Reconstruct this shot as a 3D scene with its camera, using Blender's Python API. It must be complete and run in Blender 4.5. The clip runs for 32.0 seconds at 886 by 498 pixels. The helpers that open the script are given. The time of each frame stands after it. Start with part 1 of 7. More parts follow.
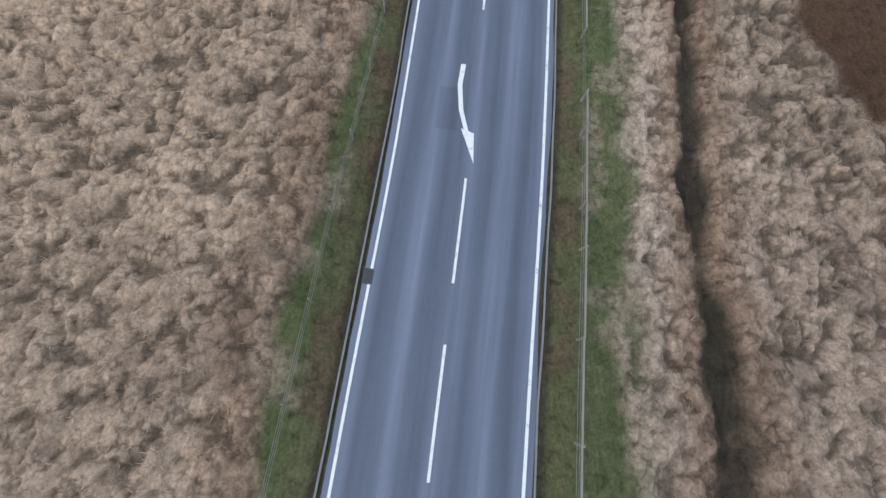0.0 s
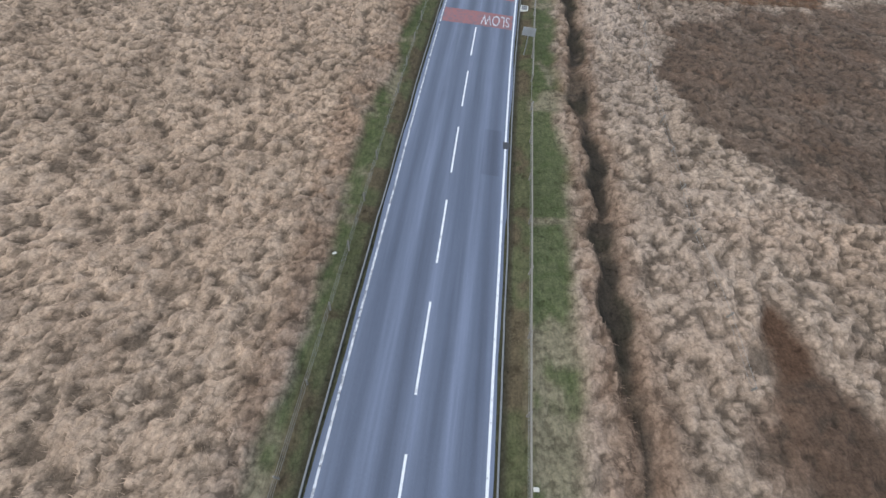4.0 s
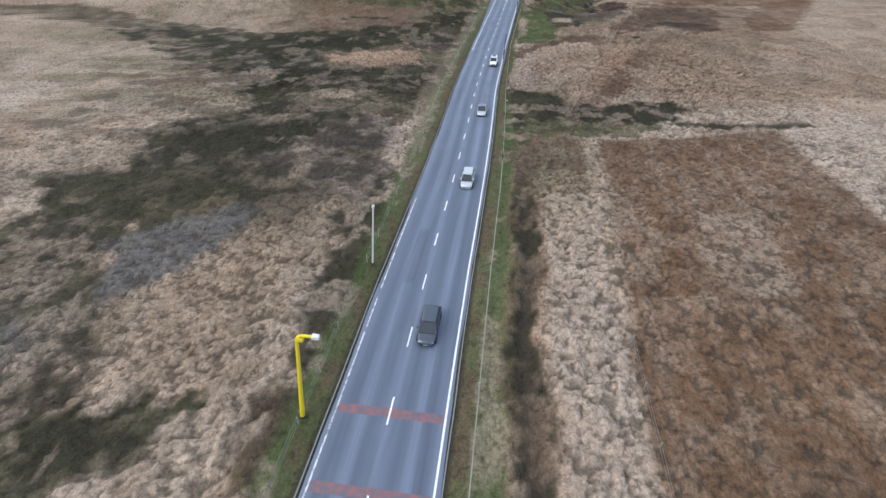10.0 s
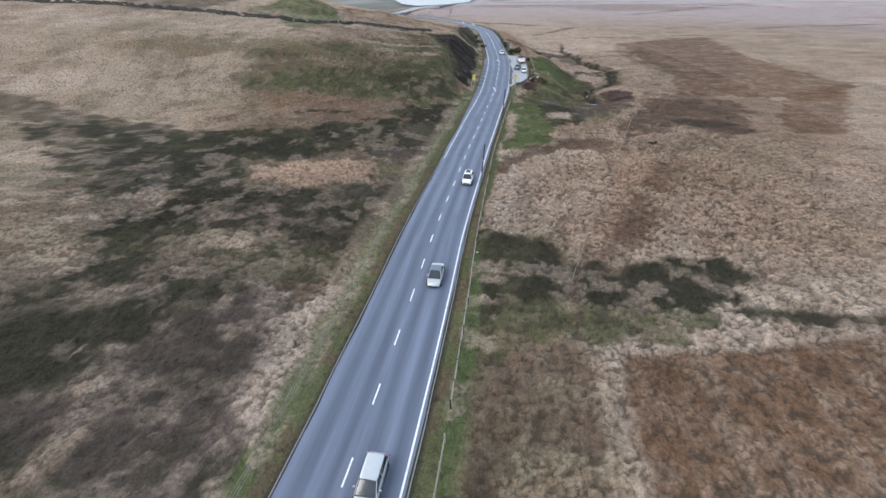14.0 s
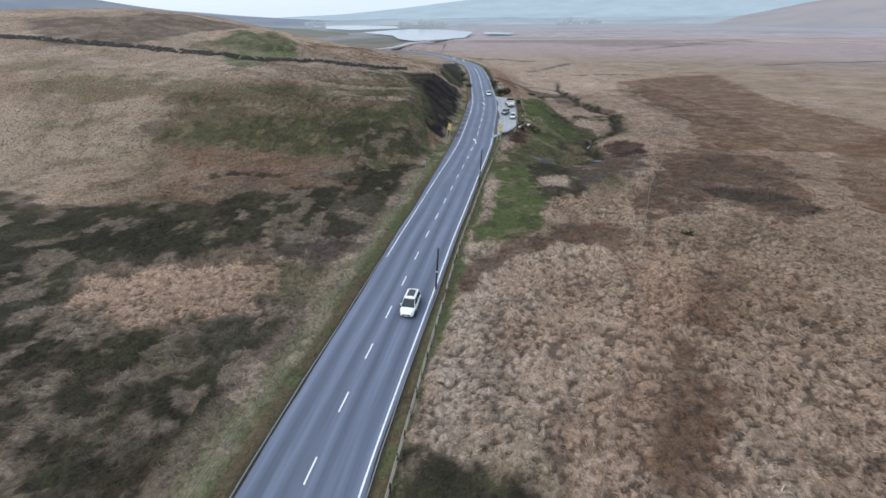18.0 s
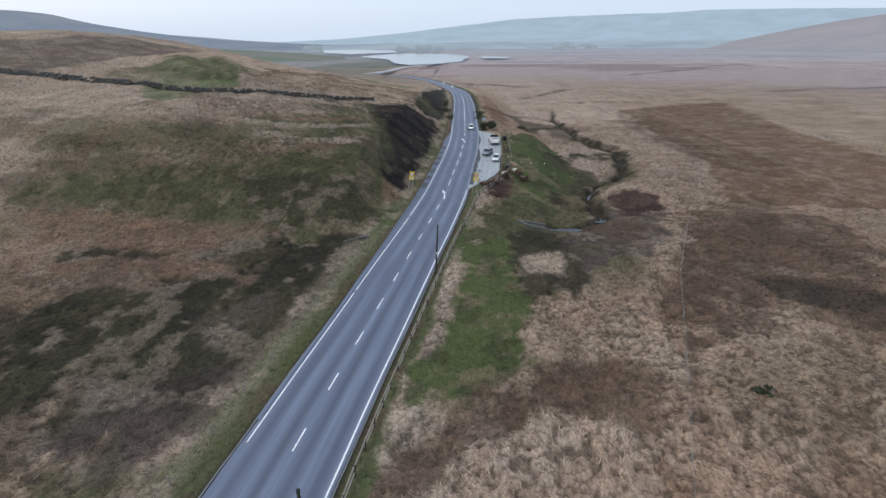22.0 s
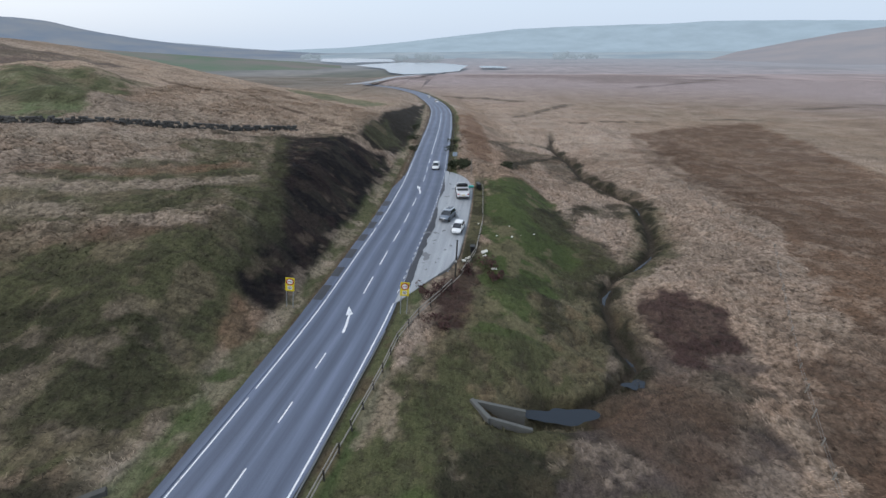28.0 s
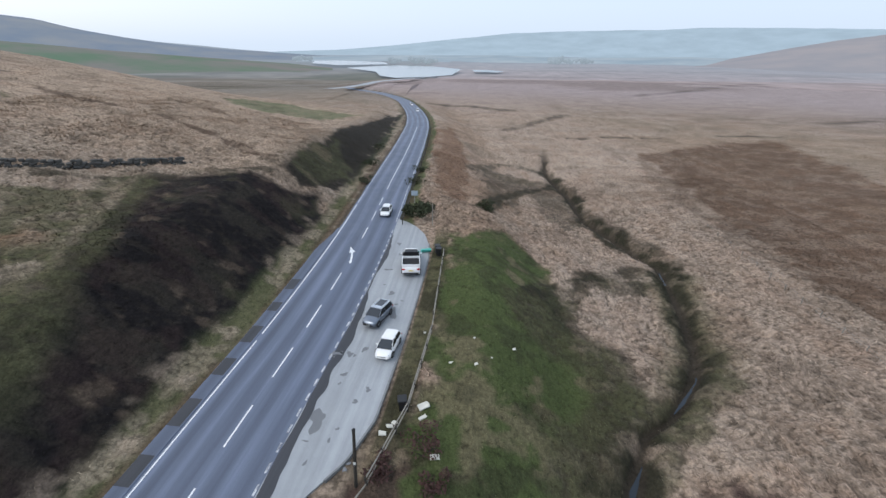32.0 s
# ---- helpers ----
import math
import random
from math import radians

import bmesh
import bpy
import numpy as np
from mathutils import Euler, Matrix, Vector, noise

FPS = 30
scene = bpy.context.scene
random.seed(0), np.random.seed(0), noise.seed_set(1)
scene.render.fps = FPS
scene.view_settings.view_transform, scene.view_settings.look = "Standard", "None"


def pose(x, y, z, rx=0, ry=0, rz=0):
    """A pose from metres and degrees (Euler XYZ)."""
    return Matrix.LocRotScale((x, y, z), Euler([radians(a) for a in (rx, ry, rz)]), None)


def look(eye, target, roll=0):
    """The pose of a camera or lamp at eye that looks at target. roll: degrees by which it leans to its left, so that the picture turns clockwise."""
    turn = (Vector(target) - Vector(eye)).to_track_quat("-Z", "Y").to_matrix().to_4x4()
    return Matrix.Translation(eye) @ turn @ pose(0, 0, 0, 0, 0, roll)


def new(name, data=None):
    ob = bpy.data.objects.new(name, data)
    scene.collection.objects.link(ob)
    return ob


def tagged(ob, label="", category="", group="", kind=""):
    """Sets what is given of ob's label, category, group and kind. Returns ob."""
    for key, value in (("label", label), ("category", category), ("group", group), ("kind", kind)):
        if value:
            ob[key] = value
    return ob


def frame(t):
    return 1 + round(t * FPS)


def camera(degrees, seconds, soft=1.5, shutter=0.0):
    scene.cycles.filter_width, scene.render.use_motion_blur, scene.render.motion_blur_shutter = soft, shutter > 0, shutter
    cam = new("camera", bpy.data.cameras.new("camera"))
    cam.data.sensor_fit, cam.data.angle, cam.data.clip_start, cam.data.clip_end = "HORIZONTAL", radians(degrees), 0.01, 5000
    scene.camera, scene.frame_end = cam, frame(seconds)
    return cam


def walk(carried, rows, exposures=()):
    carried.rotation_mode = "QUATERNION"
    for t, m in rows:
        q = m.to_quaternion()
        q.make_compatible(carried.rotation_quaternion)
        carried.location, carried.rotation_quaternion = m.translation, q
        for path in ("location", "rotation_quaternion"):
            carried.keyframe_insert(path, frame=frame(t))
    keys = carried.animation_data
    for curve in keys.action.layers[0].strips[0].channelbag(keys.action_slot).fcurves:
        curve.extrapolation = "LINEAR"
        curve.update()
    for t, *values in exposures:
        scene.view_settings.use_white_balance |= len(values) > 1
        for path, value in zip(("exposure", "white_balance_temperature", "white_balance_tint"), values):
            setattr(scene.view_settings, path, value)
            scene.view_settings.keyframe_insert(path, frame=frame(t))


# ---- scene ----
cam = camera(90.0, 32.0)
PATH = [
    (0.0, pose(-9.06, -54.40, 21.80, 16.57, -3.90, 0.65)),
    (0.5, pose(-8.32, -49.38, 21.74, 17.05, -3.74, 0.67)),
    (1.0, pose(-7.57, -44.54, 21.71, 17.68, -3.63, 0.61)),
    (1.5, pose(-6.87, -39.95, 21.86, 19.58, -3.66, 0.63)),
    (2.0, pose(-6.14, -35.43, 22.06, 21.94, -3.81, 0.78)),
    (2.5, pose(-5.50, -31.01, 22.24, 24.81, -4.07, 1.07)),
    (3.0, pose(-4.87, -26.57, 22.47, 28.93, -4.05, 1.46)),
    (3.5, pose(-4.27, -22.20, 22.78, 31.65, -4.00, 1.75)),
    (4.0, pose(-3.59, -17.86, 22.93, 34.33, -3.83, 2.03)),
    (4.5, pose(-2.93, -13.51, 23.10, 36.34, -3.44, 2.41)),
    (6.5, pose(0.59, 3.98, 25.30, 42.15, 0.57, 1.45)),
    (7.0, pose(1.45, 8.31, 25.30, 43.66, 0.69, 1.57)),
    (7.5, pose(2.38, 12.65, 25.26, 45.16, 0.65, 1.56)),
    (8.0, pose(3.36, 16.94, 25.28, 46.89, 0.54, 1.52)),
    (8.5, pose(4.27, 21.34, 25.35, 48.34, 0.63, 1.51)),
    (9.0, pose(5.15, 25.69, 25.47, 49.25, 0.76, 1.60)),
    (9.5, pose(6.02, 30.05, 25.53, 50.13, 0.89, 1.46)),
    (10.0, pose(6.81, 34.34, 25.49, 50.52, 0.84, 1.53)),
    (10.5, pose(7.66, 38.38, 25.46, 52.08, 0.85, 1.68)),
    (11.0, pose(8.50, 42.37, 25.37, 53.31, 0.84, 1.73)),
    (11.5, pose(9.36, 46.23, 25.19, 53.75, 0.86, 1.67)),
    (12.0, pose(10.19, 50.00, 25.02, 55.26, 0.86, 1.76)),
    (12.5, pose(10.83, 53.47, 24.90, 56.36, 0.75, 1.90)),
    (13.0, pose(11.47, 57.15, 24.73, 56.57, 0.59, 1.98)),
    (13.5, pose(12.35, 61.25, 24.51, 57.16, 0.62, 2.03)),
    (14.0, pose(13.32, 65.29, 24.30, 58.04, 0.67, 2.29)),
    (14.5, pose(14.22, 69.07, 24.11, 58.42, 0.69, 2.33)),
    (16.5, pose(17.37, 83.40, 23.22, 60.52, 0.58, 2.11)),
    (17.0, pose(18.03, 86.84, 23.11, 60.75, 0.59, 2.14)),
    (17.5, pose(18.63, 90.27, 23.02, 61.57, 0.54, 2.22)),
    (18.0, pose(19.25, 93.67, 22.82, 61.64, 0.55, 2.32)),
    (18.5, pose(19.91, 97.00, 22.60, 62.41, 0.57, 2.31)),
    (19.0, pose(20.58, 100.30, 22.41, 62.81, 0.49, 2.28)),
    (19.5, pose(21.36, 103.47, 22.24, 62.87, 0.59, 2.36)),
    (20.0, pose(22.17, 106.42, 22.10, 63.50, 0.52, 2.46)),
    (20.5, pose(22.95, 109.46, 22.02, 63.65, 0.62, 2.49)),
    (21.0, pose(23.72, 112.58, 21.94, 63.90, 0.54, 2.45)),
    (21.5, pose(24.41, 115.76, 21.95, 64.32, 0.45, 2.35)),
    (22.0, pose(25.08, 118.96, 22.00, 64.20, 0.53, 2.21)),
    (22.5, pose(25.70, 122.33, 21.96, 64.46, 0.54, 2.22)),
    (23.0, pose(26.24, 125.78, 21.87, 64.46, 0.36, 2.18)),
    (23.5, pose(26.76, 129.01, 21.75, 64.58, 0.18, 2.18)),
    (24.0, pose(27.20, 132.33, 21.63, 64.75, 0.18, 2.15)),
    (24.5, pose(27.74, 135.58, 21.47, 64.72, 0.18, 2.09)),
    (25.0, pose(28.33, 138.63, 21.29, 65.06, 0.28, 2.09)),
    (25.5, pose(28.97, 141.52, 21.16, 65.04, 0.28, 2.22)),
    (27.5, pose(32.42, 154.08, 21.02, 65.19, 0.30, 2.44)),
    (28.0, pose(33.08, 157.32, 20.99, 65.20, 0.20, 2.42)),
    (28.5, pose(33.79, 160.63, 20.90, 65.28, 0.11, 2.43)),
    (29.0, pose(34.44, 163.97, 20.78, 65.39, 0.20, 2.30)),
    (29.5, pose(35.02, 167.29, 20.73, 65.36, 0.11, 2.28)),
    (30.0, pose(35.59, 170.71, 20.73, 65.46, 0.01, 2.11)),
    (30.5, pose(36.16, 174.07, 20.79, 65.51, -0.08, 2.06)),
    (31.0, pose(36.78, 177.25, 20.83, 65.52, -0.09, 1.90)),
    (31.5, pose(37.53, 180.61, 20.78, 65.55, -0.36, 2.03)),
    (32.0, pose(38.14, 184.08, 20.69, 65.56, -0.46, 1.92)),
]
EXPOSURES = [(0.0, 0.25), (1.5, 0.28), (4.0, 0.38), (7.0, 0.5), (9.0, 0.6), (12.0, 0.68), (14.0, 0.62), (16.0, 0.58), (17.0, 0.57), (18.0, 0.41), (19.0, 0.23), (20.0, 0.2), (24.0, 0.17), (28.0, 0.13), (30.0, 0.15), (32.0, 0.29)]
walk(cam, PATH, EXPOSURES)

# ---------------------------------------------------------------- sky and sun
world = bpy.data.worlds.new("sky")
scene.world = world
world.use_nodes = True
wn, wl = world.node_tree.nodes, world.node_tree.links
wn.clear()
sky = wn.new("ShaderNodeTexSky")
sky.sky_type, sky.sun_disc = "NISHITA", False
sky.sun_elevation, sky.sun_rotation = radians(38), radians(-60)
sky.air_density, sky.dust_density, sky.ozone_density = 1.0, 4.0, 1.5
cloud = wn.new("ShaderNodeMix")
cloud.data_type = "RGBA"
cloud.inputs[0].default_value = 0.8
cloud.inputs[7].default_value = (5.45, 6.47, 7.88, 1)
back = wn.new("ShaderNodeBackground")
back.inputs["Strength"].default_value = 0.125
wout = wn.new("ShaderNodeOutputWorld")
wl.new(sky.outputs[0], cloud.inputs[6])
wl.new(cloud.outputs[2], back.inputs["Color"])
wl.new(back.outputs[0], wout.inputs["Surface"])

sun = new("sun", bpy.data.lights.new("sun", "SUN"))
sun.data.energy, sun.data.angle, sun.data.color = 1.1, radians(25), (1.0, 0.96, 0.9)
sun.matrix_world = look((-60, -30, 90), (0, 20, 0))


# ---------------------------------------------------------------- materials
def rgb(c):
    return (c[0], c[1], c[2], 1.0)


class Nodes:
    """A small helper round one node material."""

    def __init__(self, name, rough=0.8, metal=0.0, spec=0.3):
        self.mat = bpy.data.materials.new(name)
        self.mat.use_nodes = True
        self.n, self.l = self.mat.node_tree.nodes, self.mat.node_tree.links
        self.p = self.n["Principled BSDF"]
        self.p.inputs["Roughness"].default_value = rough
        self.p.inputs["Metallic"].default_value = metal
        self.p.inputs["Specular IOR Level"].default_value = spec

    def add(self, kind, **values):
        node = self.n.new(kind)
        for key, value in values.items():
            node.inputs[key].default_value = value
        return node

    def coords(self, what="Object"):
        return self.add("ShaderNodeTexCoord").outputs[what]

    def noise(self, scale, detail=4.0, rough=0.55, vec=None, distort=0.0):
        t = self.add("ShaderNodeTexNoise", Scale=scale, Detail=detail, Roughness=rough, Distortion=distort)
        self.l.new(vec or self.coords(), t.inputs["Vector"])
        return t.outputs["Fac"]

    def scaled(self, vec, x, y, z):
        m = self.add("ShaderNodeMapping", Scale=(x, y, z))
        self.l.new(vec, m.inputs["Vector"])
        return m.outputs[0]

    def ramp(self, fac, stops):
        r = self.add("ShaderNodeValToRGB")
        e = r.color_ramp.elements
        while len(e) < len(stops):
            e.new(0.5)
        for el, (pos, col) in zip(e, stops):
            el.position, el.color = pos, (rgb(col) if hasattr(col, "__len__") else (col, col, col, 1))
        self.l.new(fac, r.inputs[0])
        return r.outputs["Color"]

    def mix(self, fac, a, b, how="MIX"):
        m = self.add("ShaderNodeMix")
        m.data_type, m.blend_type = "RGBA", how
        for sock, val in ((m.inputs[0], fac), (m.inputs[6], a), (m.inputs[7], b)):
            if isinstance(val, (int, float)):
                sock.default_value = val
            elif isinstance(val, tuple):
                sock.default_value = rgb(val)
            else:
                self.l.new(val, sock)
        return m.outputs[2]

    def math(self, op, a, b=0.0):
        m = self.add("ShaderNodeMath")
        m.operation = op
        for sock, val in ((m.inputs[0], a), (m.inputs[1], b)):
            if isinstance(val, (int, float)):
                sock.default_value = val
            else:
                self.l.new(val, sock)
        return m.outputs[0]

    def color(self, c):
        if isinstance(c, tuple):
            self.p.inputs["Base Color"].default_value = rgb(c)
        else:
            self.l.new(c, self.p.inputs["Base Color"])
        return self

    def bump(self, fac, strength=0.3, dist=0.02):
        b = self.add("ShaderNodeBump", Strength=strength, Distance=dist)
        self.l.new(fac, b.inputs["Height"])
        self.l.new(b.outputs[0], self.p.inputs["Normal"])
        return self


def plain(name, col, rough=0.6, metal=0.0, vary=0.12, scale=8.0, spec=0.3, bump=0.0):
    """Paint, plastic, concrete or wood with soft variation at two scales."""
    k = Nodes(name, rough, metal, spec)
    f = k.noise(scale, 5)
    g = k.noise(scale * 9, 3)
    lo = tuple(c * (1 - vary) for c in col)
    hi = tuple(min(1, c * (1 + vary)) for c in col)
    k.color(k.mix(k.math("MULTIPLY", g, 0.35), k.mix(f, lo, hi), tuple(c * 0.75 for c in col)))
    if bump:
        k.bump(g, bump, 0.01)
    return k.mat


def make_ground():
    k = Nodes("moor", 0.95, spec=0.1)
    at = k.add("ShaderNodeAttribute")
    at.attribute_name = "veg"
    base = at.outputs["Color"]
    pos = k.add("ShaderNodeNewGeometry").outputs["Position"]
    warp = k.add("ShaderNodeTexNoise", Scale=2.2, Detail=3.0)
    k.l.new(pos, warp.inputs["Vector"])
    bent = k.add("ShaderNodeMix")
    bent.data_type, bent.blend_type = "RGBA", "ADD"
    bent.inputs[0].default_value = 0.55
    k.l.new(pos, bent.inputs[6])
    k.l.new(warp.outputs["Color"], bent.inputs[7])
    cell = k.add("ShaderNodeTexVoronoi", Scale=2.5, Randomness=1.0)
    k.l.new(bent.outputs[2], cell.inputs["Vector"])
    tuft = cell.outputs["Distance"]
    clump = k.noise(1.7, 6, 0.6, pos, 0.5)
    fine = k.noise(7.0, 5, 0.7, pos)
    wide = k.noise(0.09, 4, 0.6, pos)
    straw = k.noise(1.0, 6, 0.7, k.scaled(pos, 6.0, 1.6, 3.0), 0.4)
    # noise lows and cell edges darken the colour, painted shade between tussocks
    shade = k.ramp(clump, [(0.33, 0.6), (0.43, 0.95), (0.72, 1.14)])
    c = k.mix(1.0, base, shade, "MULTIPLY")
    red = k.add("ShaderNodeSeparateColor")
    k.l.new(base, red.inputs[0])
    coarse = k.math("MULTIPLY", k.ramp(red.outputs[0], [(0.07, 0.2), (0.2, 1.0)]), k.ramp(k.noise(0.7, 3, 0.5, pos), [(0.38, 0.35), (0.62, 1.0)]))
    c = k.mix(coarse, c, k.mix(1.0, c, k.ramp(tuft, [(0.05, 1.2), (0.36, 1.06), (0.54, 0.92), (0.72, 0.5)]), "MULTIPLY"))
    c = k.mix(1.0, c, k.ramp(fine, [(0.3, 0.7), (0.7, 1.32)]), "MULTIPLY")
    c = k.mix(1.0, c, k.ramp(wide, [(0.3, 0.84), (0.7, 1.12)]), "MULTIPLY")
    c = k.mix(1.0, c, k.ramp(straw, [(0.32, 0.78), (0.68, 1.2)]), "MULTIPLY")
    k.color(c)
    k.bump(k.math("SUBTRACT", k.math("ADD", clump, k.math("MULTIPLY", fine, 0.35)), k.math("MULTIPLY", tuft, 0.7)), 0.65, 0.16)
    return k.mat


def make_blades(name):
    k = Nodes(name, 0.9, spec=0.15)
    at = k.add("ShaderNodeAttribute")
    at.attribute_name = "veg"
    pos = k.add("ShaderNodeNewGeometry").outputs["Position"]
    fine = k.noise(11.0, 3, 0.6, pos)
    k.color(k.mix(1.0, at.outputs["Color"], k.ramp(fine, [(0.3, 0.85), (0.7, 1.12)]), "MULTIPLY"))
    return k.mat


def make_asphalt(name, dark, light, tracks=True):
    k = Nodes(name, 0.62, spec=0.35)
    pos = k.add("ShaderNodeNewGeometry").outputs["Position"]
    uv = k.coords("UV")
    grit = k.noise(28, 4, 0.7, pos)
    patch = k.noise(0.5, 5, 0.6, pos)
    long = k.noise(1.0, 5, 0.6, k.scaled(uv, 1.6, 0.05, 1))
    c = k.mix(patch, dark, light)
    if tracks:
        sep = k.add("ShaderNodeSeparateXYZ")
        k.l.new(uv, sep.inputs[0])
        wave = k.math("COSINE", k.math("MULTIPLY", k.math("SUBTRACT", sep.outputs[0], 0.08), 6.2832 / 1.82))
        worn = k.math("MULTIPLY", k.math("MULTIPLY", k.math("ADD", wave, 1.0), 0.5), k.math("ADD", k.math("MULTIPLY", long, 0.8), 0.1))
        c = k.mix(worn, c, tuple(v * 1.75 for v in light))
    c = k.mix(1.0, c, k.ramp(long, [(0.3, 0.82), (0.7, 1.16)]), "MULTIPLY")
    c = k.mix(1.0, c, k.ramp(grit, [(0.25, 0.8), (0.75, 1.2)]), "MULTIPLY")
    k.color(c)
    k.l.new(k.ramp(patch, [(0.3, 0.5), (0.7, 0.72)]), k.p.inputs["Roughness"])
    k.bump(grit, 0.35, 0.01)
    return k.mat


def make_marking(name, paint, under, keep):
    """Worn paint with the road showing through where it has flaked."""
    k = Nodes(name, 0.6)
    pos = k.add("ShaderNodeNewGeometry").outputs["Position"]
    w = k.noise(2.6, 6, 0.75, pos)
    f = k.noise(22, 4, 0.7, pos)
    mask = k.ramp(k.math("ADD", k.math("MULTIPLY", w, 0.65), k.math("MULTIPLY", f, 0.35)), [(keep - 0.07, 0.0), (keep + 0.05, 1.0)])
    k.color(k.mix(mask, under, k.mix(f, tuple(c * 0.8 for c in paint), paint)))
    return k.mat


M = {}
M["ground"] = make_ground()
M["blades"] = make_blades("dry_grass")
M["asphalt"] = make_asphalt("asphalt", (0.070, 0.086, 0.124), (0.102, 0.119, 0.164))
M["layby"] = make_asphalt("old_asphalt", (0.25, 0.262, 0.28), (0.36, 0.375, 0.39), False)
M["patch"] = make_asphalt("dark_patch", (0.035, 0.037, 0.045), (0.06, 0.062, 0.07), False)
M["white_line"] = make_marking("white_line_paint", (0.78, 0.8, 0.82), (0.11, 0.115, 0.14), 0.41)
M["worn_line"] = make_marking("worn_line_paint", (0.66, 0.68, 0.71), (0.11, 0.115, 0.14), 0.49)
M["red"] = make_marking("red_surfacing", (0.30, 0.125, 0.125), (0.125, 0.11, 0.135), 0.475)
M["red_faint"] = make_marking("faded_red_surfacing", (0.28, 0.115, 0.12), (0.12, 0.11, 0.135), 0.52)
M["kerb"] = plain("kerb_concrete", (0.2, 0.205, 0.21), 0.9, vary=0.3, scale=2.0, bump=0.3)
M["concrete"] = plain("old_concrete", (0.115, 0.115, 0.108), 0.9, vary=0.3, scale=1.5, bump=0.4)
M["wood"] = plain("weathered_wood", (0.25, 0.23, 0.2), 0.85, vary=0.35, scale=3.0, bump=0.4)
M["dark_wood"] = plain("creosoted_wood", (0.045, 0.04, 0.034), 0.8, vary=0.35, scale=3.0, bump=0.4)
M["wire"] = plain("fence_wire", (0.28, 0.28, 0.27), 0.5, 0.7)
M["galv"] = plain("galvanised_steel", (0.42, 0.43, 0.44), 0.45, 0.6, spec=0.5)
M["yellow"] = plain("yellow_paint", (0.78, 0.6, 0.02), 0.45, vary=0.08, spec=0.5)
M["white"] = plain("white_paint", (0.76, 0.76, 0.74), 0.5, vary=0.08, spec=0.4)
M["pole_white"] = plain("pale_post_paint", (0.62, 0.62, 0.57), 0.6, vary=0.2, scale=3)
M["black"] = plain("black_plastic", (0.018, 0.018, 0.02), 0.45, spec=0.4)
M["red_paint"] = plain("red_ring_paint", (0.5, 0.03, 0.03), 0.45)
M["sign_grey"] = plain("sign_back", (0.4, 0.41, 0.42), 0.5, 0.3)
M["blue"] = plain("blue_sign_paint", (0.35, 0.42, 0.5), 0.5)
M["stone"] = plain("gritstone", (0.085, 0.082, 0.076), 0.95, vary=0.45, scale=1.2, bump=0.5)
M["tyre"] = plain("tyre_rubber", (0.02, 0.02, 0.021), 0.85)
M["rim"] = plain("alloy_wheel", (0.4, 0.4, 0.41), 0.3, 0.9, spec=0.5)
M["lamp_red"] = plain("tail_lamp", (0.45, 0.02, 0.02), 0.2, spec=0.6)
M["lamp_clear"] = plain("head_lamp", (0.4, 0.42, 0.45), 0.1, spec=0.7)
M["trim"] = plain("bumper_plastic", (0.03, 0.03, 0.032), 0.6)
M["plate_y"] = plain("yellow_plate", (0.65, 0.5, 0.06), 0.4)
M["plate_w"] = plain("white_plate", (0.7, 0.7, 0.68), 0.4)
M["teal"] = plain("teal_plastic", (0.08, 0.42, 0.36), 0.5)
M["card"] = plain("pale_rubbish", (0.62, 0.6, 0.54), 0.8, vary=0.3, scale=2)
M["leaf_dark"] = plain("gorse_leaf", (0.04, 0.048, 0.025), 0.9, vary=0.5, scale=2)
M["leaf_maroon"] = plain("bramble_stem", (0.085, 0.045, 0.04), 0.9, vary=0.5, scale=2)


def car_paint(name, col, metal=0.0):
    k = Nodes(name, 0.3, metal, 0.5)
    f = k.noise(3.0, 4)
    k.color(k.mix(f, tuple(c * 0.92 for c in col), tuple(min(1, c * 1.06) for c in col)))
    k.p.inputs["Coat Weight"].default_value = 0.6
    k.p.inputs["Coat Roughness"].default_value = 0.08
    return k.mat


M["car_dark"] = car_paint("dark_grey_car_paint", (0.19, 0.215, 0.255), 0.85)
M["car_roof"] = car_paint("silver_grey_car_paint", (0.5, 0.53, 0.58), 0.6)
M["car_silver"] = car_paint("silver_car_paint", (0.5, 0.52, 0.54), 0.5)
M["car_white"] = car_paint("white_car_paint", (0.8, 0.8, 0.8))
M["car_blue"] = car_paint("blue_black_car_paint", (0.05, 0.065, 0.09), 0.3)
gk = Nodes("tinted_glass", 0.05, 0.0, 0.8)
gk.color((0.02, 0.024, 0.03))
M["glass"] = gk.mat
wk = Nodes("water", 0.05, 0.0, 0.35)
wk.color((0.016, 0.022, 0.03))
wk.bump(wk.noise(3.0, 3, 0.5), 0.08, 0.02)
M["water"] = wk.mat
lk = Nodes("lake_water", 0.12, 0.0, 0.5)
lk.color((0.10, 0.12, 0.14))
lk.bump(lk.noise(0.4, 3, 0.5), 0.1, 0.05)
M["lake"] = lk.mat


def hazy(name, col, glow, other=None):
    """Far hills with distance haze painted into their colour: a plain backdrop that glows faintly."""
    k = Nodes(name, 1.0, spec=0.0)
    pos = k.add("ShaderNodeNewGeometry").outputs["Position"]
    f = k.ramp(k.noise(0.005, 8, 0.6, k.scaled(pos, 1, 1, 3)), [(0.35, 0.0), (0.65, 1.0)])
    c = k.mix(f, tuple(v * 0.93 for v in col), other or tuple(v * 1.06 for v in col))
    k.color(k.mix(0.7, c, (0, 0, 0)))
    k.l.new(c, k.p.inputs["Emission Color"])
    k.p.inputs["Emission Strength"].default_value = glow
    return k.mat


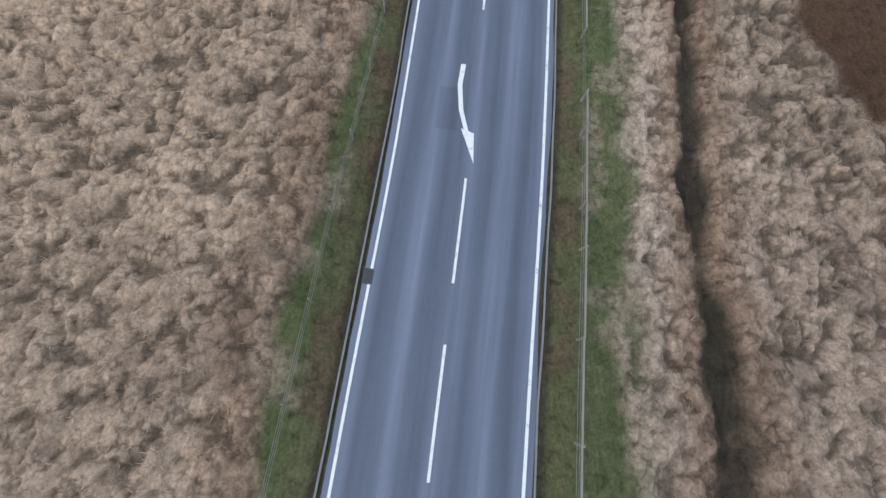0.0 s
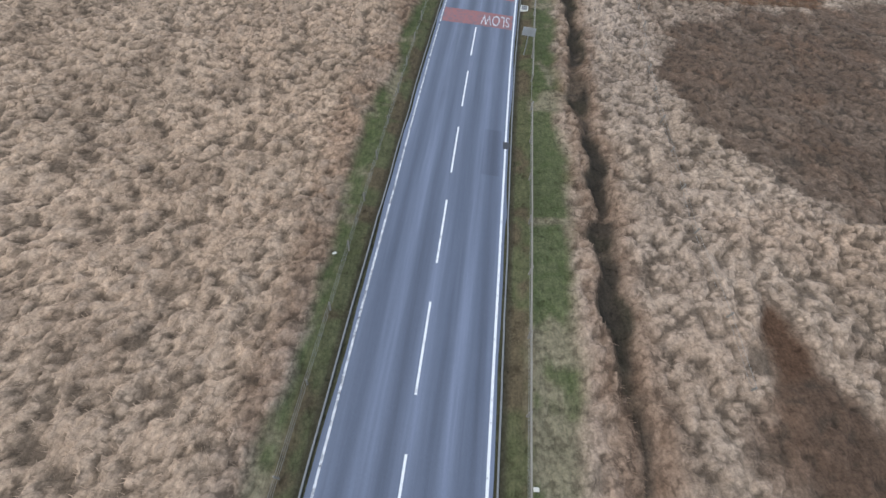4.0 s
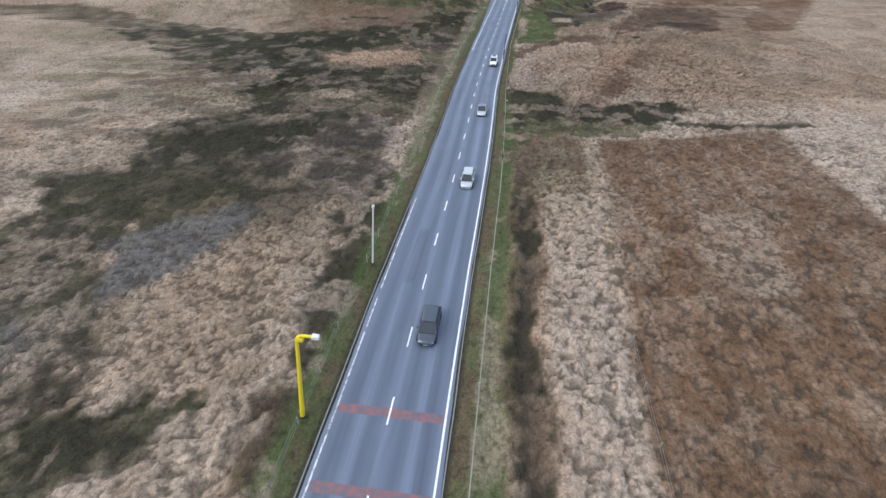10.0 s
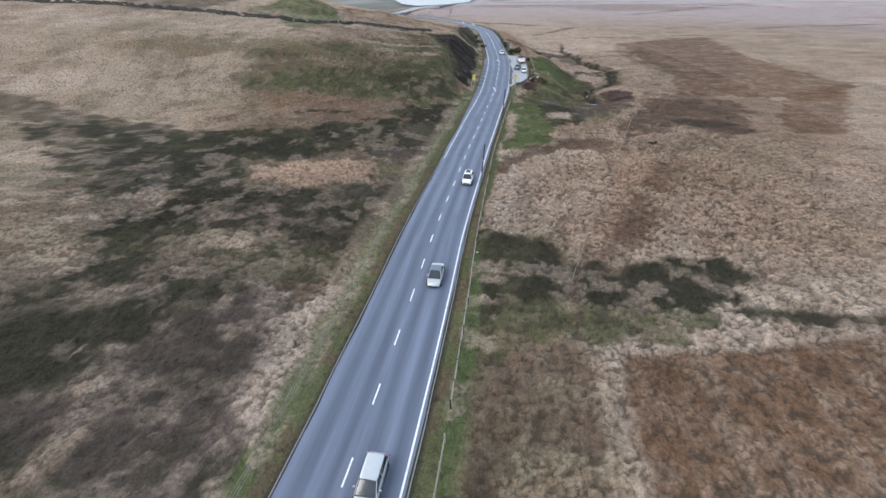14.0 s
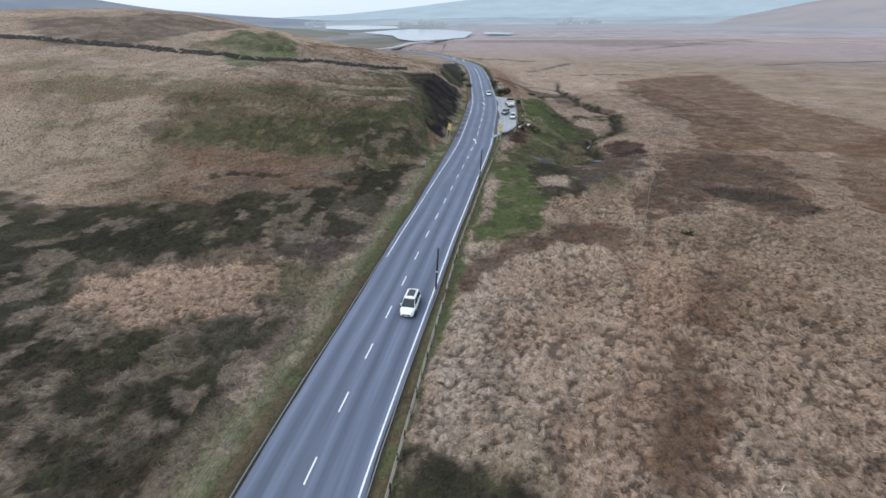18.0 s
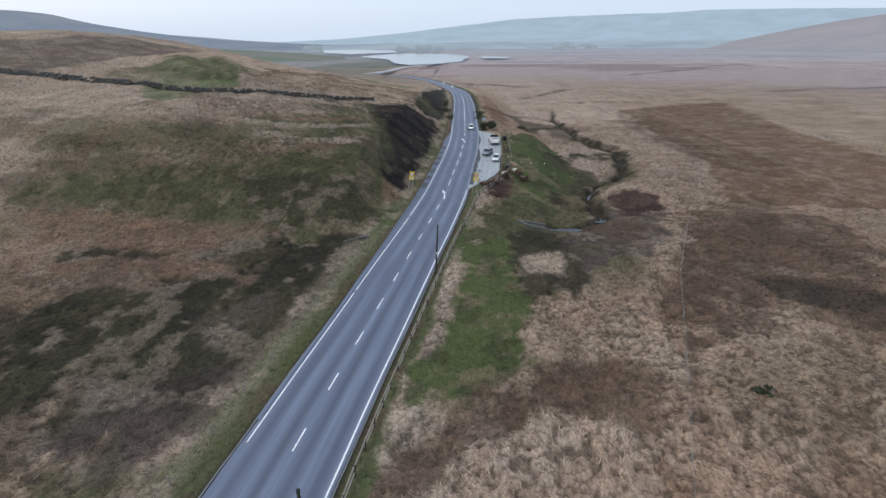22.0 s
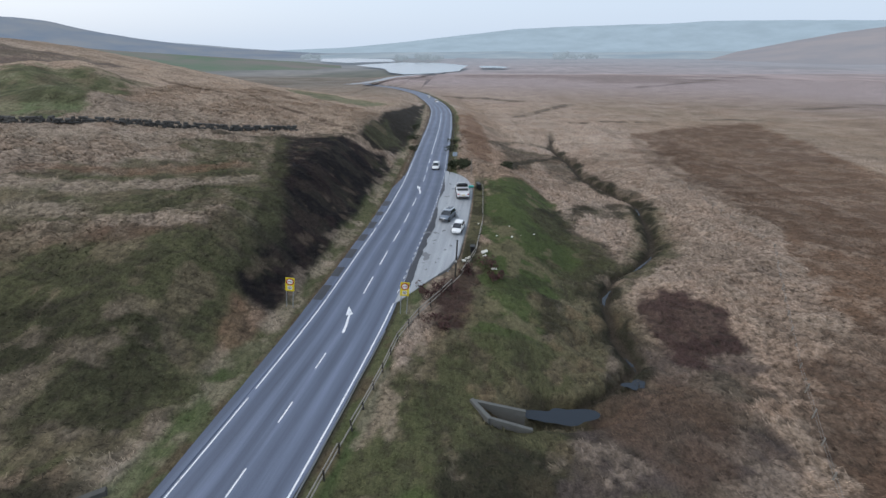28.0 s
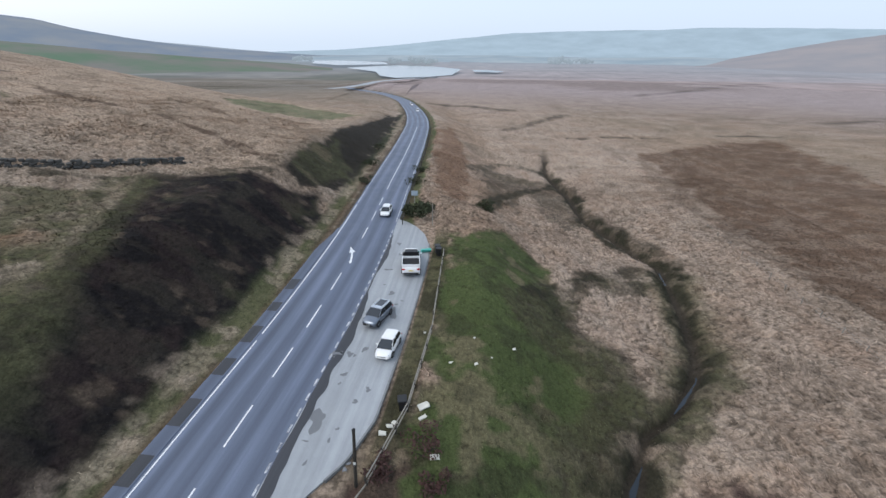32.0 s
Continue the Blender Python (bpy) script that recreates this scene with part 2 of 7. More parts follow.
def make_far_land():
    """Land beyond half a mile, paling as a backdrop does by haze put into its glow."""
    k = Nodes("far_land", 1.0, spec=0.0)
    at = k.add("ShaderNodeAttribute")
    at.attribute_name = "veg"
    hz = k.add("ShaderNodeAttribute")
    hz.attribute_name = "haze_share"
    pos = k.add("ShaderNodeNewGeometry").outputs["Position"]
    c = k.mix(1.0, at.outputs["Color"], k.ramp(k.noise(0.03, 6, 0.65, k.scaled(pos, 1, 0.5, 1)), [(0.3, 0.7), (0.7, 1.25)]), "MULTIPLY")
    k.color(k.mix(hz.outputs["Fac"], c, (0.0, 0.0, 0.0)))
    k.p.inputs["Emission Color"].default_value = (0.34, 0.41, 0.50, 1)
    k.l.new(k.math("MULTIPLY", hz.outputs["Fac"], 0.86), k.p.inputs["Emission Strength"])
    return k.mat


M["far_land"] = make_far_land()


# ---------------------------------------------------------------- mesh helpers
def part(name, bm, material, parent=None, label="", smooth=False):
    """Links a bmesh as one mesh object under a thing or a part."""
    me = bpy.data.meshes.new(name)
    bm.to_mesh(me)
    bm.free()
    if smooth:
        me.polygons.foreach_set("use_smooth", [True] * len(me.polygons))
        me.set_sharp_from_angle(angle=radians(38))
    me.materials.append(material)
    ob = new(name, me)
    ob.parent = parent
    return tagged(ob, label) if label else ob


def shared(name, me, parent, m):
    """One more piece on a mesh that alike pieces share."""
    ob = new(name, me)
    ob.parent = parent
    ob.matrix_local = m
    return ob


def mesh_of(name, bm, material):
    me = bpy.data.meshes.new(name)
    bm.to_mesh(me)
    bm.free()
    me.materials.append(material)
    return me


def thing(name, label, category, m, group="", kind=""):
    ob = new(name)
    ob.empty_display_size = 0.2
    ob.matrix_world = m
    return tagged(ob, label, category, group, kind)


def box(bm, c, s, bevel=0.0, m=None):
    r = bmesh.ops.create_cube(bm, size=1.0)
    vs = r["verts"]
    bmesh.ops.scale(bm, vec=s, verts=vs)
    bmesh.ops.translate(bm, vec=c, verts=vs)
    if bevel:
        es = list({e for v in vs for e in v.link_edges})
        out = bmesh.ops.bevel(bm, geom=es, offset=bevel, segments=1, affect="EDGES")
        vs = list({v for f in out["faces"] for v in f.verts} | {v for v in vs if v.is_valid})
    if m is not None:
        bmesh.ops.transform(bm, matrix=m, verts=[v for v in vs if v.is_valid])
    return bm


def tube(bm, a, b, r0, r1=None, seg=8):
    """A tapered rod from a to b."""
    a, b = Vector(a), Vector(b)
    r1 = r0 if r1 is None else r1
    q = (b - a).to_track_quat("Z", "Y").to_matrix().to_4x4()
    m = Matrix.Translation((a + b) / 2) @ q
    bmesh.ops.create_cone(bm, cap_ends=True, segments=seg, radius1=r0, radius2=r1, depth=(b - a).length, matrix=m)
    return bm


def loft(bm, rings, close=True):
    """A skin over rings of equal length, with its ends closed."""
    rows = [[bm.verts.new(p) for p in ring] for ring in rings]
    n = len(rows[0])
    for a, b in zip(rows, rows[1:]):
        for i in range(n):
            j = (i + 1) % n
            bm.faces.new((a[i], a[j], b[j], b[i]))
    if close:
        bm.faces.new(rows[0][::-1])
        bm.faces.new(rows[-1])
    bmesh.ops.recalc_face_normals(bm, faces=bm.faces)
    return bm


def from_arrays(name, verts, faces, material, col=None, smooth=False):
    """A mesh from numpy arrays: faces all of one size."""
    me = bpy.data.meshes.new(name)
    nf, k = faces.shape
    me.vertices.add(len(verts))
    me.vertices.foreach_set("co", verts.astype(np.float32).ravel())
    me.loops.add(nf * k)
    me.loops.foreach_set("vertex_index", faces.astype(np.int32).ravel())
    me.polygons.add(nf)
    me.polygons.foreach_set("loop_start", np.arange(0, nf * k, k, dtype=np.int32))
    me.polygons.foreach_set("use_smooth", np.full(nf, smooth))
    me.update(calc_edges=True)
    if col is not None:
        at = me.color_attributes.new("veg", "FLOAT_COLOR", "POINT")
        at.data.foreach_set("color", np.c_[col, np.ones(len(col))].astype(np.float32).ravel())
    me.materials.append(material)
    return me


_tables = {}


def vnoise(x, y, size, seed):
    """Smooth value noise between 0 and 1."""
    if seed not in _tables:
        _tables[seed] = np.random.RandomState(seed).rand(257, 257)
    tab = _tables[seed]
    u, v = x / size, y / size
    iu, iv = np.floor(u).astype(int), np.floor(v).astype(int)
    fu, fv = u - iu, v - iv
    fu, fv = fu * fu * (3 - 2 * fu), fv * fv * (3 - 2 * fv)
    iu, iv = iu % 256, iv % 256
    return ((tab[iu, iv] * (1 - fu) + tab[iu + 1, iv] * fu) * (1 - fv)
            + (tab[iu, iv + 1] * (1 - fu) + tab[iu + 1, iv + 1] * fu) * fv)


def fbm(x, y, size, seed, octaves=4):
    out, amp, tot = 0, 1.0, 0.0
    for i in range(octaves):
        out = out + amp * vnoise(x + 17.3 * i, y - 9.1 * i, size / 2**i, seed + i)
        tot += amp
        amp *= 0.55
    return out / tot


# ---------------------------------------------------------------- lie of the land
RX = [-14.5, -11.2, -8.2, -6.6, -5.2, -4.0, -2.8, -1.4, 0.4, 1.9, 4.1, 6.5, 8.6, 9.9, 12.4, 14.8, 16.6, 18.5, 20.5, 22.2, 23.6, 24.95, 25.8, 26.1, 25.9, 24.5, 20.2, 12.5, 2.0, -20.0, -60.0]
RY = [-140.0, -85.0, -57.0, -43.5, -29.0, -15.3, -1.8, 13.6, 30.9, 43.7, 62.6, 81.5, 99.8, 112.5, 130.6, 147.0, 158.0, 169.7, 181.5, 192.8, 206.0, 219.0, 232.0, 262.0, 303.0, 338.0, 378.0, 427.0, 480.0, 540.0, 610.0]
ZY = [-200, -80, -54, -30, -10, 10, 26, 45, 70, 85, 105, 120, 150, 165, 180, 195, 210, 232, 260, 300, 340, 400, 500, 610, 700, 870, 1000, 1100, 5000]
ZZ = [9, 4.4, 3.2, 2.3, 1.6, .5, -.2, -.7, -1.5, -2.1, -2.8, -3.3, -3.6, -3.5, -3.4, -3.2, -2.8, -2.1, -1.8, -2, -3, -6, -10.5, -13, -15, -21.5, -29, -30, -30]


def ramp(v, a, b):
    t = np.clip((v - a) / (b - a), 0, 1)
    return t * t * (3 - 2 * t)


def smooth_interp(v, xs, ys):
    """A gliding curve through a few heights."""
    xs, ys = np.array(xs, float), np.array(ys, float)
    m = np.gradient(ys, xs)
    m[-1] = 0
    m[-2] = min(0, max(m[-2], -0.1)) if len(xs) < 20 else m[-2]
    v = np.clip(v, xs[0], xs[-1])
    i = np.clip(np.searchsorted(xs, v) - 1, 0, len(xs) - 2)
    h = xs[i + 1] - xs[i]
    t = (v - xs[i]) / h
    return ((2 * t**3 - 3 * t**2 + 1) * ys[i] + (t**3 - 2 * t**2 + t) * h * m[i]
            + (3 * t**2 - 2 * t**3) * ys[i + 1] + (t**3 - t**2) * h * m[i + 1])


def road_x(y):
    return smooth_interp(y, RY, RX)


def road_z(y):
    return smooth_interp(y, ZY, ZZ)


def road_turn(y):
    """The way of the road as dx/dy."""
    return (road_x(y + 0.5) - road_x(y - 0.5))


def side(x, y):
    """Signed distance from the road's middle, to the right positive."""
    return (x - road_x(y)) / np.sqrt(1 + road_turn(y) ** 2)


def ditch_at(y):
    return np.interp(y, [-60, -28, 16, 25, 50, 85], [11.6, 10.7, 9.7, 9.2, 8.9, 8.5])


STREAM_Y = [180, 186, 188, 192, 197, 202, 206, 211, 213, 218.4, 223, 230, 241.8, 250, 262, 276, 297, 330]
STREAM_X = [36, 42.2, 46, 50.3, 49.6, 50.4, 51.2, 53.8, 57, 61.4, 63.5, 65.5, 67.8, 65.2, 62, 62.6, 61, 66]



def height(x, y):
    """Height of the ground without its tussocks."""
    d = side(x, y)
    z = road_z(y)
    far_r = smooth_interp(y, [-200, -80, -40, 0, 30, 73, 120, 146, 195, 222, 283, 400, 700, 870, 1000, 1100, 5000],
                          [8, 5, 4, 2.2, -.8, -1.9, -3.6, -3.2, -5.8, -6.3, -7.2, -9, -13, -21, -29, -30, -30])
    far_l = smooth_interp(y, [-200, -48, -23, 0, 46, 85, 135, 180, 260, 500, 800, 1000, 1100, 5000], [7, 2.2, 1.6, .6, -.5, -1.1, -2.7, -2.5, -2.0, -10, -19, -29, -30, -30])
    r = ramp(d, 6, 24)
    l = ramp(-d, 5.5, 20)
    out = z + (far_r - z) * r + (far_l - z) * l
    # the hill beside the road on the left
    up = ramp(y, 168, 200) * (1 - ramp(y, 285, 440))
    hill = 7.2 * ramp(-d, 5.5, 17) * (1 - 0.35 * ramp(y, 240, 330)) + 5.5 * ramp(-d, 15, 52) + 13.8 * ramp(-d, 38, 125) * ramp(y, 185, 262)
    out = out + hill * up * (1 - ramp(-d, 300, 700))
    # shelf of the lay-by and the grass beside it, then the fall to the stream
    shelf = ramp(y, 172, 198) * (1 - ramp(y, 242, 262)) * ramp(d, 4, 8) * (1 - ramp(d, 15.5, 25))
    out = out * (1 - shelf) + (z - 0.12 - 0.9 * ramp(d, 14, 20)) * shelf
    sx = np.interp(y, STREAM_Y, STREAM_X)
    on = ramp(y, 176, 190) * (1 - ramp(y, 290, 330))
    out = out - on * (1.5 * np.exp(-((x - sx + 3) / 10) ** 2) + 0.9 * np.exp(-((x - sx) / 1.1) ** 2))
    # the pool by the culvert
    out = out - 1.9 * np.exp(-(((x - 42.2) / 4.2) ** 2 + ((y - 184.8) / 2.2) ** 2))
    out = out - 1.5 * ramp(x, 34.6, 36.4) * (1 - ramp(x, 38.5, 41)) * np.exp(-((y - 182.7 - 0.12 * (x - 36)) / 0.8) ** 2)
    # mounds round an old quarry on the hill
    for mx, my, mr, mh in ((-44.4, 223.5, 4, 1.9), (-44.8, 239, 5, 2.5), (-50.5, 245, 5, 2.3), (-36, 233, 5, 2.4), (-28.6, 233.5, 4, 1.8), (-46.3, 254, 6, 2.5), (-39.7, 249, 5, 2.2)):
        out = out + mh * np.exp(-((x - mx) ** 2 + (y - my) ** 2) / mr ** 2)
    # ditch beside the verge
    dn = ramp(y, -90, -60) * (1 - ramp(y, 72, 90))
    out = out - dn * (0.42 + 0.2 * np.sin(y * 0.9) * np.sin(y * 0.37)) * np.exp(-((d - ditch_at(y) - 0.3 * np.sin(y * 0.31) - 0.15 * np.sin(y * 1.3)) / 0.6) ** 2)
    # verge shoulder and road bed
    bed = 1 - ramp(np.abs(d), 4.3, 6.0)
    return out * (1 - bed) + (z - 0.10) * bed


# colours of what grows, and where it grows; far has distance haze in it
VEG = {"straw": (0.33, 0.256, 0.196), "pale": (0.40, 0.318, 0.256), "orange": (0.335, 0.228, 0.162), "brown": (0.098, 0.065, 0.046),
       "dark": (0.03, 0.028, 0.018), "heather": (0.08, 0.062, 0.054), "green": (0.064, 0.08, 0.03), "olive": (0.078, 0.076, 0.039), "blond": (0.42, 0.3, 0.21),
       "burnt": (0.014, 0.012, 0.012), "scorched": (0.033, 0.028, 0.022), "maroon": (0.056, 0.034, 0.03), "verge": (0.066, 0.084, 0.034), "soil": (0.04, 0.033, 0.026),
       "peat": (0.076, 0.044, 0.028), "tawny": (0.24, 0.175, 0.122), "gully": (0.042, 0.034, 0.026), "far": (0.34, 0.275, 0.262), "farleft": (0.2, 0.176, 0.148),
       "grey": (0.135, 0.122, 0.112), "field": (0.098, 0.048, 0.023), "rust": (0.2, 0.122, 0.08), "moss": (0.12, 0.138, 0.07)}
PATCHES = []


def patch(name, share, whole, *rim):
    """One growth's outline; share is how strongly it covers, whole how unbroken it is."""
    PATCHES.append((name, share, whole, rim))


patch("peat", 1, 1, (15.1, -5.4), (13.7, -12.1), (13.5, -16.8), (13.1, -21.6), (12.4, -25.8), (12.5, -30.4), (12, -35), (12.5, -37.8), (13.6, -41.6), (17.6, -41.5), (29.9, -21.7), (20.4, -18), (19, -15.1), (16.5, -11.9))
patch("brown", .8, 1, (19.4, 26.9), (28.7, 32.4), (61.3, 41.2), (34.5, 0.4), (22, 1.7), (19, 5.4), (17.3, 10.8), (16.7, 17.7))
patch("brown", .8, 1, (11.9, -12.6), (15.6, -10.7), (18.1, -12.4), (19.4, -17.5), (13.1, -18.6), (12.3, -15.8))
patch("brown", .5, .5, (18.3, 35.4), (39.3, 38.5), (47.5, 30.6), (31.9, 15), (16, 14.6), (15.8, 18), (15.7, 23))
patch("olive", 0.8, 0.6, (-41.8, 40.4), (-36.3, 43.2), (-28.7, 47.4), (-19.6, 47.3), (-20.1, 40.6), (-23.6, 36.5), (-27.7, 32.4), (-30.6, 29.2), (-33.2, 29.1), (-39.5, 26.4), (-48.9, 36.2))
patch("dark", 0.7, 0.5, (-41.8, 40.4), (-36.3, 43.2), (-28.7, 47.4), (-19.6, 47.3), (-20.1, 40.6), (-23.6, 36.5), (-27.7, 32.4), (-30.6, 29.2), (-33.2, 29.1), (-39.5, 26.4), (-48.9, 36.2))
patch("dark", .9, .6, (-42.7, 53.2), (-39.9, 59.1), (-38.6, 65.3), (-36.8, 71.6), (-33, 79), (-35.3, 88.6), (-36.1, 96), (-28.8, 98.8), (-17.5, 95.7), (-12.3, 88.5), (-14.8, 79), (-16.8, 75.6), (-23.4, 74.1), (-26.4, 70.1), (-26.6, 66.5), (-22.5, 59.4), (-19.2, 55), (-18.3, 50.1), (-19, 47.1), (-22.7, 46), (-28.2, 44.8), (-32.3, 40.5))
patch("olive", .9, .8, (-32.3, 40.5), (-28.2, 44.8), (-22.7, 46), (-16.4, 49.2), (-9.4, 51.7), (-9.9, 48.8), (-14, 46), (-15.8, 43.1), (-16.8, 40.1), (-18.7, 37.4), (-21.5, 36.7), (-26.9, 35.2))
patch("dark", .9, .65, (-32.3, 40.5), (-28.2, 44.8), (-22.7, 46), (-16.4, 49.2), (-9.4, 51.7), (-9.9, 48.8), (-14, 46), (-15.8, 43.1), (-16.8, 40.1), (-18.7, 37.4), (-21.5, 36.7), (-26.9, 35.2))
patch("heather", .9, .8, (-13.9, 95.8), (-7.1, 99.1), (-1.9, 93), (-3.5, 77.6), (-10.1, 77.8), (-12.3, 84.6))
patch("grey", .9, .8, (-21.3, 69), (-14.5, 72.9), (-16.2, 65.5), (-19.1, 62.2), (-21.7, 59.2), (-26, 66.5))
patch("grey", .7, .5, (-30.7, 53.5), (-27.5, 56.6), (-23.9, 54.2), (-26.3, 51.4), (-28.2, 50.7))
patch("tawny", .7, .6, (-9.8, 76.1), (-3.7, 78.9), (-3.6, 67.5), (-6.4, 59.8), (-7, 53.3), (-9, 50.4), (-13.2, 51.6), (-18.6, 53.6), (-20.9, 58.5), (-18.1, 61.2), (-15.3, 66.6))
patch("dark", .9, 1, (-3.4, 76.9), (0.4, 73.7), (-1.4, 60.2), (-2.4, 52.1), (-3.5, 45.9), (-4.5, 42), (-5.4, 38.8), (-6.4, 36.4), (-6.7, 34.4), (-9, 34.3), (-9.1, 37.3), (-8.6, 40.7), (-6.8, 43.3), (-6.6, 46.4), (-4.7, 52), (-5.7, 59.1), (-5, 65))
patch("pale", .5, .6, (-5, 97.1), (3.2, 101.7), (1.8, 89.1), (-0.6, 77.5), (-3.7, 78.9), (-2.3, 88.5))
patch("dark", .8, .8, (-168.1, 179.1), (-116.9, 176.7), (-95.9, 176.6), (-63.6, 160.2), (-31.8, 149.9), (-15.5, 145.3), (-13.5, 136.6), (-36.4, 136.9), (-50.8, 142.1), (-71.9, 155.5), (-114, 172.3), (-164.9, 175.2))
patch("rust", .5, .4, (-34.2, 175.4), (-4, 178.8), (8.3, 178.8), (8.5, 161.1), (-2.2, 158.4), (-16.9, 151.7), (-29.5, 159.1))
patch("heather", .5, .4, (-21.6, 173.2), (-3.8, 176.5), (8.3, 177), (7.8, 162.9), (-2.3, 159.6), (-16.3, 155.1))
patch("grey", .8, .6, (-47.7, 136.4), (-25.3, 137.9), (-19.6, 127.4), (-26.6, 121.7), (-38, 124.5))
patch("dark", .95, .7, (-26.6, 121.7), (-10.7, 124.4), (1.2, 123.5), (3.6, 118.4), (0.3, 108.5), (-6.3, 105.1), (-10.5, 109), (-18, 111.3), (-20.3, 106.5), (-20.1, 101.5), (-12.8, 97), (-15.3, 90), (-20.4, 87.7), (-22.5, 81.7), (-30.2, 81.7), (-29, 76.6), (-36.1, 71.8), (-45.6, 79.8), (-32.9, 80.9), (-32.6, 87.6), (-33.5, 95), (-26, 96.5), (-26, 103.3), (-30.2, 111.4), (-27.2, 116.3))
patch("heather", .9, .7, (-15.3, 90), (-9.5, 95.3), (-5.6, 93.4), (-4.5, 86.7), (-1.3, 83.2), (-2.2, 78.3), (-5.4, 75.9), (-10.4, 76.7), (-11.8, 82.1))
patch("olive", .7, .5, (-33.4, 81.6), (-27.1, 82.7), (-17.1, 81.9), (-10.3, 78.8), (-13.7, 75.8), (-18.4, 72.2), (-23.1, 69.9), (-30.3, 68.7), (-39.4, 76.8))
patch("dark", .6, .4, (-33.4, 81.6), (-27.1, 82.7), (-17.1, 81.9), (-10.3, 78.8), (-13.7, 75.8), (-18.4, 72.2), (-23.1, 69.9), (-30.3, 68.7), (-39.4, 76.8))
patch("grey", .9, .8, (-20.6, 70), (-16.8, 73.2), (-13.7, 71.7), (-15.3, 69), (-16.3, 65.6), (-17.1, 63.3), (-20.3, 61.3), (-25.6, 66.2))
patch("dark", .9, .7, (-68.5, 159.4), (-48, 148.8), (-32.8, 154), (-17.4, 148.8), (-8.1, 145.8), (-10.4, 139.5), (-26, 139.3), (-42.9, 139.4), (-57.9, 148.6))
patch("dark", .95, .8, (-9.6, 152.2), (-4.7, 161.5), (7.5, 158.1), (11.9, 168.6), (11.2, 151.9), (5.6, 141.8), (-2.8, 140))
patch("rust", .6, .4, (-26, 175.8), (-1.3, 172.9), (2.4, 162.3), (-12.9, 165.6), (-22.1, 171.2))
patch("heather", .8, .7, (-2, 146.2), (7.8, 153.1), (9.3, 146.9), (4.9, 140), (-1.5, 138.3))
patch("grey", .8, .7, (-42.6, 132.1), (-33.1, 134.6), (-28.6, 129.9), (-33.7, 125.6))
patch("dark", .95, .8, (-33.6, 132.2), (-23.8, 134.7), (-18.9, 126), (-16.1, 121.8), (-8.4, 121.9), (-1.8, 119.8), (3.7, 122.5), (5.7, 119.3), (3.8, 113.2), (-0.7, 115.5), (-7, 117.8), (-16.9, 120), (-22.5, 116.6), (-22, 112.3), (-23.3, 107.3), (-30.1, 109.6), (-29.8, 113.6), (-26.6, 118.4))
patch("dark", .8, .6, (-5.1, 108.3), (-0.4, 114.1), (3.4, 112), (2, 104.2), (0.8, 100.4), (-2.1, 97), (-5.5, 99.4), (-7.7, 100.8), (-4.7, 104))
patch("rust", .45, .4, (-4.7, 107.1), (-0.1, 112.9), (3, 110.6), (1.7, 103.1), (-1.4, 97.8), (-4.6, 99.6))
patch("dark", .95, .6, (-23.4, 94.1), (-21.6, 95.4), (-15, 98), (-13.4, 101.3), (-12.8, 103.3), (-9.3, 104.3), (-6.1, 102), (-9, 98.2), (-12.6, 95.8), (-13.2, 93.1), (-13.9, 88.6), (-16.3, 86.7), (-21.2, 84.1), (-28.4, 90.2))
patch("heather", .9, .8, (-12.6, 86.8), (-11.6, 90.9), (-9.4, 94.5), (-6, 95), (-4, 91.7), (-3.2, 86.8), (-5.3, 84.2), (-8.9, 82.2), (-11.6, 81.7), (-16.4, 80), (-17.7, 84.2))
patch("orange", .95, 1, (-20.9, 132.3), (-9.1, 134.9), (-0.9, 134.7), (-1.3, 128), (-10.7, 124), (-18.4, 126.9))
patch("straw", .7, .5, (-23.3, 96.2), (-20.7, 98.6), (-16.4, 98.8), (-16.3, 97.6), (-19.7, 95.5), (-21.6, 94.8))
patch("dark", .95, .9, (17.6, 111), (20.9, 111.3), (24.7, 105.1), (30.1, 104.4), (42.3, 107), (42.9, 103), (40, 99.6), (33.5, 99.4), (26.7, 99.7), (21.8, 101), (18.7, 100.9), (15, 97), (15.1, 106.5))
patch("dark", .95, 1, (38.2, 99), (50, 97.8), (59.8, 97.2), (59.1, 96.5), (49.3, 96.9), (37.4, 97.5))
patch("olive", .7, .5, (15, 97.6), (23.5, 99), (32.9, 97.9), (33.9, 96), (26.6, 93.1), (22.8, 95.5), (18.1, 94.5), (15.8, 92.1))
patch("field", .85, .8, (27, 91.8), (51.8, 94.3), (49.7, 65.3), (49.8, 46.4), (38.7, 35.6), (17.4, 35), (18.7, 43.8), (20.1, 53.9), (23.5, 72.2))
patch("brown", .75, .6, (14.5, 94.4), (22.6, 94.7), (22.4, 83.5), (13.9, 83.1))
patch("straw", .5, .4, (31.8, 73.7), (38.5, 73.7), (35.4, 61.2), (30.4, 61), (30, 67.2))
patch("straw", .35, .3, (17.1, 75.8), (24.5, 78.9), (27.9, 68), (24.7, 63.4), (15.2, 63.1))
patch("rust", .9, .8, (40.7, 136.9), (49.7, 139.4), (55.6, 134.9), (52.7, 129.7), (40.7, 126.7), (37.9, 128.4))
patch("brown", .55, .5, (26.7, 115.6), (39, 126.1), (39.6, 117.6), (32.1, 110.8), (27.5, 105.2), (26.2, 109.4))
patch("brown", .9, .8, (59.2, 178.5), (75.3, 190.6), (84.6, 189), (81.8, 171.9), (63.7, 167.7), (54.2, 158.8), (51, 162.6))
patch("field", .7, .65, (103.1, 195.9), (135, 215.2), (88.5, 154.7), (79, 154.5), (86.7, 171.9))
